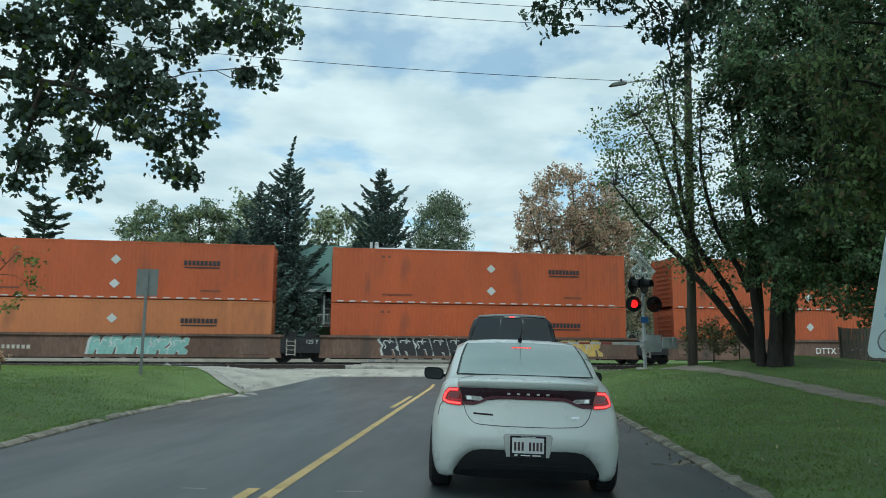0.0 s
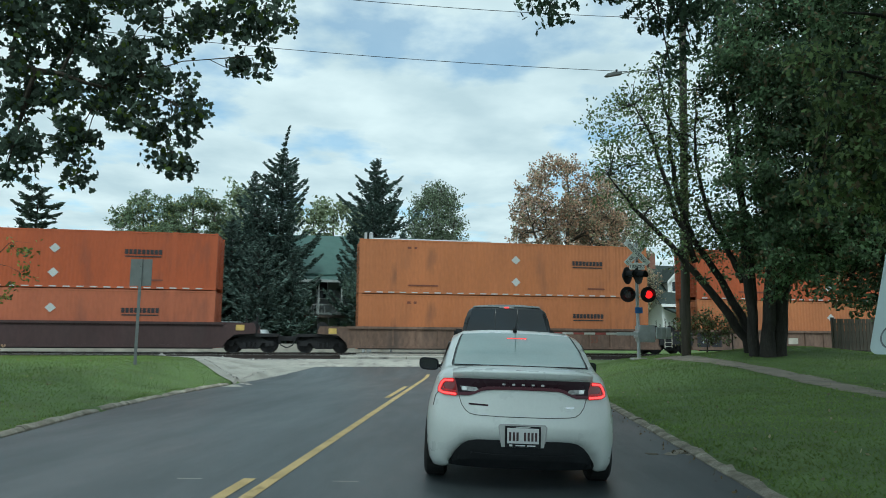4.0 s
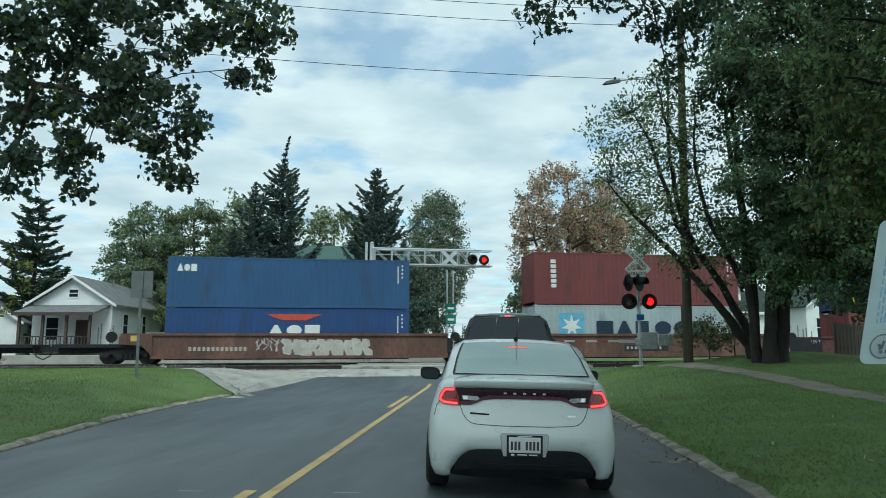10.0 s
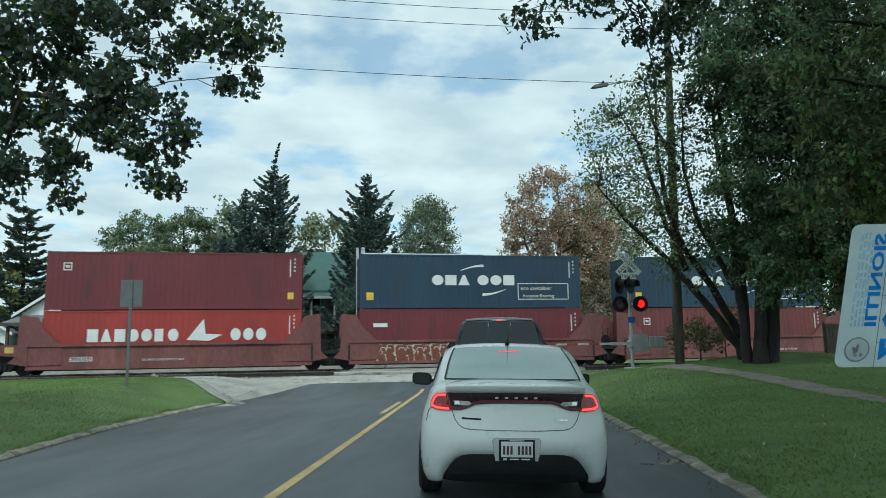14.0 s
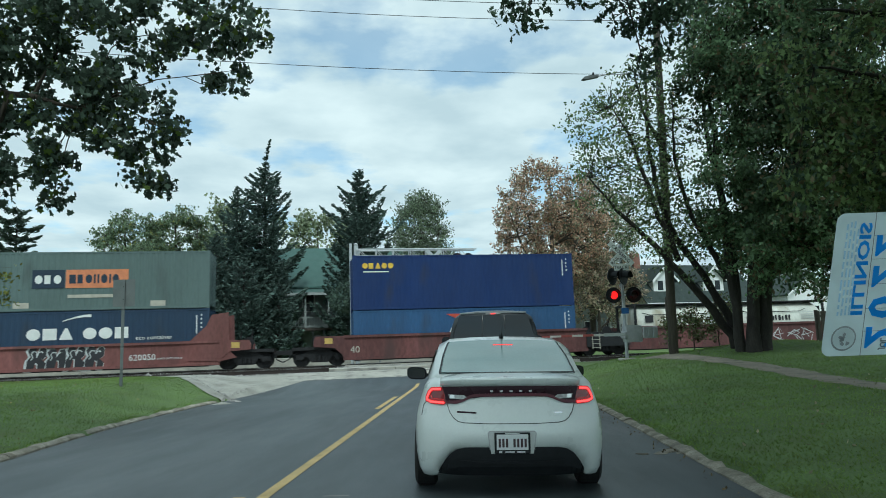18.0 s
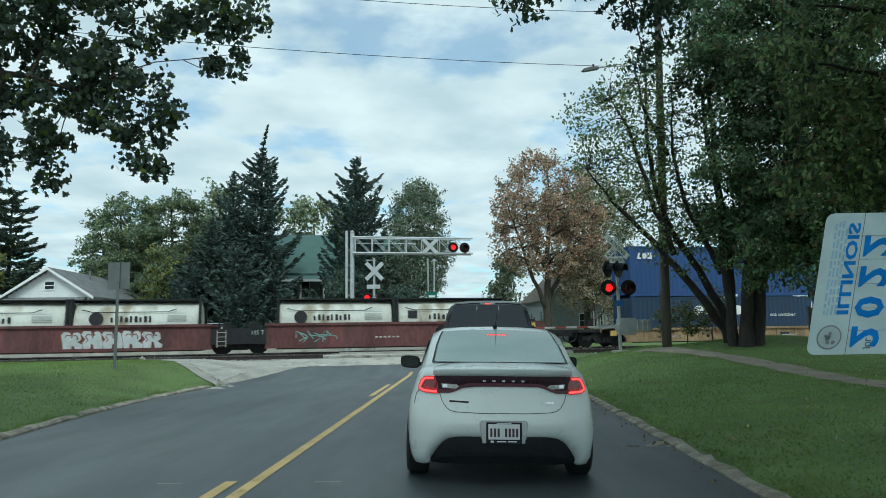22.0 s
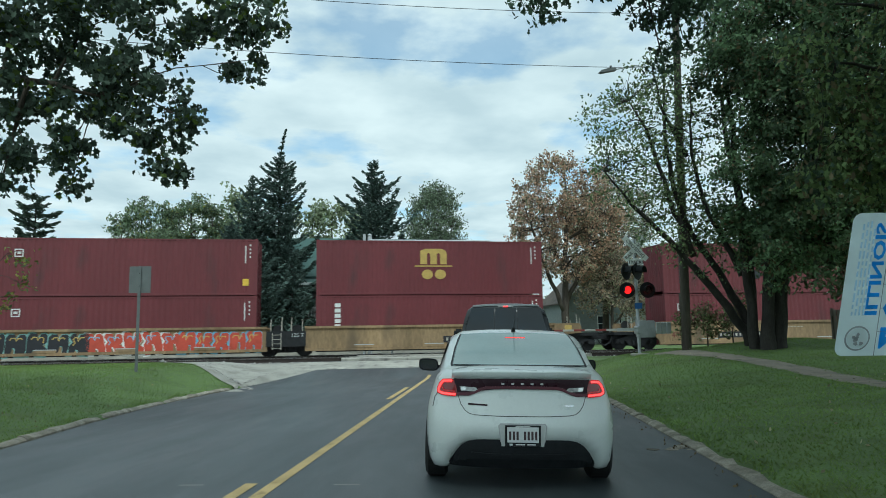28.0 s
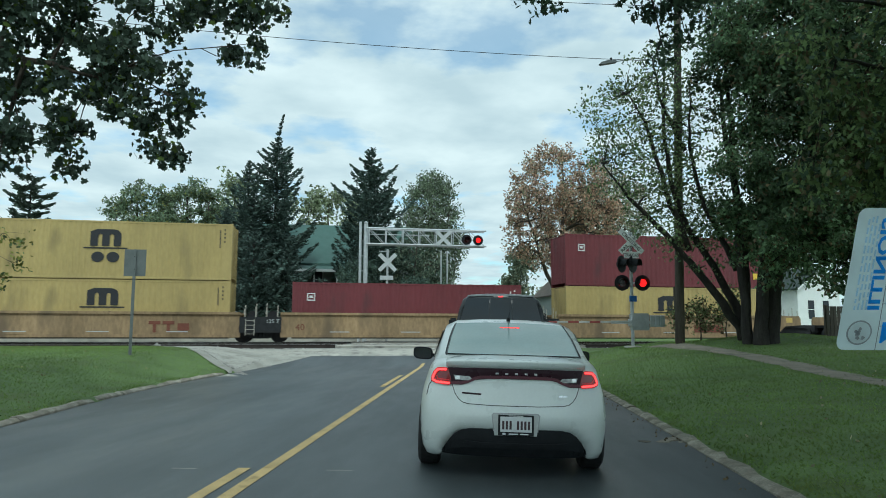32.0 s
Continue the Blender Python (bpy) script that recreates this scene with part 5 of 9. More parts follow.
for i, (u, L, colour, style, low, up, sill_marks) in enumerate(TRAIN):
    g0 = u - (TRAIN[i - 1][0] + TRAIN[i - 1][1]) if i else 3.0
    g1 = TRAIN[i + 1][0] - (u + L) if i + 1 < len(TRAIN) else 7.0
    tagged_by = any(k[0] == "tag" for k in sill_marks)
    car = well_car(u, L, g0, g1, colour, CAR_WORD[colour] + " steel well car on the rails" + (", sprayed with graffiti" if tagged_by else ""), style, sill_marks)
    ride(car, u, RAIL_Z)
    if low == "tank":
        for k in range(2):
            t = tank_container("white tank container in a black frame on a well car", (k + i) % 2)
            ride(t, u + k * 6.13, RAIL_Z + 0.2)
        continue
    z = RAIL_Z + 0.2
    for tier, spec in (("lower", low), ("upper", up)):
        if not spec:
            continue
        c = container(L, spec[1], spec[0], LBL[spec[0]] + " container, " + ("sunk in a well car" if tier == "lower" else "stacked on another container"), vents=L > 14)
        if spec[2]:
            brand(c, spec[2], L, spec[1])
        ride(c, u, z)
        z += spec[1] + 0.012


# ---- the cars ahead ----
m_white = mat("white_car_paint", (0.68, 0.725, 0.70), 0.32, vary=0.03, scale=2, coat=0.6)
# greyer white; on the plate recess it stands in for shade
m_greyedwhite = mat("greyed_white_paint", (0.47, 0.49, 0.48), 0.5, vary=0.06, scale=3)
m_trim = mat("black_plastic", (0.012, 0.014, 0.016), 0.6, vary=0.2, scale=6)
m_trim.node_tree.nodes["Principled BSDF"].inputs["Specular IOR Level"].default_value = 0.25
m_rubber = mat("tyre_rubber", (0.012, 0.012, 0.012), 0.85, vary=0.2, scale=9)
m_alloy = mat("alloy_wheel", (0.32, 0.33, 0.34), 0.35, 0.8)
m_lampdark = mat("smoked_red_lens", (0.022, 0.006, 0.012), 0.3, vary=0.1)
m_lampdark.node_tree.nodes["Principled BSDF"].inputs["Specular IOR Level"].default_value = 0.2
m_lampedge = mat("dull_red_lens", (0.075, 0.008, 0.020), 0.35, vary=0.15)
m_lampred = mat("red_lens", (0.20, 0.004, 0.005), 0.15, vary=0.1, coat=0.5)
m_glow = mat("lit_brake_lamp", (1.0, 0.06, 0.06), 0.5, emit=2.0)
m_glow.node_tree.nodes["Principled BSDF"].inputs["Specular IOR Level"].default_value = 0.1
m_clearlens = mat("clear_lens", (0.35, 0.36, 0.36), 0.12, vary=0.3, scale=20, coat=0.5)
m_chrome = mat("chrome", (0.7, 0.7, 0.7), 0.15, 1.0)
# grey that paints the shadow along the recess's rim
m_recess = mat("painted_recess_shade", (0.36, 0.37, 0.37), 0.6)
m_gap = mat("panel_gap", (0.07, 0.072, 0.07), 0.9)
m_plate = mat("number_plate", (0.62, 0.64, 0.64), 0.5, vary=0.06)
m_platebar = mat("plate_lettering", (0.06, 0.035, 0.04), 0.6)
m_litlens = mat("lit_red_lens", (0.55, 0.005, 0.01), 0.3, vary=0.25, scale=30, emit=0.10)
m_pickup = mat("graphite_paint", (0.018, 0.020, 0.022), 0.3, vary=0.1, coat=0.35)


def car_glass(name, tint, ior):
    m = mat(name, tint, 0.03, vary=0.05)
    m.node_tree.nodes["Principled BSDF"].inputs["IOR"].default_value = ior
    return m


m_carglass = car_glass("rear_window_glass", (0.19, 0.30, 0.285), 2.5)
m_darkglass = car_glass("dark_tinted_glass", (0.010, 0.014, 0.018), 1.55)


def at_levels(table, z):
    zs = [r[0] for r in table]
    return [float(np.interp(z, zs, [r[k] for r in table])) for k in range(1, len(table[0]))]


def car_body(levels, length, front_table, wheels, arch_r, n=3.0, depth=0.62):
    """Stacked plan outlines. levels: z, half width, rear edge. front_table: z, front edge."""
    bm = bmesh.new()
    loops = []
    for z, w, yr in levels:
        yf = at_levels(front_table, z)[0]
        pts = []
        m = 26
        for i in range(m + 1):
            x = math.sin((i / m - 0.5) * math.pi) * w
            pts.append((x, yr + depth * (1 - max(0.0, 1 - (abs(x) / w) ** n) ** (1 / n))))
        side = [yr + depth + (yf - 0.7 - yr - depth) * k / 40 for k in range(1, 40)]
        pts += [(w, y) for y in side]
        for i in range(m + 1):
            x = math.sin((0.5 - i / m) * math.pi) * w
            pts.append((x, yf - 0.7 * (1 - max(0.0, 1 - (abs(x) / w) ** 2.5) ** (1 / 2.5))))
        pts += [(-w, y) for y in side[::-1]]
        out = []
        for x, y in pts:
            for wy, wz in wheels:
                d2 = arch_r ** 2 - (z - wz) ** 2
                if d2 > 0 and abs(y - wy) < math.sqrt(d2) and abs(x) > 0.6:
                    x = math.copysign(0.58, x)
            out.append(bm.verts.new((x, y, z)))
        loops.append(out)
    k = len(loops[0])
    for a, b in zip(loops, loops[1:]):
        for i in range(k):
            bm.faces.new((a[i], a[(i + 1) % k], b[(i + 1) % k], b[i]))
    bm.faces.new(loops[-1])
    bm.faces.new(loops[0][::-1])
    return bm


def greenhouse(stations):
    """Cabin shell: stations of y, base z, base half width, top z, top half width."""
    bm = bmesh.new()
    rings = []
    for y, zb, wb, zt, wt in stations:
        h = zt - zb
        prof = [(-wb, zb), (-(wb * 0.62 + wt * 0.38), zb + h * 0.42), (-(wb * 0.18 + wt * 0.82), zb + h * 0.84), (-wt * 0.86, zb + h * 0.975), (-wt * 0.45, zt + 0.006), (0, zt + 0.012)]
        prof += [(-x, z) for x, z in prof[-2::-1]]
        rings.append([bm.verts.new((x, y, z)) for x, z in prof])
    for a, b in zip(rings, rings[1:]):
        for i in range(len(a) - 1):
            bm.faces.new((a[i], b[i], b[i + 1], a[i + 1]))
    bm.faces.new(rings[0])
    bm.faces.new(rings[-1][::-1])
    bmesh.ops.recalc_face_normals(bm, faces=bm.faces[:])
    return bm


def draped(surface, outline, lift, thick=0.004, step=0.05):
    """A plate in the shape of an outline in x and z, laid on the rear of a body."""
    bm = bmesh.new()
    pts = []
    for (x0, z0), (x1, z1) in zip(outline, outline[1:] + outline[:1]):
        n = max(1, int(math.hypot(x1 - x0, z1 - z0) / step))
        pts += [(x0 + (x1 - x0) * k / n, z0 + (z1 - z0) * k / n) for k in range(n)]
    face = bm.faces.new([bm.verts.new((x, 0, z)) for x, z in pts])
    bmesh.ops.triangulate(bm, faces=[face])
    bmesh.ops.subdivide_edges(bm, edges=[e for e in bm.edges if e.calc_length() > 0.09], cuts=2, use_grid_fill=True)
    for v in bm.verts:
        v.co.y = surface(v.co.x, v.co.z) - lift
    top = bm.faces[:]
    g = bmesh.ops.extrude_face_region(bm, geom=top)
    for v in g["geom"]:
        if isinstance(v, bmesh.types.BMVert):
            v.co.y -= thick
    bmesh.ops.recalc_face_normals(bm, faces=bm.faces[:])
    return bm


def strip_of(points, w):
    return points, w


def draped_strip(surface, pw, lift, thick=0.004, step=0.03):
    """A narrow strip laid along points on the rear of a body."""
    points, w = pw
    fine = []
    for (x0, z0), (x1, z1) in zip(points, points[1:]):
        n = max(1, int(math.hypot(x1 - x0, z1 - z0) / step))
        fine += [(x0 + (x1 - x0) * k / n, z0 + (z1 - z0) * k / n) for k in range(n)]
    fine.append(points[-1])
    bm = bmesh.new()
    ring = []
    for i, (x, z) in enumerate(fine):
        a, b = fine[max(0, i - 1)], fine[min(len(fine) - 1, i + 1)]
        d = math.hypot(b[0] - a[0], b[1] - a[1])
        nx, nz = -(b[1] - a[1]) / d * w / 2, (b[0] - a[0]) / d * w / 2
        row = []
        for ux, uz, t in ((nx, nz, 0), (nx, nz, thick), (-nx, -nz, thick), (-nx, -nz, 0)):
            row.append(bm.verts.new((x + ux, surface(x + ux, z + uz) - lift - t, z + uz)))
        ring.append(row)
    for a, b in zip(ring, ring[1:]):
        for k in range(4):
            bm.faces.new((a[k], a[(k + 1) % 4], b[(k + 1) % 4], b[k]))
    bm.faces.new(ring[0])
    bm.faces.new(ring[-1][::-1])
    bmesh.ops.recalc_face_normals(bm, faces=bm.faces[:])
    return bm


def wheel(parent, x, y, r, w, name="wheel", drop=0.0):
    bm = bmesh.new()
    s = 1 if x > 0 else -1
    h = r - drop
    tube(bm, [(x - w / 2, y, h), (x - w / 2 + 0.03, y, h), (x + w / 2 - 0.03, y, h), (x + w / 2, y, h)], [r - 0.04, r, r, r - 0.04], 32)
    t = part(name, bm, m_rubber, parent, smooth=False)
    bm = bmesh.new()
    xo = x + s * (w / 2 + 0.002)
    tube(bm, [(xo - s * 0.06, y, h), (xo, y, h)], [r * 0.68, r * 0.66], 24)
    part("rim", bm, m_alloy, t)
    return t


SEDAN_LOFT = [  # z, half width, rear edge
    (0.14, 0.84, 0.10), (0.17, 0.895, 0.06), (0.22, 0.930, 0.035), (0.30, 0.950, 0.018), (0.37, 0.957, 0.008), (0.45, 0.961, 0.0), (0.555, 0.962, 0.0), (0.62, 0.958, 0.012), (0.70, 0.952, 0.032),
    (0.77, 0.940, 0.048), (0.82, 0.926, 0.058), (0.88, 0.908, 0.062), (0.93, 0.892, 0.062), (0.97, 0.880, 0.060), (1.00, 0.868, 0.062), (1.025, 0.853, 0.085), (1.05, 0.832, 0.125), (1.07, 0.805, 0.18), (1.085, 0.76, 0.26), (1.095, 0.70, 0.36)]
SEDAN_LOFT_FRONT = [(0.2, 4.55), (0.45, 4.67), (0.7, 4.62), (0.78, 4.4), (0.95, 3.75), (1.05, 3.45), (1.12, 3.3)]


def sedan():
    c = tagged(empty("sedan"), "white four-door sedan waiting with its brake lights on", "car")
    def rear(x, z):
        w, yr = at_levels(SEDAN_LOFT, z)
        return yr + 0.62 * (1 - max(0.0, 1 - min(1.0, abs(x) / w) ** 3.0) ** (1 / 3.0))
    shell = car_body(SEDAN_LOFT, 4.67, SEDAN_LOFT_FRONT, ((0.95, 0.26), (3.65, 0.26)), 0.41)
    arch = [(0.142, 0.735), (0.215, 0.700), (0.300, 0.648), (0.362, 0.595), (0.402, 0.53), (0.418, 0.45), (0.421, 0.36), (0.422, 0.0)]
    for v in shell.verts:
        if v.co.y < 0.6 and v.co.z < 0.42 and abs(v.co.x) < at_levels(arch, v.co.z)[0]:
            v.co.y += 0.12
        elif v.co.y < 0.62 and v.co.z < 0.3 and abs(v.co.x) > 0.68:
            v.co.z -= 0.075 * min(1.0, (abs(v.co.x) - 0.68) / 0.2) * (0.3 - v.co.z) / 0.16
    part("body", shell, m_white, c, smooth=True)
    part("cabin", greenhouse([(0.40, 1.04, 0.76, 1.085, 0.70), (0.62, 1.05, 0.83, 1.130, 0.745), (0.95, 1.04, 0.855, 1.292, 0.735), (1.30, 1.04, 0.865, 1.438, 0.715), (1.6, 1.03, 0.87, 1.497, 0.71), (2.1, 1.02, 0.87, 1.508, 0.70), (2.6, 1.0, 0.865, 1.46, 0.69), (3.3, 0.98, 0.83, 1.14, 0.70), (3.6, 0.95, 0.78, 1.0, 0.68)]), m_white, c, smooth=True)
    # boot lid with a lip, standing proud of the quarter panels
    bm = bmesh.new()
    rows = []
    for x in np.linspace(-0.695, 0.695, 29):
        e = (abs(x) / 0.695) ** 5
        y0 = rear(x, 1.0) - rear(0, 1.0)
        rows.append([bm.verts.new((float(x), y0 + y, z - 0.022 * e * (z - 0.98) / 0.12)) for y, z in
                     ((0.085, 0.998), (0.048, 1.003), (0.034, 1.030), (0.014, 1.058), (0.014, 1.068), (0.030, 1.077), (0.09, 1.086), (0.25, 1.099), (0.42, 1.111), (0.60, 1.124))])
    for a, b in zip(rows, rows[1:]):
        for i in range(len(a) - 1):
            bm.faces.new((a[i], b[i], b[i + 1], a[i + 1]))
    for r in (rows[0], rows[-1]):
        bm.faces.new(r)
    bmesh.ops.recalc_face_normals(bm, faces=bm.faces[:])
    part("boot_lid", bm, m_white, c, "white boot lid with a raised lip", smooth=True)
    # rear window
    glass_rows = ((0.50, 1.112, 0.700), (0.62, 1.152, 0.700), (0.80, 1.238, 0.683), (0.95, 1.314, 0.668), (1.20, 1.410, 0.640), (1.32, 1.456, 0.622))
    bm = bmesh.new()
    rows = []
    for y, z, w in glass_rows:
        rows.append([bm.verts.new((x * w, y - 0.012 + 0.02 * x ** 4, z + 0.012 - 0.020 * x * x)) for x in np.linspace(-1, 1, 17)])
    for a, b in zip(rows, rows[1:]):
        for i in range(16):
            bm.faces.new((a[i], a[i + 1], b[i + 1], b[i]))
    part("rear_window", bm, m_carglass, c, "sloping rear window reflecting the sky", smooth=True)
    for s in (-1, 1):
        bm = bmesh.new()
        rows = []
        for y, z, w in glass_rows:
            rows.append([bm.verts.new((s * (w + d), y - 0.008 + 0.02, z - 0.006 - f)) for d, f in ((0.022, 0.020), (0.008, 0.004), (-0.008, -0.002))])
        for a, b in zip(rows, rows[1:]):
            for i in range(2):
                bm.faces.new((a[i], a[i + 1], b[i + 1], b[i]))
        part("window_seal", bm, m_trim, c)
        # side windows
        bm = bmesh.new()
        for y0, y1 in ((1.15, 2.05), (2.1, 3.0)):
            v = [bm.verts.new((s * x, y, z)) for x, y, z in ((0.872, y0, 1.05), (0.877, y1, 1.04), (0.765, y1 - 0.15, 1.36), (0.775, y0 + 0.2, 1.36))]
            bm.faces.new(v)
        part("side_window", bm, m_darkglass, c)
    part("window_seal", boxes((-0.69, 0.69, 0.49, 0.515, 1.112, 1.122)), m_trim, c)
    # one dark red band across the tail, with lit lamps at its ends
    upper = [(-0.675, 0.993), (-0.45, 0.997), (0, 0.999), (0.45, 0.997), (0.675, 0.993)]
    lower = [(0.645, 0.828), (0.53, 0.829), (0.47, 0.848), (0.40, 0.880), (0.345, 0.893), (0.15, 0.897), (-0.15, 0.897), (-0.345, 0.893), (-0.40, 0.880), (-0.47, 0.848), (-0.53, 0.829), (-0.645, 0.828)]
    tail = part("tail_band", draped(rear, upper + lower, 0.004, 0.008), m_lampdark, c, "dark smoked red light band across the boot")
    part("red_edge", draped_strip(rear, strip_of([(x, z + 0.017) for x, z in lower], 0.030), 0.011, 0.003, 0.03), m_lampedge, tail, "dull red strip along the light band")
    for s in (-1, 1):
        o = [(s * 0.675, 0.988), (s * 0.79, 0.984), (s * 0.828, 0.945), (s * 0.852, 0.880), (s * 0.850, 0.845), (s * 0.815, 0.832), (s * 0.64, 0.826), (s * 0.645, 0.90)]
        lamp = part("tail_lamp", draped(rear, o if s > 0 else o[::-1], 0.008, 0.008), m_lampred, c, "red tail lamp with a lit ring")
        ring = [(s * 0.655, 0.838), (s * 0.79, 0.845), (s * 0.832, 0.862), (s * 0.832, 0.885), (s * 0.808, 0.938), (s * 0.78, 0.966), (s * 0.69, 0.972)]
        part("lamp_glow", draped_strip(rear, strip_of(ring, 0.040), 0.016, 0.003, 0.03), m_litlens, lamp)
        part("lit_ring", draped_strip(rear, strip_of(ring, 0.018), 0.020, 0.005, 0.03), m_glow, lamp)
        part("inner_glow", draped_strip(rear, strip_of([(s * 0.66, 0.868), (s * 0.78, 0.875), (s * 0.79, 0.905)], 0.012), 0.017, 0.003, 0.03), m_litlens, lamp)
        o = [(s * 0.615, 0.920), (s * 0.46, 0.913), (s * 0.435, 0.893), (s * 0.47, 0.873), (s * 0.60, 0.876)]
        part("reversing_lamp", draped(rear, o if s < 0 else o[::-1], 0.013, 0.004, 0.03), m_clearlens, tail, "clear reversing lamp")
        part("reflector", draped(rear, [(s * 0.60, 0.915), (s * 0.555, 0.913), (s * 0.55, 0.882), (s * 0.60, 0.884)][::-s], 0.018, 0.003, 0.03), m_chrome, tail)
    for i in range(5):
        x = -0.188 + i * 0.095
        part("badge_letter", draped_strip(rear, strip_of([(x - 0.015, 0.950), (x + 0.015, 0.950)], 0.018), 0.013, 0.004, 0.02), m_chrome, tail)
    # boot lid seam, plate recess, plate, lower apron
    seam = [(-0.690, 1.06), (-0.672, 0.99), (-0.632, 0.835), (-0.600, 0.745), (-0.562, 0.692), (-0.52, 0.662), (-0.46, 0.650), (-0.22, 0.641), (0.22, 0.641), (0.46, 0.650), (0.52, 0.662), (0.562, 0.692), (0.600, 0.745), (0.632, 0.835), (0.672, 0.99), (0.690, 1.06)]
    part("boot_seam", draped_strip(rear, strip_of(seam, 0.007), 0.0, 0.0025, 0.03), m_gap, c)
    part("bumper_seam", draped_strip(rear, strip_of([(-0.84, 0.845), (-0.87, 0.805), (-0.89, 0.705)], 0.008), 0.0, 0.0025, 0.03), m_gap, c)
    # the recess's shading is painted: a greyer plate and a darker rim strip
    part("plate_recess", draped(rear, [(-0.23, 0.556), (-0.215, 0.57), (0.215, 0.57), (0.23, 0.556), (0.205, 0.36), (-0.205, 0.36)], -0.003, 0.006, 0.05), m_greyedwhite, c)
    part("recess_edge", draped_strip(rear, strip_of([(-0.212, 0.40), (-0.232, 0.553), (-0.215, 0.571), (0.215, 0.571), (0.232, 0.553), (0.212, 0.40)], 0.010), 0.0, 0.0045, 0.03), m_recess, c)
    apron = [(-0.735, 0.142), (-0.700, 0.215), (-0.648, 0.300), (-0.595, 0.362), (-0.53, 0.402), (-0.45, 0.418), (-0.36, 0.421)]
    apron += [(-x, z) for x, z in apron[::-1]]
    part("lower_apron", draped(rear, apron, -0.004, 0.006), m_trim, c, "black lower bumper apron")
    part("apron_lip", draped_strip(rear, strip_of([(-0.50, 0.288), (-0.3, 0.276), (0.3, 0.276), (0.50, 0.288)], 0.022), 0.006, 0.020, 0.05), m_trim, c)
    plate = part("number_plate", soft_box(-0.172, 0.172, -0.028, -0.016, 0.365, 0.562, 0.004, 1), m_trim, c, "number plate in a black frame")
    part("plate_face", soft_box(-0.152, 0.152, -0.033, -0.026, 0.40, 0.545, 0.003, 1), m_plate, plate)
    for i in range(8):
        if i == 3:
            continue
        x = -0.140 + i * 0.0355
        part("plate_bar", boxes((x + 0.006, x + 0.027, -0.037, -0.032, 0.425, 0.505)), m_platebar, plate)
    part("frame_text", boxes((-0.07, 0.07, -0.031, -0.027, 0.550, 0.557), (-0.13, -0.10, -0.031, -0.027, 0.372, 0.39), (-0.07, 0.02, -0.031, -0.027, 0.376, 0.387), (0.04, 0.12, -0.031, -0.027, 0.376, 0.387)), m_plate, plate)
    part("badge", draped_strip(rear, strip_of([(-0.53, 0.752), (-0.34, 0.744)], 0.016), 0.0, 0.004, 0.03), m_lampdark, c)
    part("badge", draped_strip(rear, strip_of([(0.42, 0.742), (0.50, 0.742)], 0.016), 0.0, 0.004, 0.03), m_chrome, c)
    # high brake lamp behind the glass, aerial, mirrors, exhaust shadow
    hb = part("high_brake_lamp", boxes((-0.115, 0.115, 1.152, 1.170, 1.401, 1.415)), m_litlens, c, "lit high brake lamp")
    for i in range(14):
        part("lamp_diode", boxes((-0.11 + i * 0.016, -0.1 + i * 0.016, 1.145, 1.153, 1.402, 1.413)), m_glow, hb)
    bm = bmesh.new()
    prism(bm, [(0, 0), (0.10, 0.0), (0.07, 0.035), (0.03, 0.045)], -0.022, 0.022)
    part("aerial_base", bm, m_trim, c, m=pose(-0.0, 1.42, 1.485, 0, 0, 90))
    bm = bmesh.new()
    tube(bm, [(0, 1.46, 1.50), (0.0, 1.10, 1.63)], [0.006, 0.003], 6)
    part("aerial", bm, m_trim, c)
    for s in (-1, 1):
        bm = bmesh.new()
        ring = [(s * 1.10 + 0.135 * math.copysign(abs(math.cos(k * 0.2618)) ** 0.55, math.cos(k * 0.2618)), 1.035 + 0.085 * math.copysign(abs(math.sin(k * 0.2618)) ** 0.6, math.sin(k * 0.2618)) + 0.012 * s * math.cos(k * 0.2618)) for k in range(24)]
        prism(bm, ring, 2.98, 3.10)
        shell = part("door_mirror", bm, m_trim, c, "black door mirror")
        part("mirror_glass", prism(bmesh.new(), [(s * 1.10 + (x - s * 1.10) * 0.86, 1.035 + (z - 1.035) * 0.8) for x, z in ring], 2.974, 2.979), m_darkglass, shell)
        bm = bmesh.new()
        box(bm, min(s * 0.82, s * 1.0), max(s * 0.82, s * 1.0), 3.02, 3.07, 0.985, 1.03)
        part("mirror_arm", bm, m_trim, c)
    for x in (-0.868, 0.868):
        for y in (0.95, 3.65):
            wheel(c, x, y, 0.335, 0.235, drop=0.09)
    part("underbody", boxes((-0.7, 0.7, 0.35, 4.2, 0.16, 0.26)), m_trim, c)
    return c


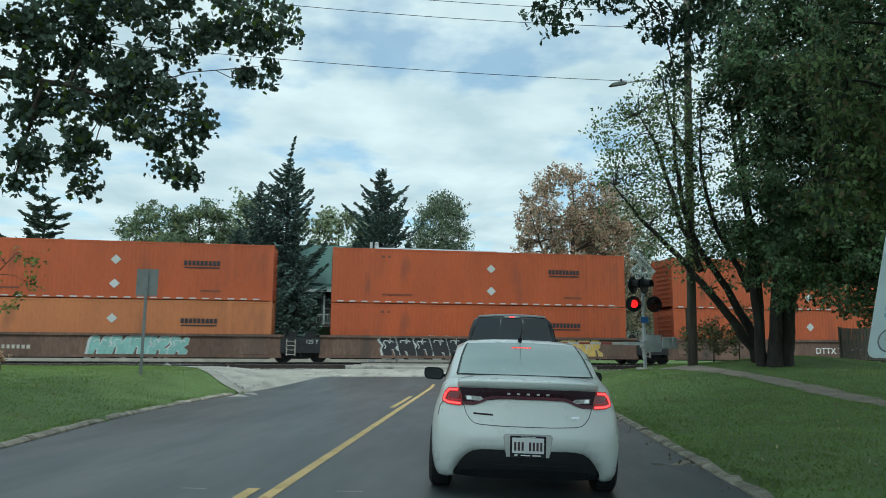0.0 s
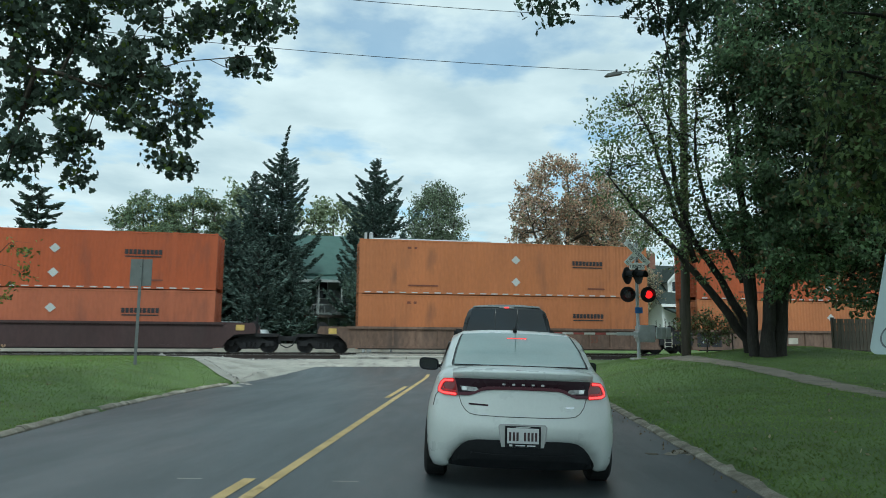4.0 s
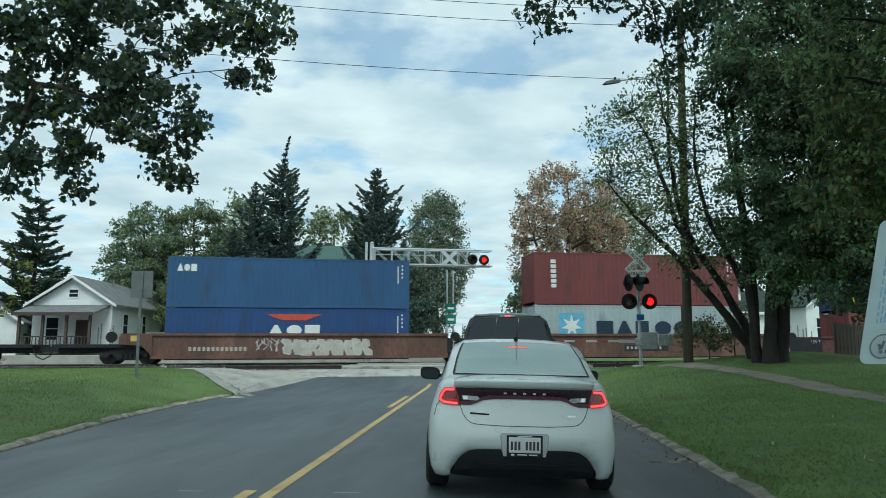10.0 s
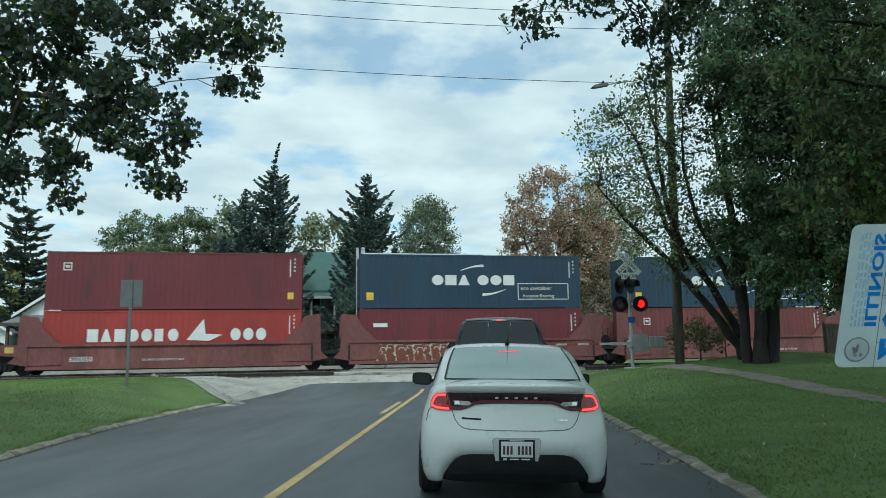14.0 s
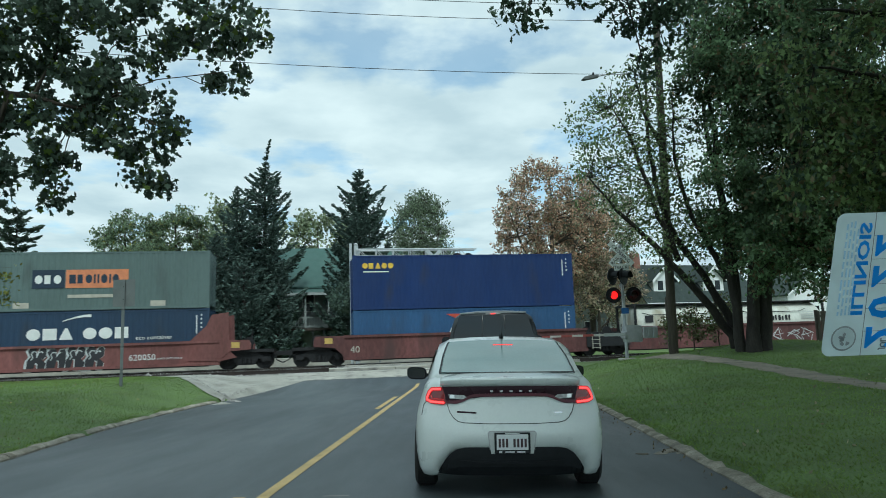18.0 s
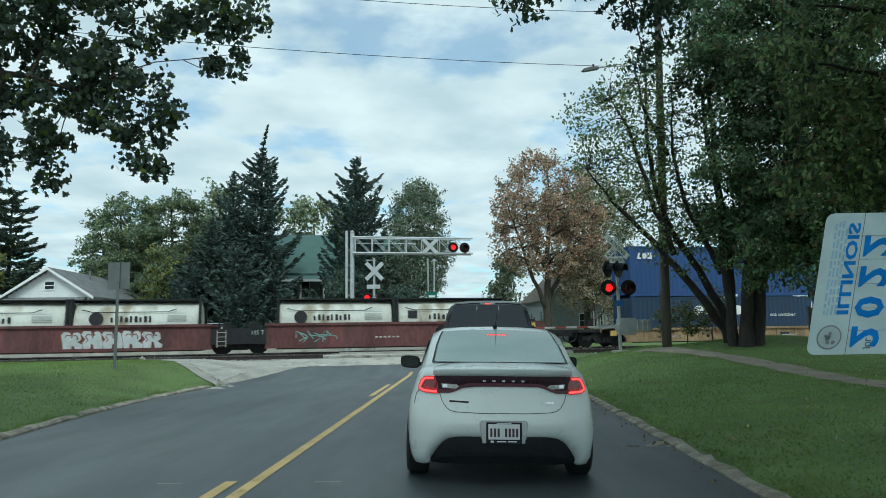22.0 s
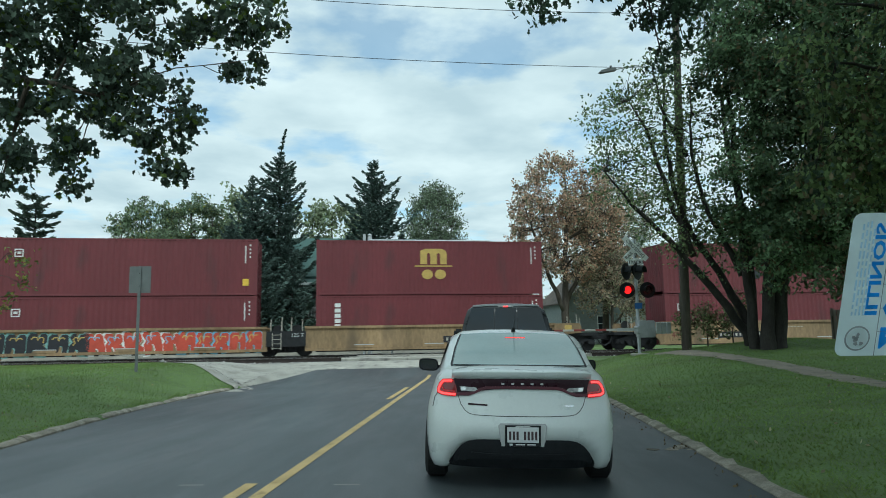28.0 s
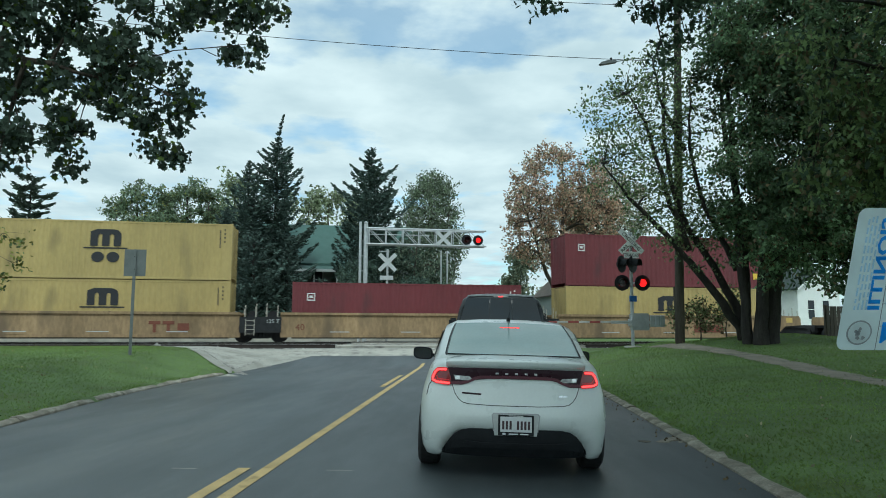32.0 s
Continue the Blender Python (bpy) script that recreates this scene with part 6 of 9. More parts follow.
def pickup():
    c = tagged(empty("pickup_truck"), "dark graphite pickup truck waiting ahead of the sedan", "pickup truck")
    levels = [(0.50, 0.92, 0.06), (0.58, 0.98, 0.02), (0.8, 1.01, 0.0), (1.1, 1.01, 0.0), (1.42, 0.99, 0.0), (1.52, 0.975, 0.02), (1.55, 0.95, 0.05)]
    part("body", car_body(levels, 5.8, [(0.4, 5.75), (0.8, 5.8), (1.1, 5.7), (1.42, 5.5)], ((1.25, 0.4), (4.75, 0.4)), 0.5, n=8, depth=0.12), m_pickup, c, smooth=True)
    part("cabin", greenhouse([(1.88, 1.5, 0.97, 1.60, 0.95), (1.90, 1.5, 0.96, 1.95, 0.88), (1.95, 1.5, 0.96, 2.17, 0.80), (2.15, 1.5, 0.96, 2.225, 0.78), (3.2, 1.5, 0.96, 2.225, 0.77), (3.6, 1.48, 0.95, 2.04, 0.77), (4.4, 1.48, 0.9, 1.54, 0.8)]), m_pickup, c, smooth=True)
    for x0, x1, nm in ((-0.885, -0.255, "side"), (-0.235, 0.235, "slider"), (0.255, 0.885, "side")):
        bm = bmesh.new()
        v = []
        for x, z in ((x0, 1.62), (x1, 1.62), (x1, 2.13), (x0, 2.13)):
            k = (z - 1.56) / 0.52
            xx = x * (1 - 0.14 * k * abs(x) / 0.80)
            v.append(bm.verts.new((xx, 1.865 + 0.05 * k, z)))
        bm.faces.new(v)
        g = bmesh.ops.extrude_face_region(bm, geom=bm.faces[:])
        for q in g["geom"]:
            if isinstance(q, bmesh.types.BMVert):
                q.co.y -= 0.006
        part("rear_window", bm, m_darkglass, c)
    part("roof_trim", soft_box(-0.72, 0.72, 1.945, 2.0, 2.165, 2.195, 0.012, 2), m_alloy, c)
    lamp = part("cargo_lamp", soft_box(-0.16, 0.16, 1.915, 1.96, 2.14, 2.185, 0.008, 1), m_clearlens, c)
    part("lit_brake_lamp", soft_box(-0.05, 0.05, 1.905, 1.95, 2.148, 2.176, 0.006, 1), m_glow, lamp)
    for s in (-1, 1):
        part("door_mirror", soft_box(0.98 if s > 0 else -1.20, 1.20 if s > 0 else -0.98, 3.75, 3.9, 1.45, 1.72, 0.04, 2), m_trim, c, smooth=True)
        part("mirror_arm", boxes((0.9 if s > 0 else -1.0, 1.0 if s > 0 else -0.9, 3.8, 3.86, 1.5, 1.56)), m_trim, c)
        part("tail_lamp", soft_box(0.82 if s > 0 else -0.97, 0.97 if s > 0 else -0.82, -0.015, 0.05, 0.95, 1.3, 0.015, 1), m_lampred, c)
    part("bumper", soft_box(-0.97, 0.97, -0.16, 0.02, 0.48, 0.68, 0.03, 2), m_alloy, c)
    for x in (-0.84, 0.84):
        for y in (1.25, 4.75):
            wheel(c, x, y, 0.42, 0.28)
    return c


def park(ob, s, q, turn, lean=0.0, lift=0.0):
    x, y = road_xy(s, q)
    ob.matrix_basis = pose(x, y, road_z(x, y) + lift, 0, lean, 0) @ pose(0, 0, 0, 0, 0, -turn)
    return ob


the_sedan = park(sedan(), 6.92, 0.345, 12.2, 1.4, 0.09)
the_pickup = park(pickup(), 13.1, 0.44, 13.4, 0.6)


# ---- trees ----
m_bark = mat("grey_brown_bark", (0.075, 0.062, 0.05), 0.95, vary=0.35, scale=5, fine=40, bump=0.9, bump_scale=30, stretch=(1, 1, 0.25))
# bark colour taken darker to stand in for shade under low foliage
m_darkbark = mat("shade_darkened_bark", (0.032, 0.028, 0.024), 0.9, vary=0.35, scale=5, fine=40, bump=0.9, bump_scale=30, stretch=(1, 1, 0.25))


def leaf_mat(name, c, trans=0.25, island=0.42, vary=0.25, scale=0.6):
    m = mat(name, c, 0.75, vary=vary, scale=scale, fine=3, island=island, trans=trans)
    m.node_tree.nodes["Principled BSDF"].inputs["Specular IOR Level"].default_value = 0.25
    return m


# maple green lightened and greyed to stand in for the windscreen's veil
m_maple = leaf_mat("maple_leaf", (0.088, 0.122, 0.092), 0.45)
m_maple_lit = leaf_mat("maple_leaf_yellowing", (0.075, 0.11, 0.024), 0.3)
m_oak = leaf_mat("oak_leaf", (0.072, 0.108, 0.07), 0.42)
m_shade = leaf_mat("shade_tree_leaf", (0.125, 0.19, 0.10), 0.45, 0.35, 0.75, 0.4)
m_hanging = leaf_mat("hanging_oak_leaf", (0.165, 0.225, 0.095), 0.5, 0.4)
m_shade_rust = leaf_mat("shade_tree_leaf_browning", (0.15, 0.125, 0.07), 0.25)
m_lightleaf = leaf_mat("pale_green_leaf", (0.17, 0.22, 0.10), 0.4)
# autumn and far leaves: base colours lightened to stand in for distance haze
m_autumn = leaf_mat("autumn_leaf", (0.47, 0.31, 0.215), 0.5)
m_autumn_dull = leaf_mat("dull_brown_leaf", (0.40, 0.33, 0.25), 0.5)
m_autumn2 = leaf_mat("olive_leaf", (0.30, 0.31, 0.20), 0.45)
m_mid = leaf_mat("haze_paled_green_leaf", (0.19, 0.225, 0.16), 0.5)
m_left = leaf_mat("haze_paled_wood_leaf", (0.22, 0.285, 0.175), 0.55)
m_pale = leaf_mat("haze_paled_far_leaf", (0.24, 0.28, 0.17), 0.3)
m_needle = mat("spruce_needles", (0.084, 0.124, 0.104), 0.9, vary=0.25, scale=0.6, fine=3, island=0.3, trans=0.12)
m_pine = mat("pine_needles", (0.07, 0.10, 0.072), 0.9, vary=0.25, scale=0.6, fine=3, island=0.3, trans=0.12)
m_shrub = leaf_mat("dark_shrub_leaf", (0.085, 0.125, 0.092), 0.3, 0.25)
m_goldleaf = leaf_mat("yellow_green_leaf", (0.26, 0.26, 0.07), 0.35)

MAPLE_LEAF = np.array([(0, -0.5), (0.14, -0.32), (0.46, -0.36), (0.36, -0.08), (0.5, 0.16), (0.2, 0.18), (0, 0.52), (-0.2, 0.18), (-0.5, 0.16), (-0.36, -0.08), (-0.46, -0.36), (-0.14, -0.32)])
OAK_LEAF = np.array([(0, -0.6), (0.14, -0.3), (0.32, -0.16), (0.16, 0.0), (0.36, 0.2), (0.14, 0.3), (0, 0.6), (-0.14, 0.3), (-0.36, 0.2), (-0.16, 0.0), (-0.32, -0.16), (-0.14, -0.3)])
OVAL_LEAF = np.array([(0, -0.5), (0.28, -0.12), (0.2, 0.26), (0, 0.5), (-0.2, 0.26), (-0.28, -0.12)])
TUFT = np.array([(0, -0.5), (0.3, -0.1), (0.46, 0.3), (0.05, 0.22), (-0.15, 0.5), (-0.4, 0.1)])
LEAFLET = np.array([(0, -0.55), (0.34, 0.02), (0, 0.5), (-0.3, 0.1)])
NEEDLES = np.array([(0, -0.5), (0.16, 0.05), (0.05, 0.5), (-0.16, 0.05)])


def leaf_cloud(name, centres, size, shape, rg, droop=0.4, vary=0.35, axes=None, follow=0.0):
    """Leaves at the given places; with axes, each leans towards its twig's direction."""
    n = len(centres)
    a = rg.normal(size=(n, 3))
    a[:, 2] -= droop
    if axes is not None:
        a += axes * follow
    a /= np.linalg.norm(a, axis=1)[:, None]
    b = rg.normal(size=(n, 3))
    b -= a * (a * b).sum(1)[:, None]
    b /= np.linalg.norm(b, axis=1)[:, None]
    s = size * rg.uniform(1 - vary, 1 + vary, n)
    v = centres[:, None] + s[:, None, None] * (shape[None, :, 1, None] * a[:, None] + shape[None, :, 0, None] * b[:, None])
    return mesh_arrays(name, v.reshape(-1, 3), len(shape))


def spread_points(blobs, clusters, leaves, sigma, rg, flat=1.0, spray=0.0, rise=0.4):
    """Leaf places, gathered in sprays through soft lumps; their directions; and the sprays' feet by lump."""
    out, way, mids = [], [], []
    area = np.array([b[3] * b[4] for b in blobs])
    share = np.maximum(3, np.round(clusters * area / area.sum())).astype(int)
    for (x, y, z, rx, rz), k in zip(blobs, share):
        d = rg.normal(size=(k, 3))
        d /= np.linalg.norm(d, axis=1)[:, None]
        c = np.array((x, y, z)) + d * (rg.uniform(0, 1, k) ** 0.45)[:, None] * np.array((rx, rx * flat, rz))
        mids.append(c)
        n = rg.poisson(leaves, k) + 2
        for m, o, q in zip(c, d, n):
            o = o + np.array((0, 0, rise)) + rg.normal(size=3) * 0.25
            o /= np.linalg.norm(o)
            u = rg.uniform(-0.3, 1.0, q)
            thin = (1.0 - 0.45 * np.clip(u, 0, 1) * min(1.0, spray))[:, None]
            out.append(m + o * (u * spray * sigma * rg.uniform(0.7, 1.5))[:, None] + np.clip(rg.normal(size=(q, 3)), -1.45, 1.45) * thin * sigma * rg.uniform(0.6, 1.3) * np.array((1, 1, 0.75)))
            way.append(np.repeat(o[None], q, 0))
    return np.concatenate(out), np.concatenate(way), mids


def lumps_on(centre, rx, rz, count, r, h, seed, depth=None, low=-0.5, inner=0.25, rough=0.17):
    """Foliage lumps spread over a dome and a few inside it."""
    rg = np.random.default_rng(seed)
    out = []
    for k in range(count):
        up = low + (1 - low) * (k + 0.5) / count
        a = k * 2.39996 + rg.uniform(-0.4, 0.4)
        w = math.sqrt(max(0.0, 1 - up * up))
        f = rg.uniform(0.92 - rough, 0.92 + rough) if rg.uniform() > inner else rg.uniform(0.25, 0.8)
        g = rg.uniform(0.7, 1.25)
        out.append((centre[0] + rx * w * f * math.cos(a), centre[1] + (depth or rx) * w * f * math.sin(a), centre[2] + rz * up * f, r * g, h * g))
    return out


def tree(name, label, stems, blobs, clusters, leaves, sigma, size, shape, mats, seed, bark=None, flat=1.0, twig=0.012, limb=0.05, droop=0.4, category="tree", spray=0.0, rise=0.4, follow=0.0, lift=0.12):
    """stems: list of (points, radii). mats: list of (material, share)."""
    rg = np.random.default_rng(seed)
    t = tagged(empty(name), label, category)
    pts, way, mids = spread_points(blobs, clusters, leaves, sigma, rg, flat, spray, rise)
    bm = bmesh.new()
    nodes = []
    for p, r in stems:
        fine, rad = [], []
        for (a, ra), (b, rb) in zip(zip(p, r), list(zip(p, r))[1:]):
            a, b = Vector(a), Vector(b)
            for k in range(4):
                w = k / 4
                j = Vector(rg.normal(size=3) * 0.012 * (b - a).length)
                fine.append(a.lerp(b, w) + (j if k else Vector()))
                rad.append(ra + (rb - ra) * w)
        fine.append(Vector(p[-1]))
        rad.append(r[-1])
        tube(bm, fine, rad, 10)
        nodes += [(q, rr) for q, rr in list(zip(fine, rad))[2:]]
    for (x, y, z, rx, rz), cl in zip(blobs, mids):
        c = Vector((x, y, z))
        near, nr = min(nodes, key=lambda q: (q[0] - c).length + 0.6 * max(0, q[0].z - c.z))
        r0 = min(nr * 0.7, limb)
        mid = near.lerp(c, 0.55) + Vector((0, 0, lift * (c - near).length)) + Vector(rg.normal(size=3)) * 0.04 * (c - near).length
        tube(bm, [near, near.lerp(mid, 0.5) + Vector((0, 0, 0.03)), mid, mid.lerp(c, 0.6), c], [r0, r0 * 0.8, r0 * 0.6, r0 * 0.45, r0 * 0.3], 6, cap=False)
        for m in cl[::2]:
            m = Vector(m)
            start = mid.lerp(c, float(rg.uniform(0.2, 1)))
            if (c - near).length < 0.8 * rx:
                start = min(nodes, key=lambda q: (q[0] - m).length)[0]
            bend = start.lerp(m, 0.5) + Vector(rg.normal(size=3)) * 0.08 * (m - start).length
            tube(bm, [start, bend, m], [min(twig * 1.6, r0 * 0.5), twig, twig * 0.4], 4, cap=False)
    part("trunk", bm, bark or m_bark, t, smooth=True)
    pick = rg.uniform(size=len(pts))
    lo = 0.0
    for material, share in mats:
        sel = (pick >= lo) & (pick < lo + share)
        lo += share
        part_mesh("crown", leaf_cloud("crown", pts[sel], size, shape, rg, droop, axes=way[sel], follow=follow), material, t)
    return t


def spruce(name, label, tip, base_z, shape, seed, material, step=0.42, bend=0.0, upturn=0.30, tuft=0.40):
    """A conifer: shape gives its radius at depths below the tip; boughs sag and turn up at their ends."""
    rg = np.random.default_rng(seed)
    t = tagged(empty(name), label, "tree")
    x0, y0, z1 = tip
    depths, radii = [p[0] for p in shape], [p[1] for p in shape]

    def axis(z):
        k = max(0.0, (z - z1 + 3.0) / 3.0)
        return np.array((x0 - bend + bend * k * k, y0, z))
    bm = bmesh.new()
    zs = [base_z - 0.3 + (z1 - base_z + 0.3) * k / 12 for k in range(13)]
    tube(bm, [tuple(axis(z)) for z in zs], [0.30 - 0.285 * k / 12 for k in range(13)], 8)
    cs, dirs, sizes = [], [], []
    z = z1 - 0.05
    while z > base_z + 0.5:
        r = float(np.interp(z1 - z, depths, radii))
        turn = rg.uniform(0, 6.283)
        count = 5
        for k in range(count):
            a = turn + 6.283 * k / count + rg.uniform(-0.35, 0.35)
            rr = r * rg.uniform(0.45, 1.08) * (1.25 if rg.uniform() < 0.14 else 1.0)
            d = np.array((math.cos(a), math.sin(a), 0))
            side = np.array((-d[1], d[0], 0))
            foot = axis(z + rg.uniform(-0.15, 0.15))
            rise = upturn * rg.uniform(0.5, 1.4)

            def bough(u):
                return foot + d * (rr * u) + np.array((0, 0, rr * (-0.30 * u + (0.30 + rise) * u ** 2.4)))
            tube(bm, [tuple(bough(u)) for u in (0, 0.35, 0.7, 1.0)], [0.04, 0.03, 0.02, 0.006], 4, cap=False)
            n = int(14 + 44 * rr + 10 * rr * rr)
            u = rg.uniform(0.08, 1.0, n) ** 0.8
            q = np.stack([bough(w) for w in u])
            w = np.minimum(0.22 * rr * (1.08 - u), 0.6) + 0.04
            q += side[None] * (rg.normal(size=n) * w)[:, None]
            q[:, 2] += -np.abs(rg.normal(size=n)) * (0.04 + 0.13 * np.minimum(rr, 2.0) * (1.05 - u))
            cs.append(q)
            sizes.append(tuft * rg.uniform(0.6, 1.2, n) * min(1.0, 0.45 + 0.4 * rr))
            dirs.append(np.repeat((d + np.array((0, 0, 0.25)))[None], n, 0) + side[None] * (rg.normal(size=n) * 0.5)[:, None])
        z -= step * (0.45 + 0.55 * min(1.0, r / 1.2)) * rg.uniform(0.8, 1.2)
    part("trunk", bm, m_darkbark, t)
    c, dd, sz = np.concatenate(cs), np.concatenate(dirs), np.concatenate(sizes)
    n = len(c)
    a = dd + rg.normal(size=(n, 3)) * 0.35
    a /= np.linalg.norm(a, axis=1)[:, None]
    b = rg.normal(size=(n, 3))
    b -= a * (a * b).sum(1)[:, None]
    b /= np.linalg.norm(b, axis=1)[:, None]
    v = c[:, None] + sz[:, None, None] * (NEEDLES[None, :, 1, None] * a[:, None] + NEEDLES[None, :, 0, None] * b[:, None])
    part_mesh("crown", mesh_arrays("crown", v.reshape(-1, 3), 4), material, t)
    return t


MAPLE = [(-4.62, 11.00, 6.17, 0.82, 0.69), (-3.58, 11.00, 6.35, 0.79, 0.66), (-2.59, 11.00, 6.53, 0.72, 0.63), (-4.39, 11.00, 5.24, 0.68, 0.56), (-3.43, 11.00, 5.35, 0.70, 0.61), (-2.62, 11.00, 5.50, 0.64, 0.55), (-2.17, 11.00, 4.93, 0.35, 0.32), (-1.64, 11.00, 6.56, 0.53, 0.50), (-1.04, 11.00, 6.56, 0.44, 0.55), (-1.26, 11.00, 5.87, 0.33, 0.33), (-4.55, 11.00, 4.35, 0.38, 0.42), (-3.69, 11.00, 4.42, 0.51, 0.41), (-3.65, 11.00, 3.96, 0.32, 0.26), (-2.39, 11.00, 4.40, 0.45, 0.35), (-2.23, 11.00, 4.11, 0.24, 0.17), (-3.03, 11.00, 4.79, 0.48, 0.36), (-4.61, 11.50, 7.87, 1.84, 0.83), (-2.24, 11.50, 8.12, 1.44, 0.77), (-4.63, 11.00, 3.88, 0.22, 0.20)]
OAK_TIP = [(4.45, 12.50, 8.16, 0.68, 0.27), (3.87, 12.50, 8.03, 0.31, 0.20), (4.25, 12.50, 7.71, 0.20, 0.22), (5.24, 12.50, 8.52, 0.69, 0.25), (6.56, 12.50, 8.02, 0.64, 0.49), (7.24, 12.50, 7.77, 0.58, 0.64), (6.82, 12.50, 7.01, 0.41, 0.34), (6.24, 12.50, 9.23, 1.40, 0.70), (7.59, 12.50, 8.48, 0.71, 0.71)]
SHADE = [(13.26, 19.00, 11.54, 1.80, 1.62), (15.65, 19.00, 11.15, 2.20, 2.01), (17.43, 19.00, 9.17, 1.65, 2.20), (13.47, 19.00, 8.93, 1.51, 1.78), (15.34, 19.00, 7.56, 1.96, 1.79), (12.73, 19.00, 6.53, 0.90, 1.04), (17.10, 19.00, 5.80, 1.43, 1.61), (14.57, 19.00, 5.35, 1.23, 1.23), (13.5, 19.6, 4.35, 1.0, 0.85), (14.6, 19.5, 4.6, 1.0, 0.85), (15.5, 19.2, 5.0, 1.0, 0.8), (17.9, 19.0, 5.0, 1.0, 1.0), (16.4, 19.0, 6.3, 1.1, 1.0), (16.02, 19.00, 3.97, 1.23, 1.05), (17.13, 19.00, 3.11, 1.06, 1.06), (12.48, 19.00, 10.16, 0.98, 1.07), (19.21, 19.00, 7.18, 1.83, 2.93), (18.86, 19.00, 11.80, 2.26, 2.26), (14.90, 19.00, 14.63, 3.72, 2.05), (19.04, 19.00, 3.86, 1.26, 1.26), (14.03, 19.00, 3.41, 0.86, 0.69), (16.47, 19.00, 2.40, 1.05, 0.61)]
LIGHT_TREE = [(10.52, 22.00, 8.81, 1.42, 1.14), (9.80, 22.00, 7.53, 0.88, 0.93), (11.42, 22.00, 10.10, 1.10, 1.16), (12.35, 22.00, 11.4, 0.7, 0.6), (11.38, 22.00, 6.99, 1.53, 1.08), (12.89, 22.00, 8.45, 1.44, 1.44), (12.91, 22.00, 5.74, 1.14, 1.14), (11.2, 22.00, 6.0, 0.9, 0.4), (9.30, 22.00, 8.67, 0.43, 0.43), (13.83, 22.00, 5.07, 0.89, 1.18), (13.0, 22.00, 4.6, 0.6, 0.4)]
PALE_TREES = [(1.47, 92.00, 18.05, 3.15, 1.95), (-10.57, 92.00, 19.69, 2.06, 2.21), (-1.10, 92.00, 17.36, 2.98, 2.24), (4.85, 92.00, 16.78, 2.26, 2.26), (1.92, 92.00, 14.43, 4.48, 2.99)]
FAR_SHRUB = [(27.18, 90.00, 10.17, 1.83, 2.28), (26.34, 90.00, 7.12, 1.89, 2.27), (32.24, 90.00, 5.66, 4.57, 1.91), (22.81, 90.00, 3.35, 4.48, 1.19)]
DARK_SHRUB = [(3.4, 52.00, 5.3, 1.5, 1.1), (6.22, 52.00, 3.77, 1.91, 1.69)]
BRUSH = [(13.27, 24.00, 1.77, 0.46, 0.46), (14.08, 24.00, 1.98, 0.59, 0.63), (14.87, 24.00, 1.77, 0.59, 0.55), (15.48, 24.00, 2.30, 0.53, 0.74)]
RUST_SHRUB = [(-8.93, 21.50, 1.11, 0.25, 0.14)]

tree("maple_tree", "maple with dark green lobed leaves overhanging the road",
     [([(-9.2, 12.2, 0.1), (-9.0, 12.1, 2.4), (-8.3, 11.9, 4.6), (-6.6, 11.5, 6.6), (-4.6, 11.2, 7.6), (-2.4, 11.1, 7.9), (-0.9, 11.0, 7.3)], [0.36, 0.3, 0.26, 0.17, 0.11, 0.06, 0.02]),
      ([(-8.3, 11.9, 4.6), (-6.4, 11.3, 5.4), (-4.7, 11.0, 5.5), (-3.3, 11.0, 5.2)], [0.15, 0.10, 0.06, 0.02]),
      ([(-9.0, 12.1, 2.4), (-9.6, 12.6, 6.0), (-9.4, 12.8, 10.0)], [0.26, 0.2, 0.06])],
     MAPLE + [(-8.6, 12.2, 9.6, 2.4, 1.8), (-6.4, 11.6, 9.4, 1.6, 1.2), (-7.0, 11.6, 6.6, 1.4, 1.2)], 600, 48, 0.145, 0.098, MAPLE_LEAF, [(m_maple, 0.88), (m_maple_lit, 0.12)], 11, twig=0.007, limb=0.035, flat=0.9, droop=0.9)
tree("oak_tree", "oak with dark drooping twigs hanging high over the verge",
     [([(13.6, 9.0, 0.5), (13.4, 9.2, 5.0), (10.6, 9.2, 8.4), (7.0, 8.8, 8.2), (4.75, 8.93, 7.2), (3.4, 9.0, 6.65)], [0.34, 0.3, 0.18, 0.10, 0.05, 0.015])],
     [(x * 0.72, y * 0.72, 1.42 + (z - 1.42) * 0.72, r * 0.72, h * 0.72) for x, y, z, r, h in OAK_TIP] + [(9.4, 9.0, 8.9, 1.4, 0.9), (7.0, 8.8, 8.6, 1.0, 0.7)], 260, 15, 0.115, 0.095, OAK_LEAF, [(m_oak, 1.0)], 12, bark=m_darkbark, twig=0.006, limb=0.03, droop=0.9)
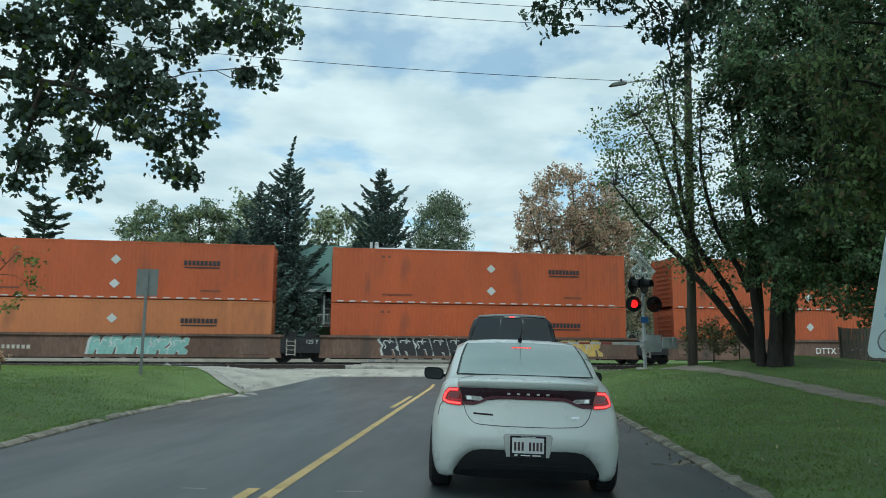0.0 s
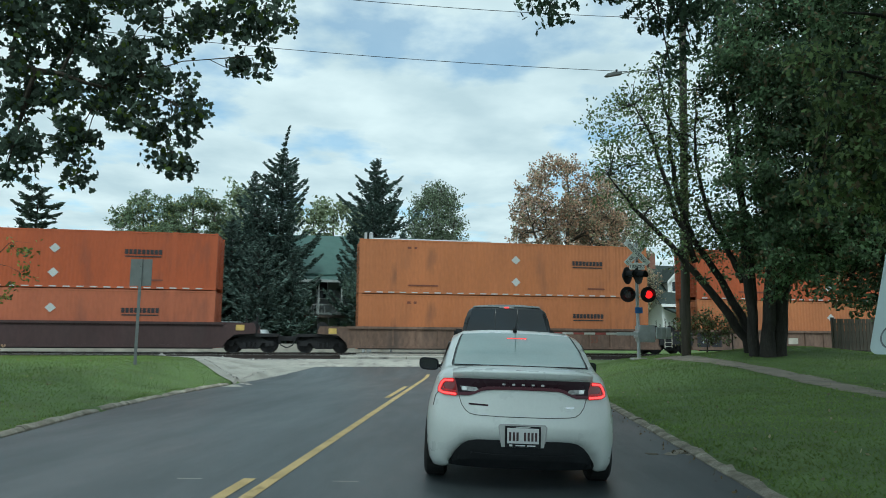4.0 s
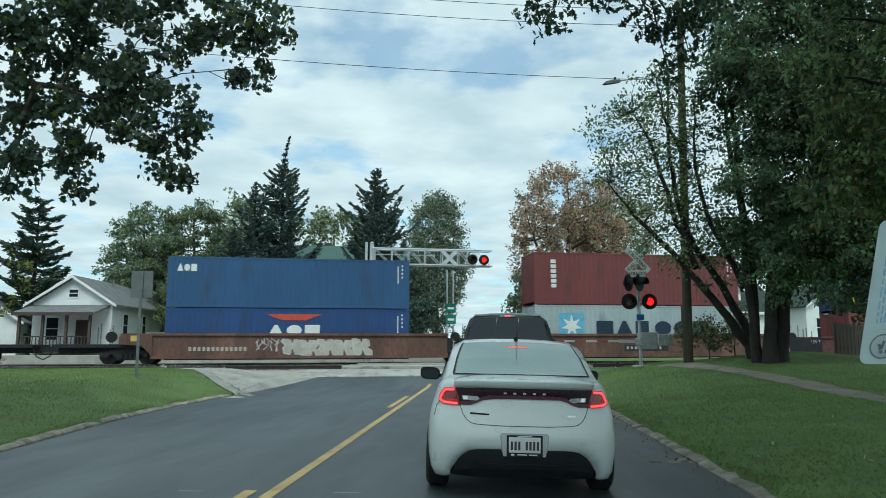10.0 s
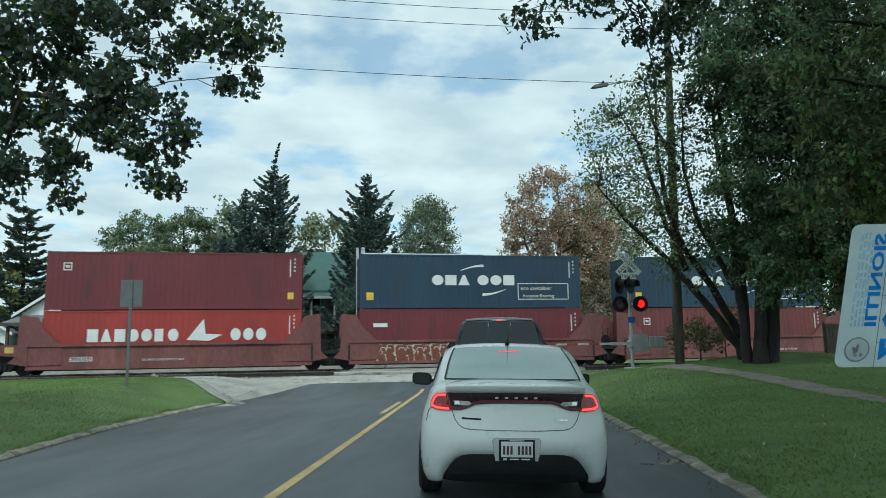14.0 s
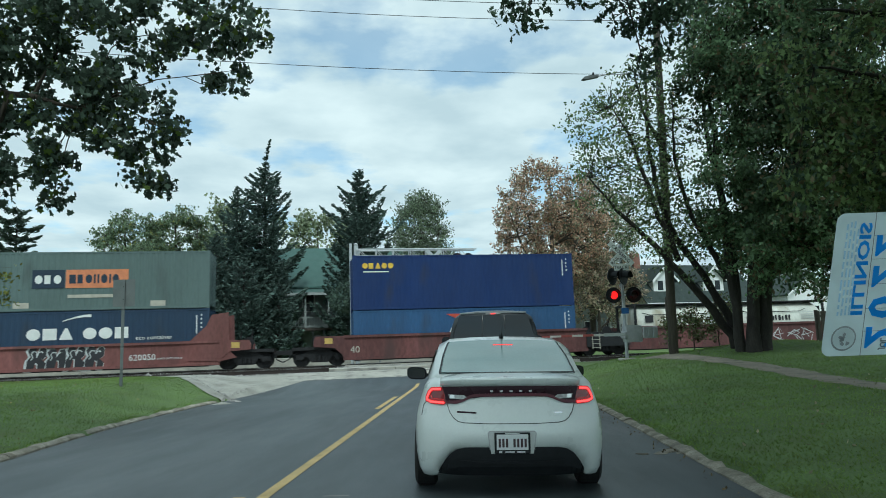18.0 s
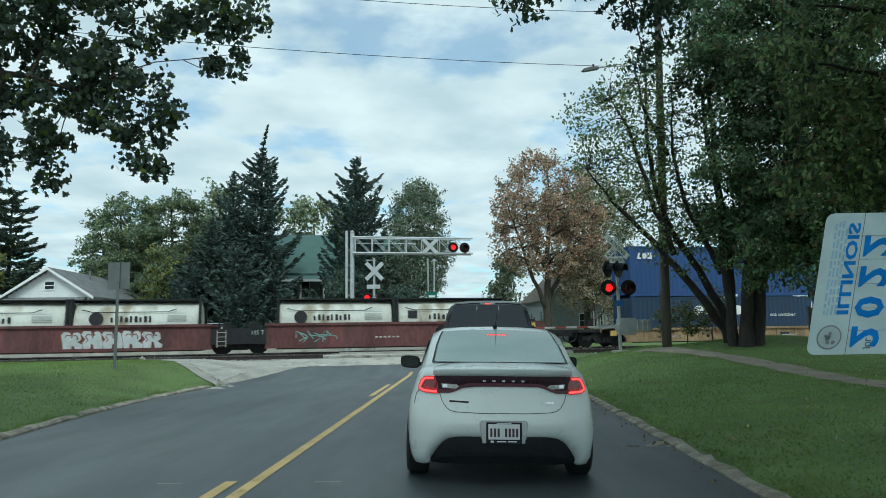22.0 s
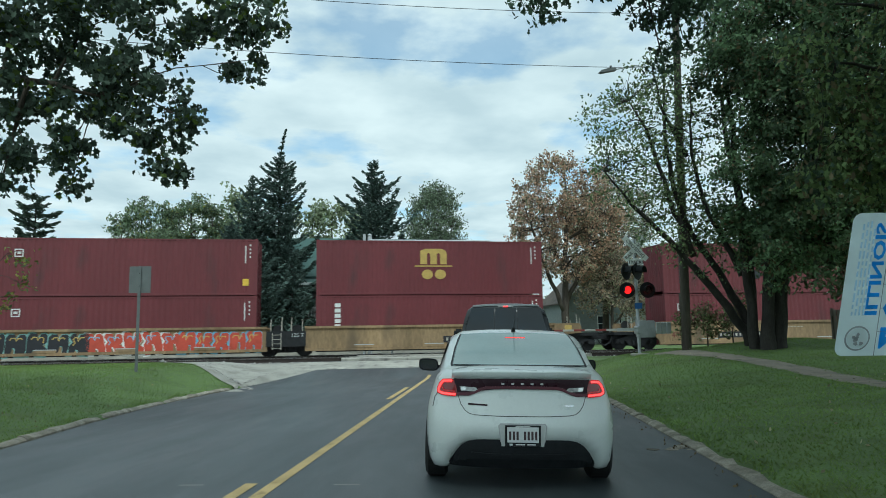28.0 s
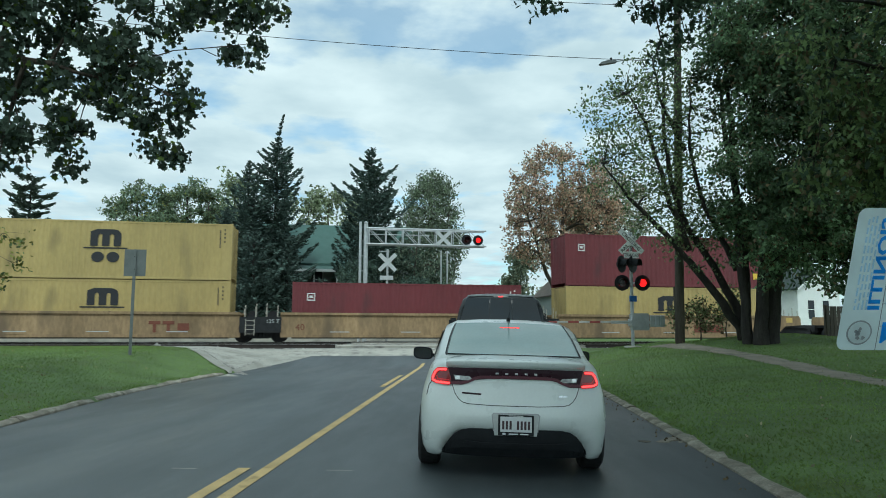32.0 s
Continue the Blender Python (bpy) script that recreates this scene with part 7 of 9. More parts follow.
# unseen crown, added only to keep light off the verge and near road
tree("unseen_canopy", "unseen tree canopy added to shade the verge and the near road", [([(14.4, 5.5, 0.4), (14.0, 5.4, 5.0), (11.8, 5.0, 9.0), (8.0, 4.6, 12.0), (4.5, 4.2, 13.0)], [0.4, 0.34, 0.24, 0.14, 0.05]), ([(14.0, 5.4, 5.0), (13.6, 7.4, 9.5), (12.4, 9.6, 12.4)], [0.22, 0.14, 0.05])],
     [(x + 0.5 * (k % 2), y, 10.6 + 0.4 * (k % 3), 2.5, 1.2) for k, (x, y) in enumerate([(x, y) for x in (2.4, 6.2, 10.2, 14.0) for y in (-6.5, -2.6, 1.2)])] + [(5.2, 4.2, 8.2, 1.9, 1.1), (7.6, 5.2, 8.6, 1.9, 1.2), (3.2, 2.0, 9.0, 1.9, 1.2), (9.8, 7.2, 9.4, 1.9, 1.2), (10.5, 1.0, 7.4, 2.6, 1.7), (13.5, 4.0, 7.6, 2.4, 1.8), (7.4, -1.0, 8.0, 2.4, 1.7), (10.0, -3.5, 7.6, 2.8, 1.8), (12.6, 7.5, 12.4, 2.6, 2.0), (9.0, 6.0, 12.2, 2.6, 1.9), (6.0, 5.0, 12.8, 2.4, 1.8), (8.0, 2.6, 12.4, 2.8, 2.0), (12.0, 3.4, 12.4, 2.8, 2.2), (10.6, 9.6, 13.2, 2.2, 1.7), (14.5, 9.0, 8.8, 2.2, 1.2), (8.2, 8.2, 10.2, 2.0, 1.0), (6.4, 6.6, 9.6, 2.0, 1.0), (12.4, 6.6, 9.0, 2.2, 1.2)], 2900, 26, 0.5, 0.4, TUFT, [(m_oak, 0.7), (m_shade, 0.3)], 72, bark=m_darkbark, twig=0.014, limb=0.07)
# its unseen counterpart on the left, added to darken the road there
tree("unseen_canopy", "unseen tree canopy added to shade the left side of the road", [([(-10.0, 2.6, 0.2), (-9.8, 2.7, 5.0), (-8.4, 3.2, 8.5), (-5.6, 4.0, 11.0), (-3.0, 4.4, 11.8)], [0.36, 0.3, 0.2, 0.12, 0.04]), ([(-9.8, 2.7, 5.0), (-10.4, 5.0, 9.0)], [0.2, 0.06])],
     [(x, y + 0.6 * (k % 2), 10.8 + 0.4 * (k % 3), 2.3, 1.3) for k, (x, y) in enumerate([(x, y) for x in (-10.5, -7.4) for y in (-3.4, 0.2, 3.8, 7.0)])], 520, 20, 0.5, 0.4, TUFT, [(m_oak, 0.7), (m_shade, 0.3)], 73, bark=m_darkbark, twig=0.014, limb=0.07)
HANGING = [(11.9, 13.0, 4.9, 0.75, 0.5), (11.2, 13.0, 5.3, 0.6, 0.45), (12.8, 13.0, 5.7, 0.8, 0.5), (11.7, 13.2, 6.2, 0.65, 0.5), (12.6, 12.8, 4.5, 0.6, 0.4), (12.6, 13.2, 6.9, 0.7, 0.5), (13.6, 13.2, 5.2, 0.9, 0.7), (13.6, 13.2, 6.6, 0.9, 0.6), (10.9, 13.2, 6.9, 0.5, 0.4), (11.2, 13.4, 7.9, 0.6, 0.4), (13.2, 13.2, 8.6, 0.9, 0.5), (10.6, 13.2, 4.75, 0.4, 0.3), (13.4, 13.0, 3.9, 0.6, 0.4)]
tree("pin_oak_tree", "oak with drooping boughs of browning green leaves",
     [([(16.2, 12.6, 0.9), (16.1, 12.6, 4.0), (15.6, 12.8, 7.0), (14.6, 13.0, 9.6), (13.2, 13.2, 10.6)], [0.34, 0.28, 0.22, 0.14, 0.05]),
      ([(16.1, 12.6, 4.0), (14.6, 12.9, 6.2), (13.0, 13.0, 7.2), (11.3, 13.1, 7.4)], [0.18, 0.11, 0.07, 0.02]),
      ([(15.6, 12.8, 7.0), (13.6, 13.1, 8.8), (11.6, 13.3, 8.9)], [0.15, 0.08, 0.02])],
     HANGING, 230, 32, 0.24, 0.15, OAK_LEAF, [(m_hanging, 0.7), (m_shade_rust, 0.12), (m_oak, 0.18)], 82, bark=m_darkbark, twig=0.008, limb=0.04, droop=0.5, spray=2.0, rise=-0.9, follow=1.2)
tree("shade_tree", "large dark shade tree with dense browning leaves",
     [([(14.85, 21.0, 0.5), (14.95, 21.0, 1.3), (15.15, 21.0, 2.8), (15.4, 20.8, 5.0), (16.3, 20.2, 7.6), (16.6, 19.6, 11.0), (16.2, 19.2, 14.0)], [0.42, 0.29, 0.26, 0.24, 0.18, 0.12, 0.04]),
      ([(14.5, 20.9, 0.5), (14.55, 20.9, 1.6), (14.75, 20.9, 3.4), (14.6, 20.6, 7.0), (13.9, 20.2, 11.0)], [0.32, 0.21, 0.18, 0.13, 0.04]),
      ([(14.3, 21.2, 0.5), (14.22, 21.2, 1.8), (14.1, 21.2, 4.4), (13.7, 20.8, 7.5), (13.2, 20.2, 10.5)], [0.22, 0.165, 0.15, 0.10, 0.04]),
      ([(15.4, 20.8, 4.6), (17.4, 20.0, 7.2), (19.0, 19.4, 9.4)], [0.18, 0.11, 0.05])],
     [(x + 0.4 * max(0.0, min(1.0, (14.6 - x) / 1.2)) * (z > 5.5), y, z + 0.25 * (z < 5.2), r, h) for x, y, z, r, h in SHADE if z > 2.6] + [(16.2, 23.0, 4.9, 1.2, 0.7), (17.8, 23.0, 4.7, 1.2, 0.7), (19.4, 23.0, 4.6, 1.2, 0.7), (15.0, 22.8, 5.7, 0.9, 0.6), (18.6, 23.0, 5.9, 1.3, 0.8), (16.8, 23.0, 6.1, 1.2, 0.8), (13.8, 18.4, 8.0, 0.7, 1.0), (13.8, 18.4, 6.2, 0.6, 0.9), (13.6, 18.4, 9.8, 0.7, 0.9)], 980, 120, 0.30, 0.14, LEAFLET, [(m_shade, 0.82), (m_shade_rust, 0.10), (m_oak, 0.08)], 13, bark=m_darkbark, twig=0.014, limb=0.09, flat=1.3, droop=0.3, spray=2.2, rise=-0.5, follow=0.9)
tree("leaning_tree", "leaning many-stemmed tree with thin pale green leaves",
     [([(14.75, 22.0, 0.7), (14.5, 22.0, 1.5), (13.24, 22.0, 3.1), (12.14, 22.0, 4.35), (10.83, 22.0, 5.6), (9.6, 22.0, 7.0)], [0.22, 0.16, 0.125, 0.10, 0.07, 0.02]),
      ([(14.85, 22.1, 0.7), (14.6, 22.1, 1.9), (13.7, 22.1, 3.55), (12.71, 22.1, 4.95), (12.2, 22.1, 6.3), (12.0, 22.2, 8.6), (12.1, 22.2, 11.4)], [0.2, 0.15, 0.12, 0.10, 0.085, 0.06, 0.02]),
      ([(14.1, 21.4, 3.4), (13.6, 21.4, 4.4), (12.95, 21.4, 5.6), (12.5, 21.4, 7.6), (12.6, 21.4, 9.6)], [0.12, 0.09, 0.075, 0.05, 0.02]),
      ([(14.95, 22.2, 0.8), (14.9, 22.2, 5.1), (14.4, 22.3, 8.8), (14.2, 22.3, 11.5)], [0.17, 0.115, 0.08, 0.03]),
      ([(12.7, 22.0, 4.1), (11.9, 22.0, 6.2), (11.2, 22.0, 8.6), (10.6, 22.0, 9.6)], [0.11, 0.08, 0.05, 0.02]),
      ([(12.8, 22.2, 7.7), (11.8, 22.1, 9.6), (11.6, 22.1, 11.0)], [0.08, 0.05, 0.02])],
     LIGHT_TREE + [(10.4, 22.0, 7.4, 0.9, 0.5), (10.0, 22.0, 6.2, 0.8, 0.4), (11.6, 22.0, 8.2, 1.0, 0.7), (10.2, 22.0, 9.6, 0.6, 0.4), (12.4, 22.0, 10.0, 0.9, 0.7), (12.2, 22.0, 6.4, 1.0, 0.6), (10.9, 22.0, 5.3, 0.7, 0.4), (11.5, 22.0, 4.8, 0.7, 0.45), (12.3, 22.0, 4.5, 0.6, 0.5), (12.7, 22.0, 5.4, 0.7, 0.4), (13.3, 22.0, 3.6, 0.5, 0.4), (11.9, 22.0, 5.6, 0.7, 0.4)], 690, 13, 0.25, 0.112, OVAL_LEAF, [(m_lightleaf, 0.72), (m_shade, 0.28)], 14, bark=m_darkbark, twig=0.011, limb=0.045, droop=0.3, spray=1.2, rise=0.1, follow=0.4)
tree("autumn_tree", "round maple turning rusty red and brown", [([(22.4, 62, 0.5), (22.4, 62, 3.6), (22.6, 62, 8.0), (22.9, 62, 13.0), (22.9, 62, 17.5)], [0.42, 0.36, 0.24, 0.13, 0.04]), ([(22.4, 62, 3.6), (20.6, 61.4, 7.5), (19.2, 61, 11.2), (18.4, 61, 13.8)], [0.24, 0.16, 0.09, 0.03]), ([(22.5, 62, 4.4), (24.6, 62.4, 8.6), (25.8, 62.4, 12.6), (26.4, 62.4, 15.2)], [0.24, 0.16, 0.09, 0.03]), ([(22.6, 62, 7.0), (21.2, 63, 11.5), (20.8, 63.4, 15.6)], [0.18, 0.1, 0.03])],
     lumps_on((22.7, 62, 12.2), 5.3, 6.2, 110, 0.95, 0.75, 15, depth=4.2, low=-0.92, inner=0.3, rough=0.07), 1150, 19, 0.30, 0.23, LEAFLET, [(m_autumn, 0.6), (m_autumn_dull, 0.18), (m_autumn2, 0.22)], 15, twig=0.03, limb=0.12, spray=1.9, rise=0.7, follow=1.3, droop=0.0)
tree("olive_tree", "olive green tree beginning to turn brown", [([(28, 66, 0.5), (28.2, 66, 6.0), (28.0, 66, 12), (27.8, 66, 17)], [0.35, 0.28, 0.16, 0.05]), ([(28.2, 66, 5.0), (30.0, 66, 9.5), (30.6, 66, 13)], [0.2, 0.12, 0.04])],
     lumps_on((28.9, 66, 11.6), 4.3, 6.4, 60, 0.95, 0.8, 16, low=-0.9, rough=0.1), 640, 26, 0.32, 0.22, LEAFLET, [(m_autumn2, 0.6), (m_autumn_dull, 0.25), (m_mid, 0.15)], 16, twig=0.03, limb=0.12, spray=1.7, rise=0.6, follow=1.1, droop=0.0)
tree("autumn_tree", "low brown-leaved tree in front of the brown-roofed house", [([(26.4, 61, 0.5), (26.6, 61, 3.0), (26.9, 61, 8.5)], [0.16, 0.13, 0.04]), ([(26.6, 61, 2.4), (29.0, 61, 5.0), (29.8, 61, 7.8)], [0.11, 0.07, 0.03])],
     lumps_on((27.3, 61, 6.0), 3.3, 3.0, 36, 0.9, 0.75, 97, low=-0.9, rough=0.1), 420, 22, 0.30, 0.21, LEAFLET, [(m_autumn_dull, 0.6), (m_autumn2, 0.3), (m_autumn, 0.1)], 97, twig=0.025, limb=0.07, spray=1.7, rise=0.5, follow=1.1, droop=0.0)
tree("olive_tree", "dark olive tree beside the green-roofed house", [([(8.0, 56.5, 0.5), (8.0, 56.5, 4.0), (8.1, 56.5, 8.4)], [0.16, 0.12, 0.04])],
     lumps_on((8.1, 56.5, 5.6), 2.3, 3.6, 34, 0.8, 0.7, 98, low=-0.9, rough=0.1), 420, 24, 0.28, 0.2, LEAFLET, [(m_mid, 0.5), (m_shrub, 0.5)], 98, twig=0.02, limb=0.06, spray=1.4, rise=0.4, follow=0.9, droop=0.0)
tree("green_tree", "tall rounded green tree behind the crossing", [([(13.0, 80, 0.5), (13.0, 80, 6), (13.2, 80, 12), (13.2, 80, 18.5)], [0.45, 0.36, 0.22, 0.06]), ([(13.0, 80, 5.5), (11.2, 80, 11), (10.8, 80, 15.5)], [0.24, 0.14, 0.04]), ([(13.0, 80, 6.5), (15.0, 80, 11.5), (15.4, 80, 15.5)], [0.24, 0.14, 0.04])],
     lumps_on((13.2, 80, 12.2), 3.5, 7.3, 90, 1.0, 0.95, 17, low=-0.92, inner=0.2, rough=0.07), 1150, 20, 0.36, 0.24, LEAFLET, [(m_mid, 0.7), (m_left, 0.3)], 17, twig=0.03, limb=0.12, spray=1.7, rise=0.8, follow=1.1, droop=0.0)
for k, (cx, cz, rx, rz, cnt) in enumerate(((-15.3, 8.2, 3.1, 5.6, 56), (-11.3, 8.8, 2.9, 6.0, 56), (-13.2, 6.4, 4.6, 4.4, 56), (-8.6, 7.6, 2.4, 4.4, 30))):
    tree("woodland_tree", "spreading green locust tree behind the houses", [([(cx + 0.4, 64 + k % 2, 0.5), (cx + 0.3, 64 + k % 2, 4), (cx, 64 + k % 2, cz), (cx - 0.3, 64 + k % 2, cz + rz * 0.8)], [0.30, 0.24, 0.14, 0.04]), ([(cx + 0.3, 64 + k % 2, 4), (cx + rx * 0.45, 64, cz + 0.5), (cx + rx * 0.6, 64, cz + rz * 0.6)], [0.18, 0.10, 0.03]), ([(cx + 0.3, 64 + k % 2, 4.4), (cx - rx * 0.45, 64, cz), (cx - rx * 0.62, 64, cz + rz * 0.5)], [0.18, 0.10, 0.03])],
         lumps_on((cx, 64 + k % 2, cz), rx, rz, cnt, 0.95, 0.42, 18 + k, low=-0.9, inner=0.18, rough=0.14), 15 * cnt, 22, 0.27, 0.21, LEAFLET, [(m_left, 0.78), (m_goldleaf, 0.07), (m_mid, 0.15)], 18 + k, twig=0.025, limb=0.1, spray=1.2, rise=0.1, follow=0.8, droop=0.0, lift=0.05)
for k, b in enumerate(PALE_TREES[:4]):
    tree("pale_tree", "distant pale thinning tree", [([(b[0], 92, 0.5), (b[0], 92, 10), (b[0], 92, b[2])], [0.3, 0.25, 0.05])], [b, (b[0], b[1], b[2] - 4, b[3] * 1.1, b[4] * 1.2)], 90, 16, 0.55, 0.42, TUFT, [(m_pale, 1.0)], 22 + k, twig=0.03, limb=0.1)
spruce("spruce", "tall dark spruce with a thin bare tip", (-3.04, 60.0, 19.7), 0.8, [(0, 0.04), (1.6, 0.2), (2.6, 0.36), (3.1, 1.1), (4.6, 2.0), (6.2, 2.2), (8.5, 3.0), (11, 3.5), (14, 3.9), (19, 3.7)], 31, m_needle, step=0.48, bend=0.45, upturn=0.36)
spruce("spruce", "dark broad-topped spruce among houses", (4.41, 58.0, 16.6), 0.8, [(0, 0.1), (0.5, 0.6), (1.3, 1.25), (2.2, 1.75), (3.6, 2.3), (5.0, 2.7), (8, 3.1), (10, 3.6), (13, 3.8), (16, 3.8)], 32, m_needle, step=0.42, upturn=0.40)
spruce("spruce", "shorter dark spruce beside the tall one", (-5.59, 58.0, 15.0), 0.8, [(0, 0.1), (0.6, 0.5), (1.6, 1.1), (3.4, 1.7), (6, 2.2), (9, 2.8), (14, 3.0)], 33, m_needle, step=0.55, upturn=0.55)
spruce("spruce", "dark spruce with low wide skirts", (-6.9, 55.5, 10.6), 0.8, [(0, 0.15), (0.8, 0.8), (2, 1.5), (4, 2.2), (7, 2.8), (10, 3.0)], 35, m_needle, upturn=0.5)
spruce("pine", "open pine with layered boughs beside a white house", (-21.9, 58.0, 13.0), 0.8, [(0, 1.3), (0.5, 1.8), (1.0, 1.1), (1.5, 2.1), (2.2, 2.4), (2.8, 1.5), (3.4, 2.9), (4.4, 3.2), (5, 2.2), (6, 3.4), (8, 3.3), (12, 2.6)], 34, m_pine, step=0.66, upturn=0.12, tuft=0.5)
for k, (sx, sy, sz, sr) in enumerate(((-8.2, 54.0, 7.6, 2.5), (-4.6, 53.2, 8.4, 2.8), (-2.2, 54.6, 7.2, 2.3))):
    spruce("spruce", "low dark spruce behind the railway", (sx, sy, sz), 0.6, [(0, 0.2), (0.8, 0.9), (2.0, 0.62 * sr), (4.0, 0.9 * sr), (7.0, sr)], 90 + k, m_needle, step=0.5, upturn=0.4)
tree("shrub", "yellow-green bush beside the dark spruces", [([(-11.0, 57, 0.6), (-11.0, 57, 4.0), (-11.0, 57, 7.0)], [0.12, 0.08, 0.03])], lumps_on((-11.0, 57, 5.2), 1.0, 3.2, 16, 0.6, 0.5, 95, low=-0.9), 220, 20, 0.24, 0.2, LEAFLET, [(m_goldleaf, 0.45), (m_left, 0.55)], 95, twig=0.02, limb=0.05, category="shrub", spray=1.2, follow=0.8, droop=0.0)
shrub_rnd = random.Random(8)
for k, b in enumerate(DARK_SHRUB):
    lumps = [(b[0] + shrub_rnd.uniform(-0.8, 0.8) * b[3], b[1] + shrub_rnd.uniform(-0.6, 0.6), b[2] + shrub_rnd.uniform(-0.75, 0.7) * b[4], b[3] * shrub_rnd.uniform(0.3, 0.55), b[4] * shrub_rnd.uniform(0.25, 0.5)) for i in range(9)]
    tree("shrub", "dark evergreen shrub behind the railway", [([(b[0], b[1], 0.5), (b[0], b[1], b[2])], [0.12, 0.04])], lumps, 150, 40, 0.34, 0.2, TUFT, [(m_shrub, 0.75), (m_needle, 0.25)], 43 + k, twig=0.02, limb=0.05, category="shrub")
for k, b in enumerate(FAR_SHRUB):
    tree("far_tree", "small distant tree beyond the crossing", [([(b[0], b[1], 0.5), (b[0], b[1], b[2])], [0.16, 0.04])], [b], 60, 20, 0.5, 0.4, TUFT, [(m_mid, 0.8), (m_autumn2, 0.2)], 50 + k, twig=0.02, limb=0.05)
tree("brushwood", "scrubby weeds and brush under the trees", [([(14.2, 24, 0.8), (14.2, 24, 1.6)], [0.04, 0.01]), ([(13.3, 24, 0.8), (13.3, 24, 1.5)], [0.03, 0.01]), ([(15.2, 24, 0.8), (15.3, 24, 1.9)], [0.04, 0.01])], BRUSH, 150, 14, 0.16, 0.10, OVAL_LEAF, [(m_lightleaf, 0.5), (m_shade_rust, 0.5)], 60, twig=0.006, limb=0.012, category="brush")
tree("sapling", "slender sapling with yellowing leaves at the lawn's edge", [([(-8.6, 18.6, 0.6), (-8.5, 18.6, 2.6), (-7.6, 18.6, 3.7)], [0.03, 0.02, 0.008])], [(-7.35, 18.6, 3.5, 0.45, 0.35), (-7.2, 18.6, 2.9, 0.3, 0.4), (-7.7, 18.6, 2.4, 0.5, 0.3), (-8.4, 18.6, 3.4, 0.6, 0.8)], 40, 7, 0.11, 0.10, OVAL_LEAF, [(m_goldleaf, 0.6), (m_lightleaf, 0.4)], 61, twig=0.005, limb=0.01)


# ---- houses across the tracks ----
m_siding = mat("white_clapboard", (0.80, 0.81, 0.80), 0.6, vary=0.06, scale=1.2, fine=12)
m_shingle = mat("grey_shingles", (0.17, 0.175, 0.175), 0.9, vary=0.2, scale=2, fine=14, bump=0.4, bump_scale=20)
m_greenroof = mat("green_metal_roof", (0.065, 0.135, 0.115), 0.5, 0.2, vary=0.1, scale=0.8)
m_greyroof = mat("dark_green_shingles", (0.036, 0.050, 0.045), 0.9, vary=0.2, scale=2, fine=14)
m_pane = car_glass("window_pane", (0.02, 0.025, 0.03), 1.35)
m_wood = mat("dark_porch_wood", (0.07, 0.055, 0.045), 0.8, vary=0.2)
m_greywall = mat("shadowed_grey_siding", (0.30, 0.33, 0.32), 0.7, vary=0.08)
m_chimney = mat("brick_chimney", (0.24, 0.12, 0.09), 0.9, vary=0.25, scale=8)


def clad_wall(parent, x0, x1, z0, z1, m, material, gable=0.0, name="wall"):
    """A clapboard wall standing in the x-z plane, with a gable of that height; boards lap like steps."""
    bm = bmesh.new()
    z, step, last = z0, 0.2, None
    mid, half = (x0 + x1) / 2, (x1 - x0) / 2
    while z < z1 + gable - 0.02:
        e = min(z + step, z1 + gable)
        a, b = x0, x1
        if z >= z1 - 0.001:
            k = 1 - ((z + e) / 2 - z1) / gable
            a, b = mid - half * k, mid + half * k
        v = [bm.verts.new(p) for p in ((a, -0.022, z), (b, -0.022, z), (b, -0.004, e), (a, -0.004, e))]
        bm.faces.new(v)
        if last:
            bm.faces.new((last[0], last[1], v[1], v[0]))
        last = (v[3], v[2])
        z = e
    back = [(x0, z0), (x1, z0), (x1, z1)] + ([(mid, z1 + gable)] if gable else []) + [(x0, z1)]
    prism(bm, back, 0.0, 0.15)
    return part(name, bm, material, parent, m=m)


def window_on(parent, x, z, w, h, m, frame_mat):
    win = part("window", boxes((x - w / 2 - 0.08, x + w / 2 + 0.08, -0.06, -0.02, z - 0.09, z), (x - w / 2 - 0.08, x + w / 2 + 0.08, -0.06, -0.02, z + h, z + h + 0.09),
                               (x - w / 2 - 0.08, x - w / 2, -0.06, -0.02, z, z + h), (x + w / 2, x + w / 2 + 0.08, -0.06, -0.02, z, z + h), (x - w / 2, x + w / 2, -0.05, -0.025, z + h / 2 - 0.025, z + h / 2 + 0.025)), frame_mat, parent, m=m)
    part("pane", boxes((x - w / 2, x + w / 2, -0.034, -0.026, z, z + h)), m_pane, win)
    return win


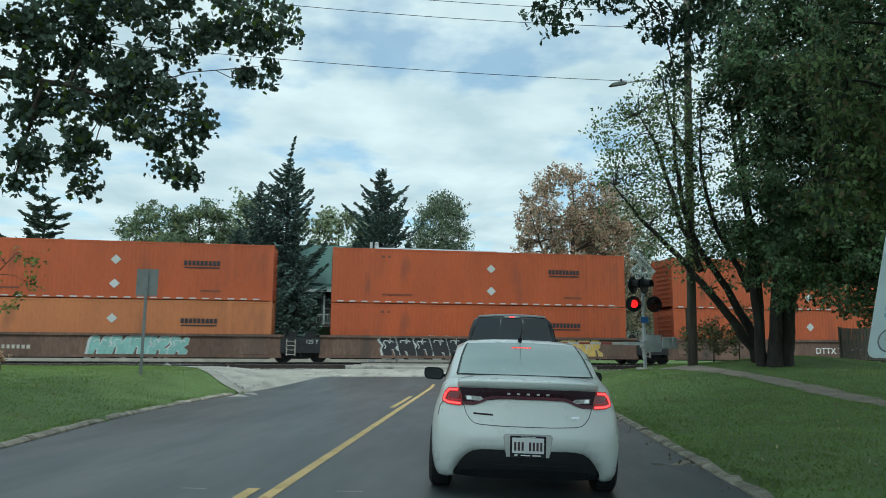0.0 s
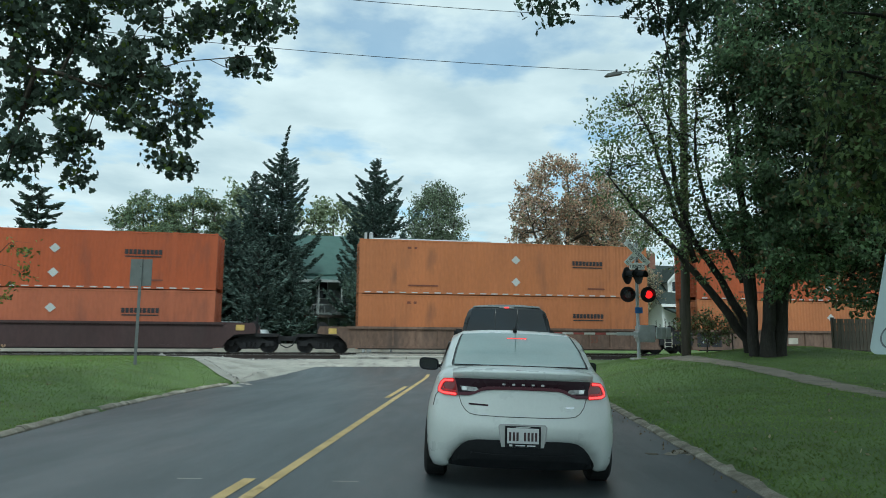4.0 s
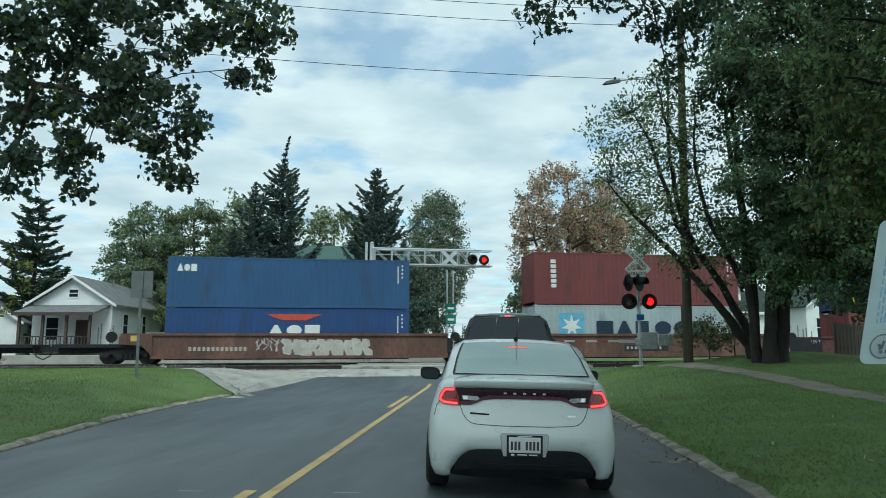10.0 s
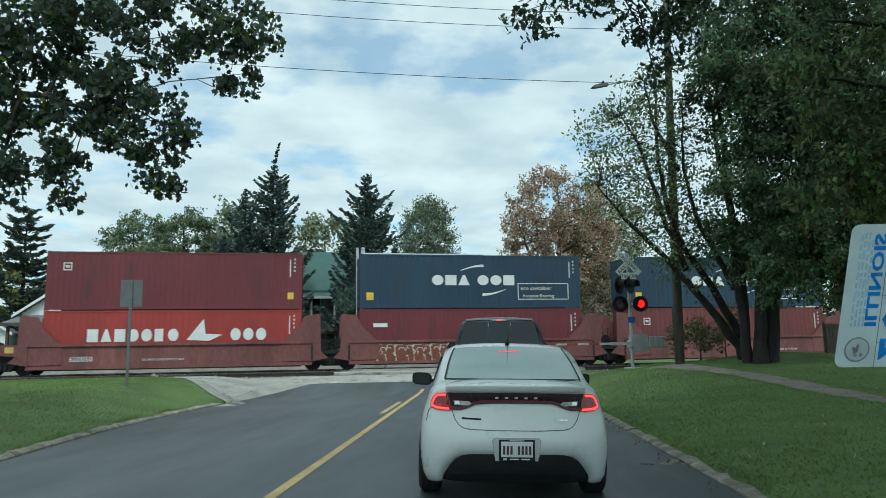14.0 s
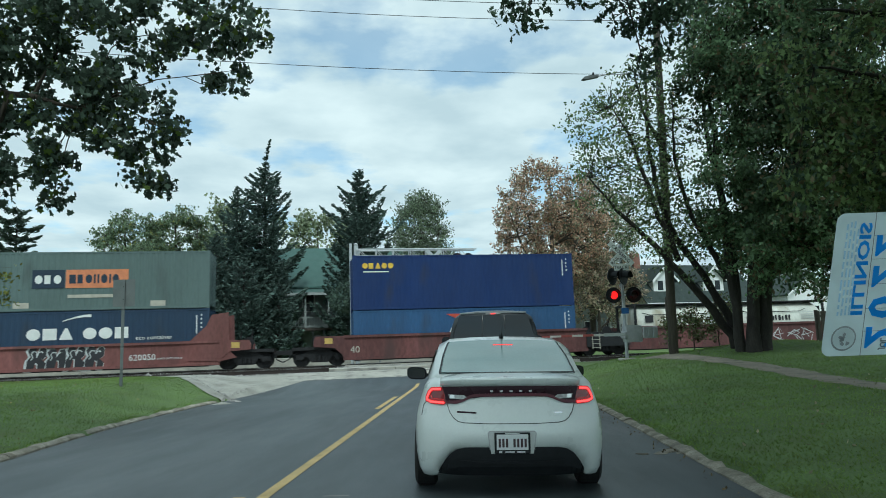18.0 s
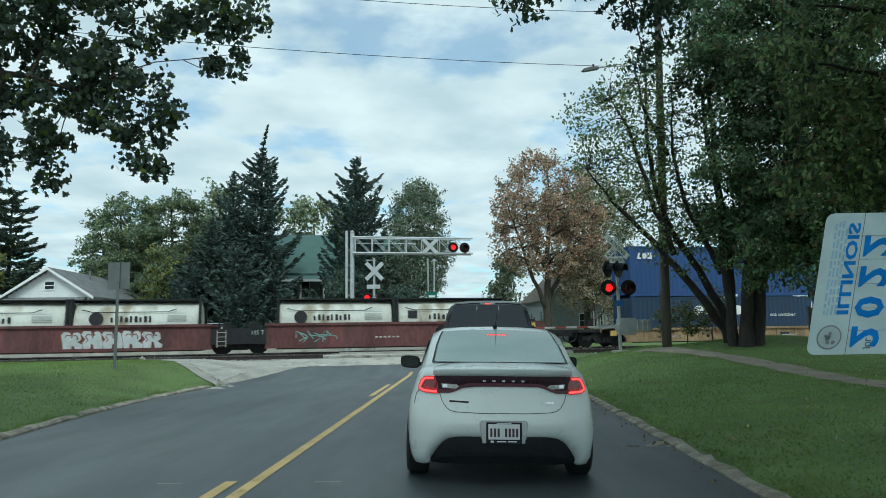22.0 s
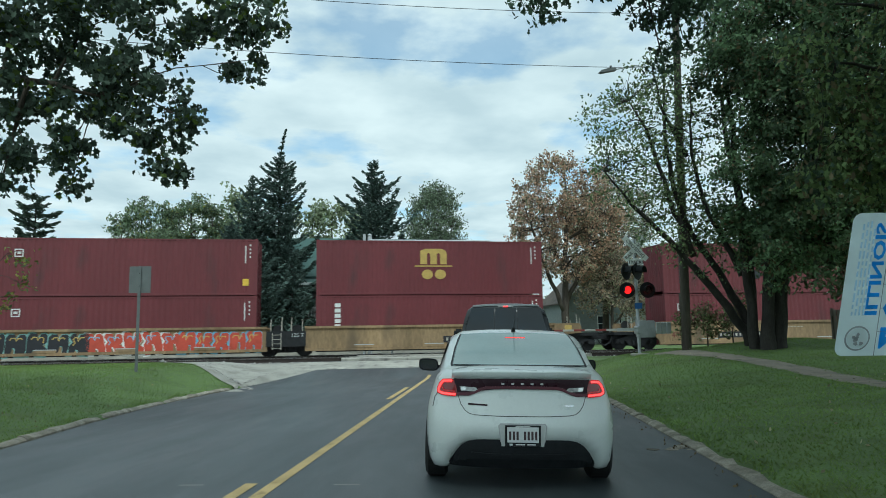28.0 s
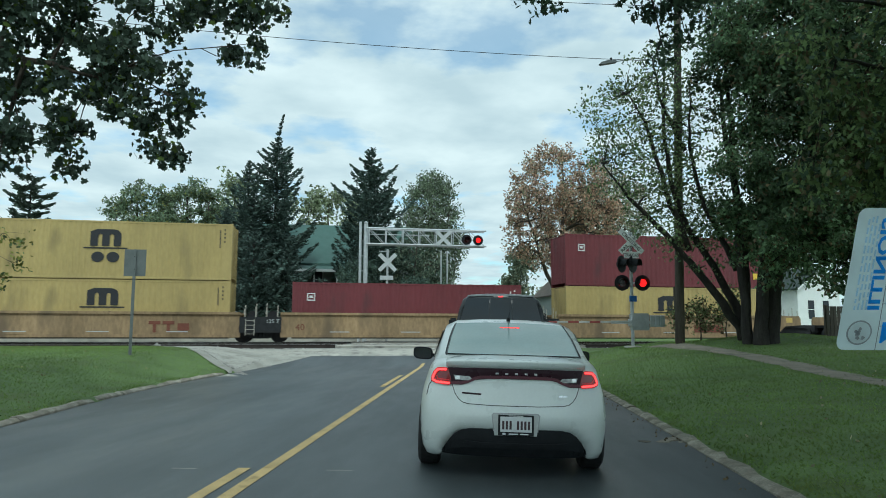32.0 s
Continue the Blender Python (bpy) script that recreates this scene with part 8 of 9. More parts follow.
def gable_house(name, label, m, w, d, z_eave, rise, wall_mat, roof_mat, over=0.45, windows=(), side_windows=()):
    """Gable end facing -y at the local origin's x-z plane; w wide, d deep."""
    h = tagged(empty(name, m), label, "house")
    front = clad_wall(h, -w / 2, w / 2, 0.0, z_eave, pose(0, 0, 0), wall_mat, rise)
    right = clad_wall(h, 0.16, d - 0.16, 0.0, z_eave, pose(w / 2, 0, 0, 0, 0, 90), wall_mat)
    clad_wall(h, 0.16, d - 0.16, 0.0, z_eave, pose(-w / 2, d, 0, 0, 0, -90), wall_mat)
    clad_wall(h, -w / 2, w / 2, 0.0, z_eave, pose(0, d, 0, 0, 0, 180), wall_mat, rise)
    sl = math.hypot(w / 2, rise)
    for s in (-1, 1):
        bm = bmesh.new()
        k = 1 + over / (w / 2)
        pts = [(0, z_eave + rise + 0.05), (s * w / 2 * k, z_eave + rise - rise * k + 0.05)]
        lower = [(p[0], p[1] + 0.14) for p in pts]
        prism(bm, pts + lower[::-1], -over, d + over)
        roof = part("roof", bm, roof_mat, h)
        bm = bmesh.new()
        prism(bm, [(pts[0][0], pts[0][1] - 0.06), (pts[1][0], pts[1][1] - 0.06), (pts[1][0], pts[1][1] + 0.13), (pts[0][0], pts[0][1] + 0.13)], -over - 0.05, -over - 0.004)
        part("bargeboard", bm, m_siding, roof)
    for x, z, ww, hh in windows:
        window_on(h, x, z, ww, hh, pose(0, 0, 0), m_siding)
    for y, z, ww, hh in side_windows:
        window_on(h, y, z, ww, hh, pose(w / 2, 0, 0, 0, 0, 90), m_siding)
    return h


# porch white turned grey: the porch's shade is put into this colour
m_dimpaint = mat("shade_greyed_paint", (0.34, 0.37, 0.36), 0.7, vary=0.12)


def porch(h, x0, x1, z_floor, z_roof, depth, posts, roof_mat, rail_mat, rails=True, m=None):
    m = m or Matrix.Identity(4)
    part("porch_floor", boxes((x0, x1, -depth, -0.16, z_floor - 0.2, z_floor)), m_wood, h, m=m)
    bm = bmesh.new()
    a = [(x0 - 0.25, -0.03, z_roof + 0.62), (x1 + 0.25, -0.03, z_roof + 0.62), (x1 + 0.25, -depth - 0.3, z_roof), (x0 - 0.25, -depth - 0.3, z_roof)]
    top = [bm.verts.new(p) for p in a]
    low = [bm.verts.new((p[0], p[1], p[2] - 0.16)) for p in a]
    bm.faces.new(top)
    bm.faces.new(low[::-1])
    for i in range(4):
        bm.faces.new((top[i], low[i], low[(i + 1) % 4], top[(i + 1) % 4]))
    bmesh.ops.recalc_face_normals(bm, faces=bm.faces[:])
    pr = part("porch_roof", bm, roof_mat, h, m=m)
    part("porch_fascia", boxes((x0 - 0.25, x1 + 0.25, -depth - 0.34, -depth - 0.304, z_roof - 0.2, z_roof + 0.02)), rail_mat, pr)
    for i in range(posts):
        x = x0 + 0.1 + (x1 - x0 - 0.2) * i / (posts - 1)
        part("porch_post", boxes((x - 0.08, x + 0.08, -depth + 0.02, -depth + 0.18, z_floor, z_roof - 0.16)), rail_mat, h, m=m)
    if rails:
        rl = part("railing", boxes((x0, x1, -depth + 0.06, -depth + 0.12, z_floor + 0.85, z_floor + 0.92), (x0, x1, -depth + 0.06, -depth + 0.12, z_floor + 0.12, z_floor + 0.18)), rail_mat, h, m=m)
        n = int((x1 - x0) / 0.22)
        bal = shared("baluster", (rail_mat.name, z_floor), lambda: boxes((-0.022, 0.022, -0.022, 0.022, z_floor + 0.18, z_floor + 0.85)), rail_mat)
        for i in range(n):
            part_mesh("baluster", bal, None, rl, m=pose(x0 + 0.11 + i * (x1 - x0) / n, -depth + 0.09, 0))


def house_at(x, y, turn):
    return pose(x, y, land_z(x, y), 0, 0, turn)


white_house = gable_house("house", "white clapboard bungalow with a grey shingle roof", house_at(-17.0, 52.0, -8), 5.4, 11.5, 4.1, 1.75, m_siding, m_shingle, windows=((0.0, 4.55, 0.6, 0.5), (-1.3, 1.6, 0.8, 1.5)), side_windows=((2.2, 1.9, 0.75, 1.5), (5.6, 2.1, 0.6, 1.3)))
porch(white_house, -2.5, 2.3, 0.9, 3.35, 2.2, 4, m_shingle, m_wood)
part("door", soft_box(0.3, 1.2, -0.07, -0.02, 0.9, 2.95, 0.01, 1), m_wood, white_house)
for x, y, z in ((0.7, 4.5, 5.2), (1.3, 6.8, 4.9)):
    bm = bmesh.new()
    tube(bm, [(x, y, z), (x, y, z + 1.0)], 0.07, 8)
    part("vent_pipe", bm, m_alloy, white_house)
shed = gable_house("shed", "grey-roofed white outbuilding beside the bungalow", house_at(-23.6, 54.0, 8), 4.6, 6, 2.9, 1.7, m_siding, m_shingle, windows=((0.5, 1.2, 0.8, 1.1),))
green_house = gable_house("house", "two-storey grey house with a green metal roof", house_at(8.6, 66.5, 90), 9.0, 15.0, 6.6, 3.7, m_greywall, m_greenroof)
for yy in (2.5, 5.2, 8.0):
    window_on(green_house, yy, 4.3, 0.9, 1.4, pose(-4.5, 0, 0, 0, 0, -90) @ pose(-11, 0, 0), m_siding)
porch(green_house, 0.2, 6.2, 2.75, 5.7, 2.4, 4, m_greenroof, m_dimpaint, m=pose(-4.5, 11.0, 0, 0, 0, -90))
dormer_house = gable_house("house", "white frame house with a dark green roof and gabled dormers", house_at(42.4, 64.0, 96), 7.4, 12.2, 4.4, 3.5, m_siding, m_greyroof, windows=((-1.2, 1.2, 0.9, 1.4), (1.3, 1.2, 0.9, 1.4)))


def dormer(h, y, w, wall, rise, out):
    """A gabled dormer on the slope that faces the railway."""
    m = pose(-3.7 + out, y, 4.4 + 0.95 * out * 0.9, 0, 0, -90)
    d = part("dormer", boxes((-w / 2, w / 2, 0.02, 2.6, 0, wall)), m_siding, h, "white gabled dormer", m)
    part("dormer_gable", prism(bmesh.new(), [(-w / 2, wall), (w / 2, wall), (0, wall + rise)], 0.0, 2.6), m_siding, d)
    for s in (-1, 1):
        pts = [(0, wall + rise + 0.04), (s * (w / 2 + 0.3), wall - 0.3 * rise / (w / 2) + 0.04)]
        part("dormer_roof", prism(bmesh.new(), pts + [(x, z + 0.12) for x, z in pts[::-1]], -0.35, 2.8), m_greyroof, d)
        part("bargeboard", prism(bmesh.new(), [(x, z - 0.12) for x, z in pts] + [(x, z + 0.14) for x, z in pts[::-1]], -0.42, -0.352), m_siding, d)
    for x in (-0.42, 0.42):
        part("pane", boxes((x - 0.3, x + 0.3, -0.03, 0.0, 0.35, wall - 0.1)), m_pane, d)
        part("casing", boxes((x - 0.38, x - 0.3, -0.05, -0.004, 0.25, wall), (x + 0.3, x + 0.38, -0.05, -0.004, 0.25, wall), (x - 0.3, x + 0.3, -0.05, -0.004, wall - 0.1, wall), (x - 0.3, x + 0.3, -0.06, -0.004, 0.25, 0.35)), m_siding, d)


dormer(dormer_house, 9.9, 2.3, 1.35, 1.15, 0.7)
dormer(dormer_house, 4.4, 2.3, 1.35, 1.15, 0.7)
for yy in (1.8, 3.6, 6.4):
    window_on(dormer_house, yy, 1.3, 0.9, 1.5, pose(-3.7, 0, 0, 0, 0, -90) @ pose(-9.0, 0, 0), m_siding)
part("eave_board", boxes((-4.22, -4.16, -0.4, 12.6, 3.86, 4.12)), m_siding, dormer_house)
porch(dormer_house, 0.2, 5.0, 0.8, 3.2, 2.0, 4, m_greyroof, m_siding, m=pose(-3.7, 12.0, 0, 0, 0, -90))
part("chimney", soft_box(-0.4, 0.4, 10.6, 11.3, 6.0, 9.2, 0.03, 1), m_chimney, dormer_house)
side_house = gable_house("house", "brown-roofed house behind the crossing signal", house_at(29.4, 70.0, 0), 8.0, 8.0, 4.6, 3.8, m_greywall, mat("brown_shingles", (0.12, 0.10, 0.085), 0.9, vary=0.2, scale=2, fine=14), windows=((0, 1.4, 1.0, 1.5), (2.4, 1.4, 1.0, 1.5)))
far_house = gable_house("house", "small white house with tall windows behind the trees", house_at(48.9, 61.0, 14), 6.0, 7.0, 4.8, 1.9, m_siding, m_greyroof, windows=((-1.2, 1.8, 0.9, 1.8), (0.9, 1.8, 0.9, 1.8)), side_windows=((2.0, 1.8, 0.9, 1.7),))


# ---- crossing signals ----
m_galv = mat("galvanised_steel", (0.46, 0.48, 0.49), 0.5, 0.5, vary=0.12, scale=4)
m_aluminium = mat("dull_aluminium", (0.55, 0.57, 0.58), 0.45, 0.6, vary=0.1, scale=5)
m_signwhite = mat("white_reflective_sign", (0.92, 0.94, 0.92), 0.5, vary=0.05)
m_signdull = mat("weathered_white_sign", (0.50, 0.53, 0.53), 0.6, vary=0.12, scale=3)
m_signback = mat("aluminium_sign_back", (0.15, 0.165, 0.165), 0.6, 0.3, vary=0.12, scale=3)
m_signgreen = mat("green_street_sign", (0.02, 0.20, 0.13), 0.5)
m_signblue = mat("blue_notice_sign", (0.03, 0.12, 0.35), 0.5)
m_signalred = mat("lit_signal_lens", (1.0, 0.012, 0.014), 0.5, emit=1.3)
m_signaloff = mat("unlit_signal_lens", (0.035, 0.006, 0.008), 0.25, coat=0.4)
m_gatewhite = mat("gate_white", (0.45, 0.44, 0.42), 0.6)
m_gatered = mat("gate_red", (0.24, 0.045, 0.04), 0.6)
FLASHERS = []


def flashing_lamp(parent, x, z, y, phase, facing=True, scale=1.0):
    """Round black backing, hood, and a lens disc that turns its lit or its dark face to the road."""
    k = scale
    bm = bmesh.new()
    tube(bm, [(x, y + 0.06, z), (x, y + 0.03, z)], [0.30 * k, 0.305 * k], 26)
    tube(bm, [(x, y + 0.2, z), (x, y + 0.05, z)], [0.12 * k, 0.19 * k], 18)
    lamp = part("signal_lamp", bm, m_trim, parent, "round black signal lamp head")
    bm = bmesh.new()
    n = 14
    rings = []
    for yy, r, cut in ((y + 0.03, 0.17 * k, 0), (y - 0.24 * k, 0.18 * k, 1)):
        rings.append([bm.verts.new((x + r * math.cos(a), yy, z + r * math.sin(a))) for a in np.linspace(radians(-15), radians(195), n)])
    for i in range(n - 1):
        bm.faces.new((rings[0][i], rings[0][i + 1], rings[1][i + 1], rings[1][i]))
    part("hood", bm, m_trim, lamp)
    if not facing:
        return lamp
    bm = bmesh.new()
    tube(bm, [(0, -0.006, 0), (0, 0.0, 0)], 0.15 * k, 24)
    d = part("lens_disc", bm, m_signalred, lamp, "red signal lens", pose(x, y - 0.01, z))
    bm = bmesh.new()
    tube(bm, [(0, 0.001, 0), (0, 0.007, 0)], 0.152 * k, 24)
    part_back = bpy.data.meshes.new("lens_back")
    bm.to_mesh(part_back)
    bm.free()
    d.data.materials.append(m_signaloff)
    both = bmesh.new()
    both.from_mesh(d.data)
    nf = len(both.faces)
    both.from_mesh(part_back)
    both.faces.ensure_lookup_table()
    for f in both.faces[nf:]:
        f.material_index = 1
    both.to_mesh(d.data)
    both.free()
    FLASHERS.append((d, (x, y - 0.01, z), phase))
    return lamp


def blade(parent, m, L, w, material, text="", ink=None):
    b = part("crossbuck_blade", soft_box(-L / 2, L / 2, -0.012, 0.0, -w / 2, w / 2, 0.004, 1), material, parent, m=m)
    if text:
        me = lettering(text, w * 0.62, ink, b, wall_up(pose(0, -0.016, -w * 0.31)))
        xs = [v.co.x for v in me.data.vertices]
        mid = (min(xs) + max(xs)) / 2
        k = min(1.0, L * 0.86 / (max(xs) - min(xs)))
        for v in me.data.vertices:
            v.co.x = (v.co.x - mid) * k
    return b


def near_signal():
    """The mast on this side, with its gate lowered across the lane."""
    x0, y0 = 12.05, 25.2
    z0 = land_z(x0, y0)
    s = tagged(empty("crossing_signal", pose(x0, y0, z0, 0, 0, -6)), "railroad crossing mast with crossbuck and flashing red lights", "crossing signal")
    bm = bmesh.new()
    tube(bm, [(0, 0, -0.1), (0, 0, 4.45)], 0.065, 14)
    part("mast", bm, m_galv, s)
    zc = 4.79 - z0
    blade(s, pose(0, -0.10, zc, 0, 45, 0), 1.25, 0.23, m_signwhite, "CROSSING", INK["black"])
    blade(s, pose(0, -0.08, zc, 0, -45, 0), 1.25, 0.23, m_signwhite)
    for word, at in (("RAIL", -0.36), ("ROAD", 0.36)):
        t = lettering(word, 0.14, INK["black"], s, pose(0, -0.096, zc, 0, -45, 0) @ wall_up(pose(at, 0, -0.07)))
        xs = [v.co.x for v in t.data.vertices]
        mid = (min(xs) + max(xs)) / 2
        for v in t.data.vertices:
            v.co.x -= mid
    tr = part("tracks_sign", soft_box(-0.30, 0.30, -0.085, -0.07, zc - 0.66, zc - 0.40, 0.01, 1), m_signwhite, s, "small white plate below the crossbuck")
    for word, hh, zz in (("2", 0.2, zc - 0.36), ("TRACKS", 0.12, zc - 0.59)):
        t = lettering(word, hh, INK["black"], tr, wall_up(pose(0, -0.125 if word == "2" else -0.092, zz)))
        xs = [v.co.x for v in t.data.vertices]
        mid = (min(xs) + max(xs)) / 2
        for v in t.data.vertices:
            v.co.x -= mid
    zl = 3.17 - z0
    part("lamp_bar", boxes((-0.42, 0.42, -0.05, 0.0, zl - 0.03, zl + 0.03)), m_galv, s)
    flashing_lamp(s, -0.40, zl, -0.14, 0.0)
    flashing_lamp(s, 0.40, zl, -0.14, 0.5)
    zu = 3.90 - z0
    part("lamp_bar", boxes((-0.50, 0.12, -0.02, 0.03, zu - 0.03, zu + 0.03)), m_galv, s)
    for xx, turn in ((-0.44, 42), (0.0, 42)):
        ob = flashing_lamp(s, 0, 0, -0.12, 0.0, facing=False, scale=1.1)
        ob.matrix_basis = pose(xx, 0.0, zu, 0, 0, turn)
    part("notice_sign", soft_box(-0.13, 0.17, -0.09, -0.075, 2.45 - z0, 2.68 - z0, 0.008, 1), m_signblue, s, "small blue notice plate")
    box_ = part("gate_machine", soft_box(-0.02, 0.62, -0.16, 0.3, 1.35 - z0, 2.0 - z0, 0.03, 2), m_galv, s, "grey gate machine housing")
    part("gate_crank", soft_box(-0.12, 0.0, -0.22, 0.2, 1.5 - z0, 1.78 - z0, 0.02, 1), m_galv, s)
    for k in range(3):
        part("counterweight", soft_box(0.62 + k * 0.2, 0.80 + k * 0.2, -0.24, -0.16, 1.48 - z0, 1.92 - z0, 0.015, 1), m_galv, s)
    za = 1.66 - z0
    x, k = -0.1, 0
    arm = part("gate_arm", boxes((-0.9, 1.1, -0.21, -0.17, za - 0.06, za + 0.06)), m_galv, s)
    for k in range(8):
        a = -0.9 - k * 0.42
        part("gate_stripe", soft_box(a - 0.42, a, -0.205, -0.175, za - 0.042 + 0.0015 * k, za + 0.042 - 0.0015 * k, 0.006, 1), m_gatered if k % 2 else m_gatewhite, arm)
    part("base", soft_box(-0.28, 0.28, -0.28, 0.28, -0.15, 0.05, 0.03, 1), m_crossing, s)
    return s


def far_signals():
    z0 = land_z(4.2, 41.5)
    s = tagged(empty("crossing_signal", pose(4.2, 41.5, z0)), "railroad crossing mast seen from behind its white crossbuck", "crossing signal")
    bm = bmesh.new()
    tube(bm, [(0, 0, -0.1), (0, 0, 6.1 - z0)], 0.07, 12)
    part("mast", bm, m_galv, s)
    blade(s, pose(0, -0.09, 5.3 - z0, 0, 45, 0), 1.4, 0.24, m_signdull)
    blade(s, pose(0, -0.11, 5.3 - z0, 0, -45, 0), 1.4, 0.24, m_signdull)
    part("tracks_sign", soft_box(-0.45, 0.35, -0.09, -0.075, 4.25 - z0, 4.5 - z0, 0.01, 1), m_signdull, s)
    part("lamp_bar", boxes((-0.5, 0.5, -0.04, 0.0, 3.7 - z0, 3.76 - z0)), m_galv, s)
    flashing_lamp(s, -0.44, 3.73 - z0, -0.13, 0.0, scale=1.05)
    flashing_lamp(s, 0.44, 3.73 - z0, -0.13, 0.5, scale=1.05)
    part("gate_machine", soft_box(-0.4, 0.3, -0.2, 0.25, 1.3 - z0, 1.9 - z0, 0.03, 2), m_galv, s)
    part("bracket", boxes((-0.5, 0.12, -0.03, 0.03, 5.95 - z0, 6.0 - z0)), m_galv, s)

    z0 = land_z(3.0, 44.0)
    c = tagged(empty("signal_cantilever", pose(2.9, 44.0, z0)), "silver truss cantilever carrying red flashing lights over the road", "signal cantilever")
    for x, r in ((-0.18, 0.09), (0.16, 0.14)):
        bm = bmesh.new()
        tube(bm, [(x, 0, -0.1), (x, 0, (8.1 if x < 0 else 7.95) - z0)], r, 14)
        if x > 0:
            tube(bm, [(x, 0, 7.95 - z0), (x, 0, 8.05 - z0), (x, 0, 8.15 - z0)], [0.11, 0.16, 0.02], 12)
        part("tower_pipe", bm, m_aluminium, c)
    for k in range(6):
        part("rung", boxes((-0.18, 0.16, -0.02, 0.02, 2.2 + k * 0.95, 2.25 + k * 0.95)), m_aluminium, c)
    part("control_box", soft_box(0.3, 0.62, -0.2, 0.1, 1.6, 2.6, 0.03, 1), m_galv, c)
    zt, zb = 7.68 - z0, 6.68 - z0
    for y in (-0.3, 0.3):
        for z in (zt, zb):
            bm = bmesh.new()
            tube(bm, [(0.16, y, z), (7.95, y, z)], 0.055, 10)
            part("chord", bm, m_aluminium, c)
        for k in range(7):
            x = 0.35 + k * 1.08
            bm = bmesh.new()
            tube(bm, [(x, y, zb), (x, y, zt)], 0.03, 6)
            part("strut", bm, m_aluminium, c)
            bm = bmesh.new()
            tube(bm, [(x, y, zt), (x + 1.0, y, zb)], 0.025, 6)
            part("brace", bm, m_aluminium, c)
    part("walkway", boxes((0.3, 7.9, -0.28, 0.28, zb - 0.03, zb + 0.02)), m_aluminium, c)
    bm = bmesh.new()
    tube(bm, [(0.3, -0.32, (zt + zb) / 2 + 0.1), (4.2, -0.32, (zt + zb) / 2 + 0.1)], 0.025, 6)
    part("handrail", bm, m_aluminium, c)
    zc = 7.12 - z0
    blade(c, pose(5.1, -0.42, zc, 0, 45, 0), 1.3, 0.24, m_signdull)
    blade(c, pose(5.1, -0.44, zc, 0, -45, 0), 1.3, 0.24, m_signdull)
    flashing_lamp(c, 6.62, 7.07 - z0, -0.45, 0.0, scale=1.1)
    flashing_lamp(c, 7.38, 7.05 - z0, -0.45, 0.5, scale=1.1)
    part("lamp_bar", boxes((6.3, 7.7, -0.4, -0.33, 7.03 - z0, 7.09 - z0)), m_aluminium, c)

    z1 = land_z(8.5, 46)
    g = tagged(empty("sign_posts", pose(8.5, 46.0, z1)), "two thin posts carrying green street signs", "street sign")
    for x in (-0.22, 0.2):
        bm = bmesh.new()
        tube(bm, [(x, 0, -0.1), (x, 0, 6.6 - z1)], 0.05, 8)
        part("post", bm, m_aluminium, g)
    for z in (3.0, 3.75):
        sg = part("sign_plate", soft_box(-0.32, 0.36, -0.08, -0.06, z - z1, z + 0.6 - z1, 0.015, 1), m_signgreen, g)
        part("sign_bar", boxes((-0.2, 0.24, -0.09, -0.082, z + 0.22 - z1, z + 0.36 - z1)), m_signwhite, sg)


near_signal()
far_signals()

# ---- lawn sign, pole, wires ----
zs = land_z(-5.57, 23.0)
rs = tagged(empty("road_sign", pose(-5.57, 23.0, zs, 0, 0, -8)), "grey back of a rectangular road sign on a steel post", "road sign")
part("post", boxes((-0.03, 0.03, -0.02, 0.02, -0.1, 3.836 - zs), (-0.045, -0.03, -0.02, 0.0, -0.1, 3.836 - zs), (0.03, 0.045, -0.02, 0.0, -0.1, 3.836 - zs)), m_signback, rs)
part("sign_plate", soft_box(-0.335, 0.335, 0.022, 0.028, 3.0 - zs, 3.836 - zs, 0.002, 1), m_signback, rs, "bare aluminium sign back")
for z in (3.2, 3.6):
    part("bolt", boxes((-0.012, 0.012, -0.03, 0.022, z - zs, z + 0.024 - zs)), m_steel, rs)

# weathered wood, its colour darkened further to stand in for tree shade
m_pole = mat("weathered_pole_wood", (0.105, 0.09, 0.075), 0.95, vary=0.3, scale=4, fine=40, bump=0.5, stretch=(1, 1, 0.1))
m_wire = mat("black_cable", (0.02, 0.02, 0.022), 0.7)
zp = land_z(12.9, 23.2)
up = tagged(empty("utility_pole", pose(12.9, 23.2, zp)), "tall weathered wooden utility pole with a street light arm", "utility pole")
bm = bmesh.new()
tube(bm, [(0, 0, -0.3), (0.1, 0, 4), (0.25, 0, 9), (0.42, 0, 14.6)], [0.165, 0.155, 0.14, 0.11], 14)
part("pole", bm, m_pole, up, smooth=True)
bm = bmesh.new()
tube(bm, [(0.3, -0.1, 10.75 - zp), (-0.6, -0.2, 11.25 - zp), (-1.5, -0.25, 11.3 - zp), (-2.34, -0.25, 11.11 - zp)], 0.026, 8)
arm = part("lamp_arm", bm, m_galv, up)
bm = bmesh.new()
prism(bm, [(-2.95, 10.96 - zp), (-2.88, 11.03 - zp), (-2.62, 11.12 - zp), (-2.32, 11.14 - zp), (-2.29, 11.07 - zp), (-2.55, 11.01 - zp), (-2.85, 10.94 - zp)], -0.34, -0.16)
part("lamp_head", bm, m_signback, arm)
bm = bmesh.new()
tube(bm, [(-2.48, -0.25, 11.12 - zp), (-2.48, -0.25, 11.24 - zp)], 0.04, 8)
part("photocell", bm, m_trim, arm)
for z in (13.4, 14.0):
    part("insulator", boxes((0.25, 0.45, -0.16, -0.02, z - zp, z + 0.12 - zp)), m_trim, up)
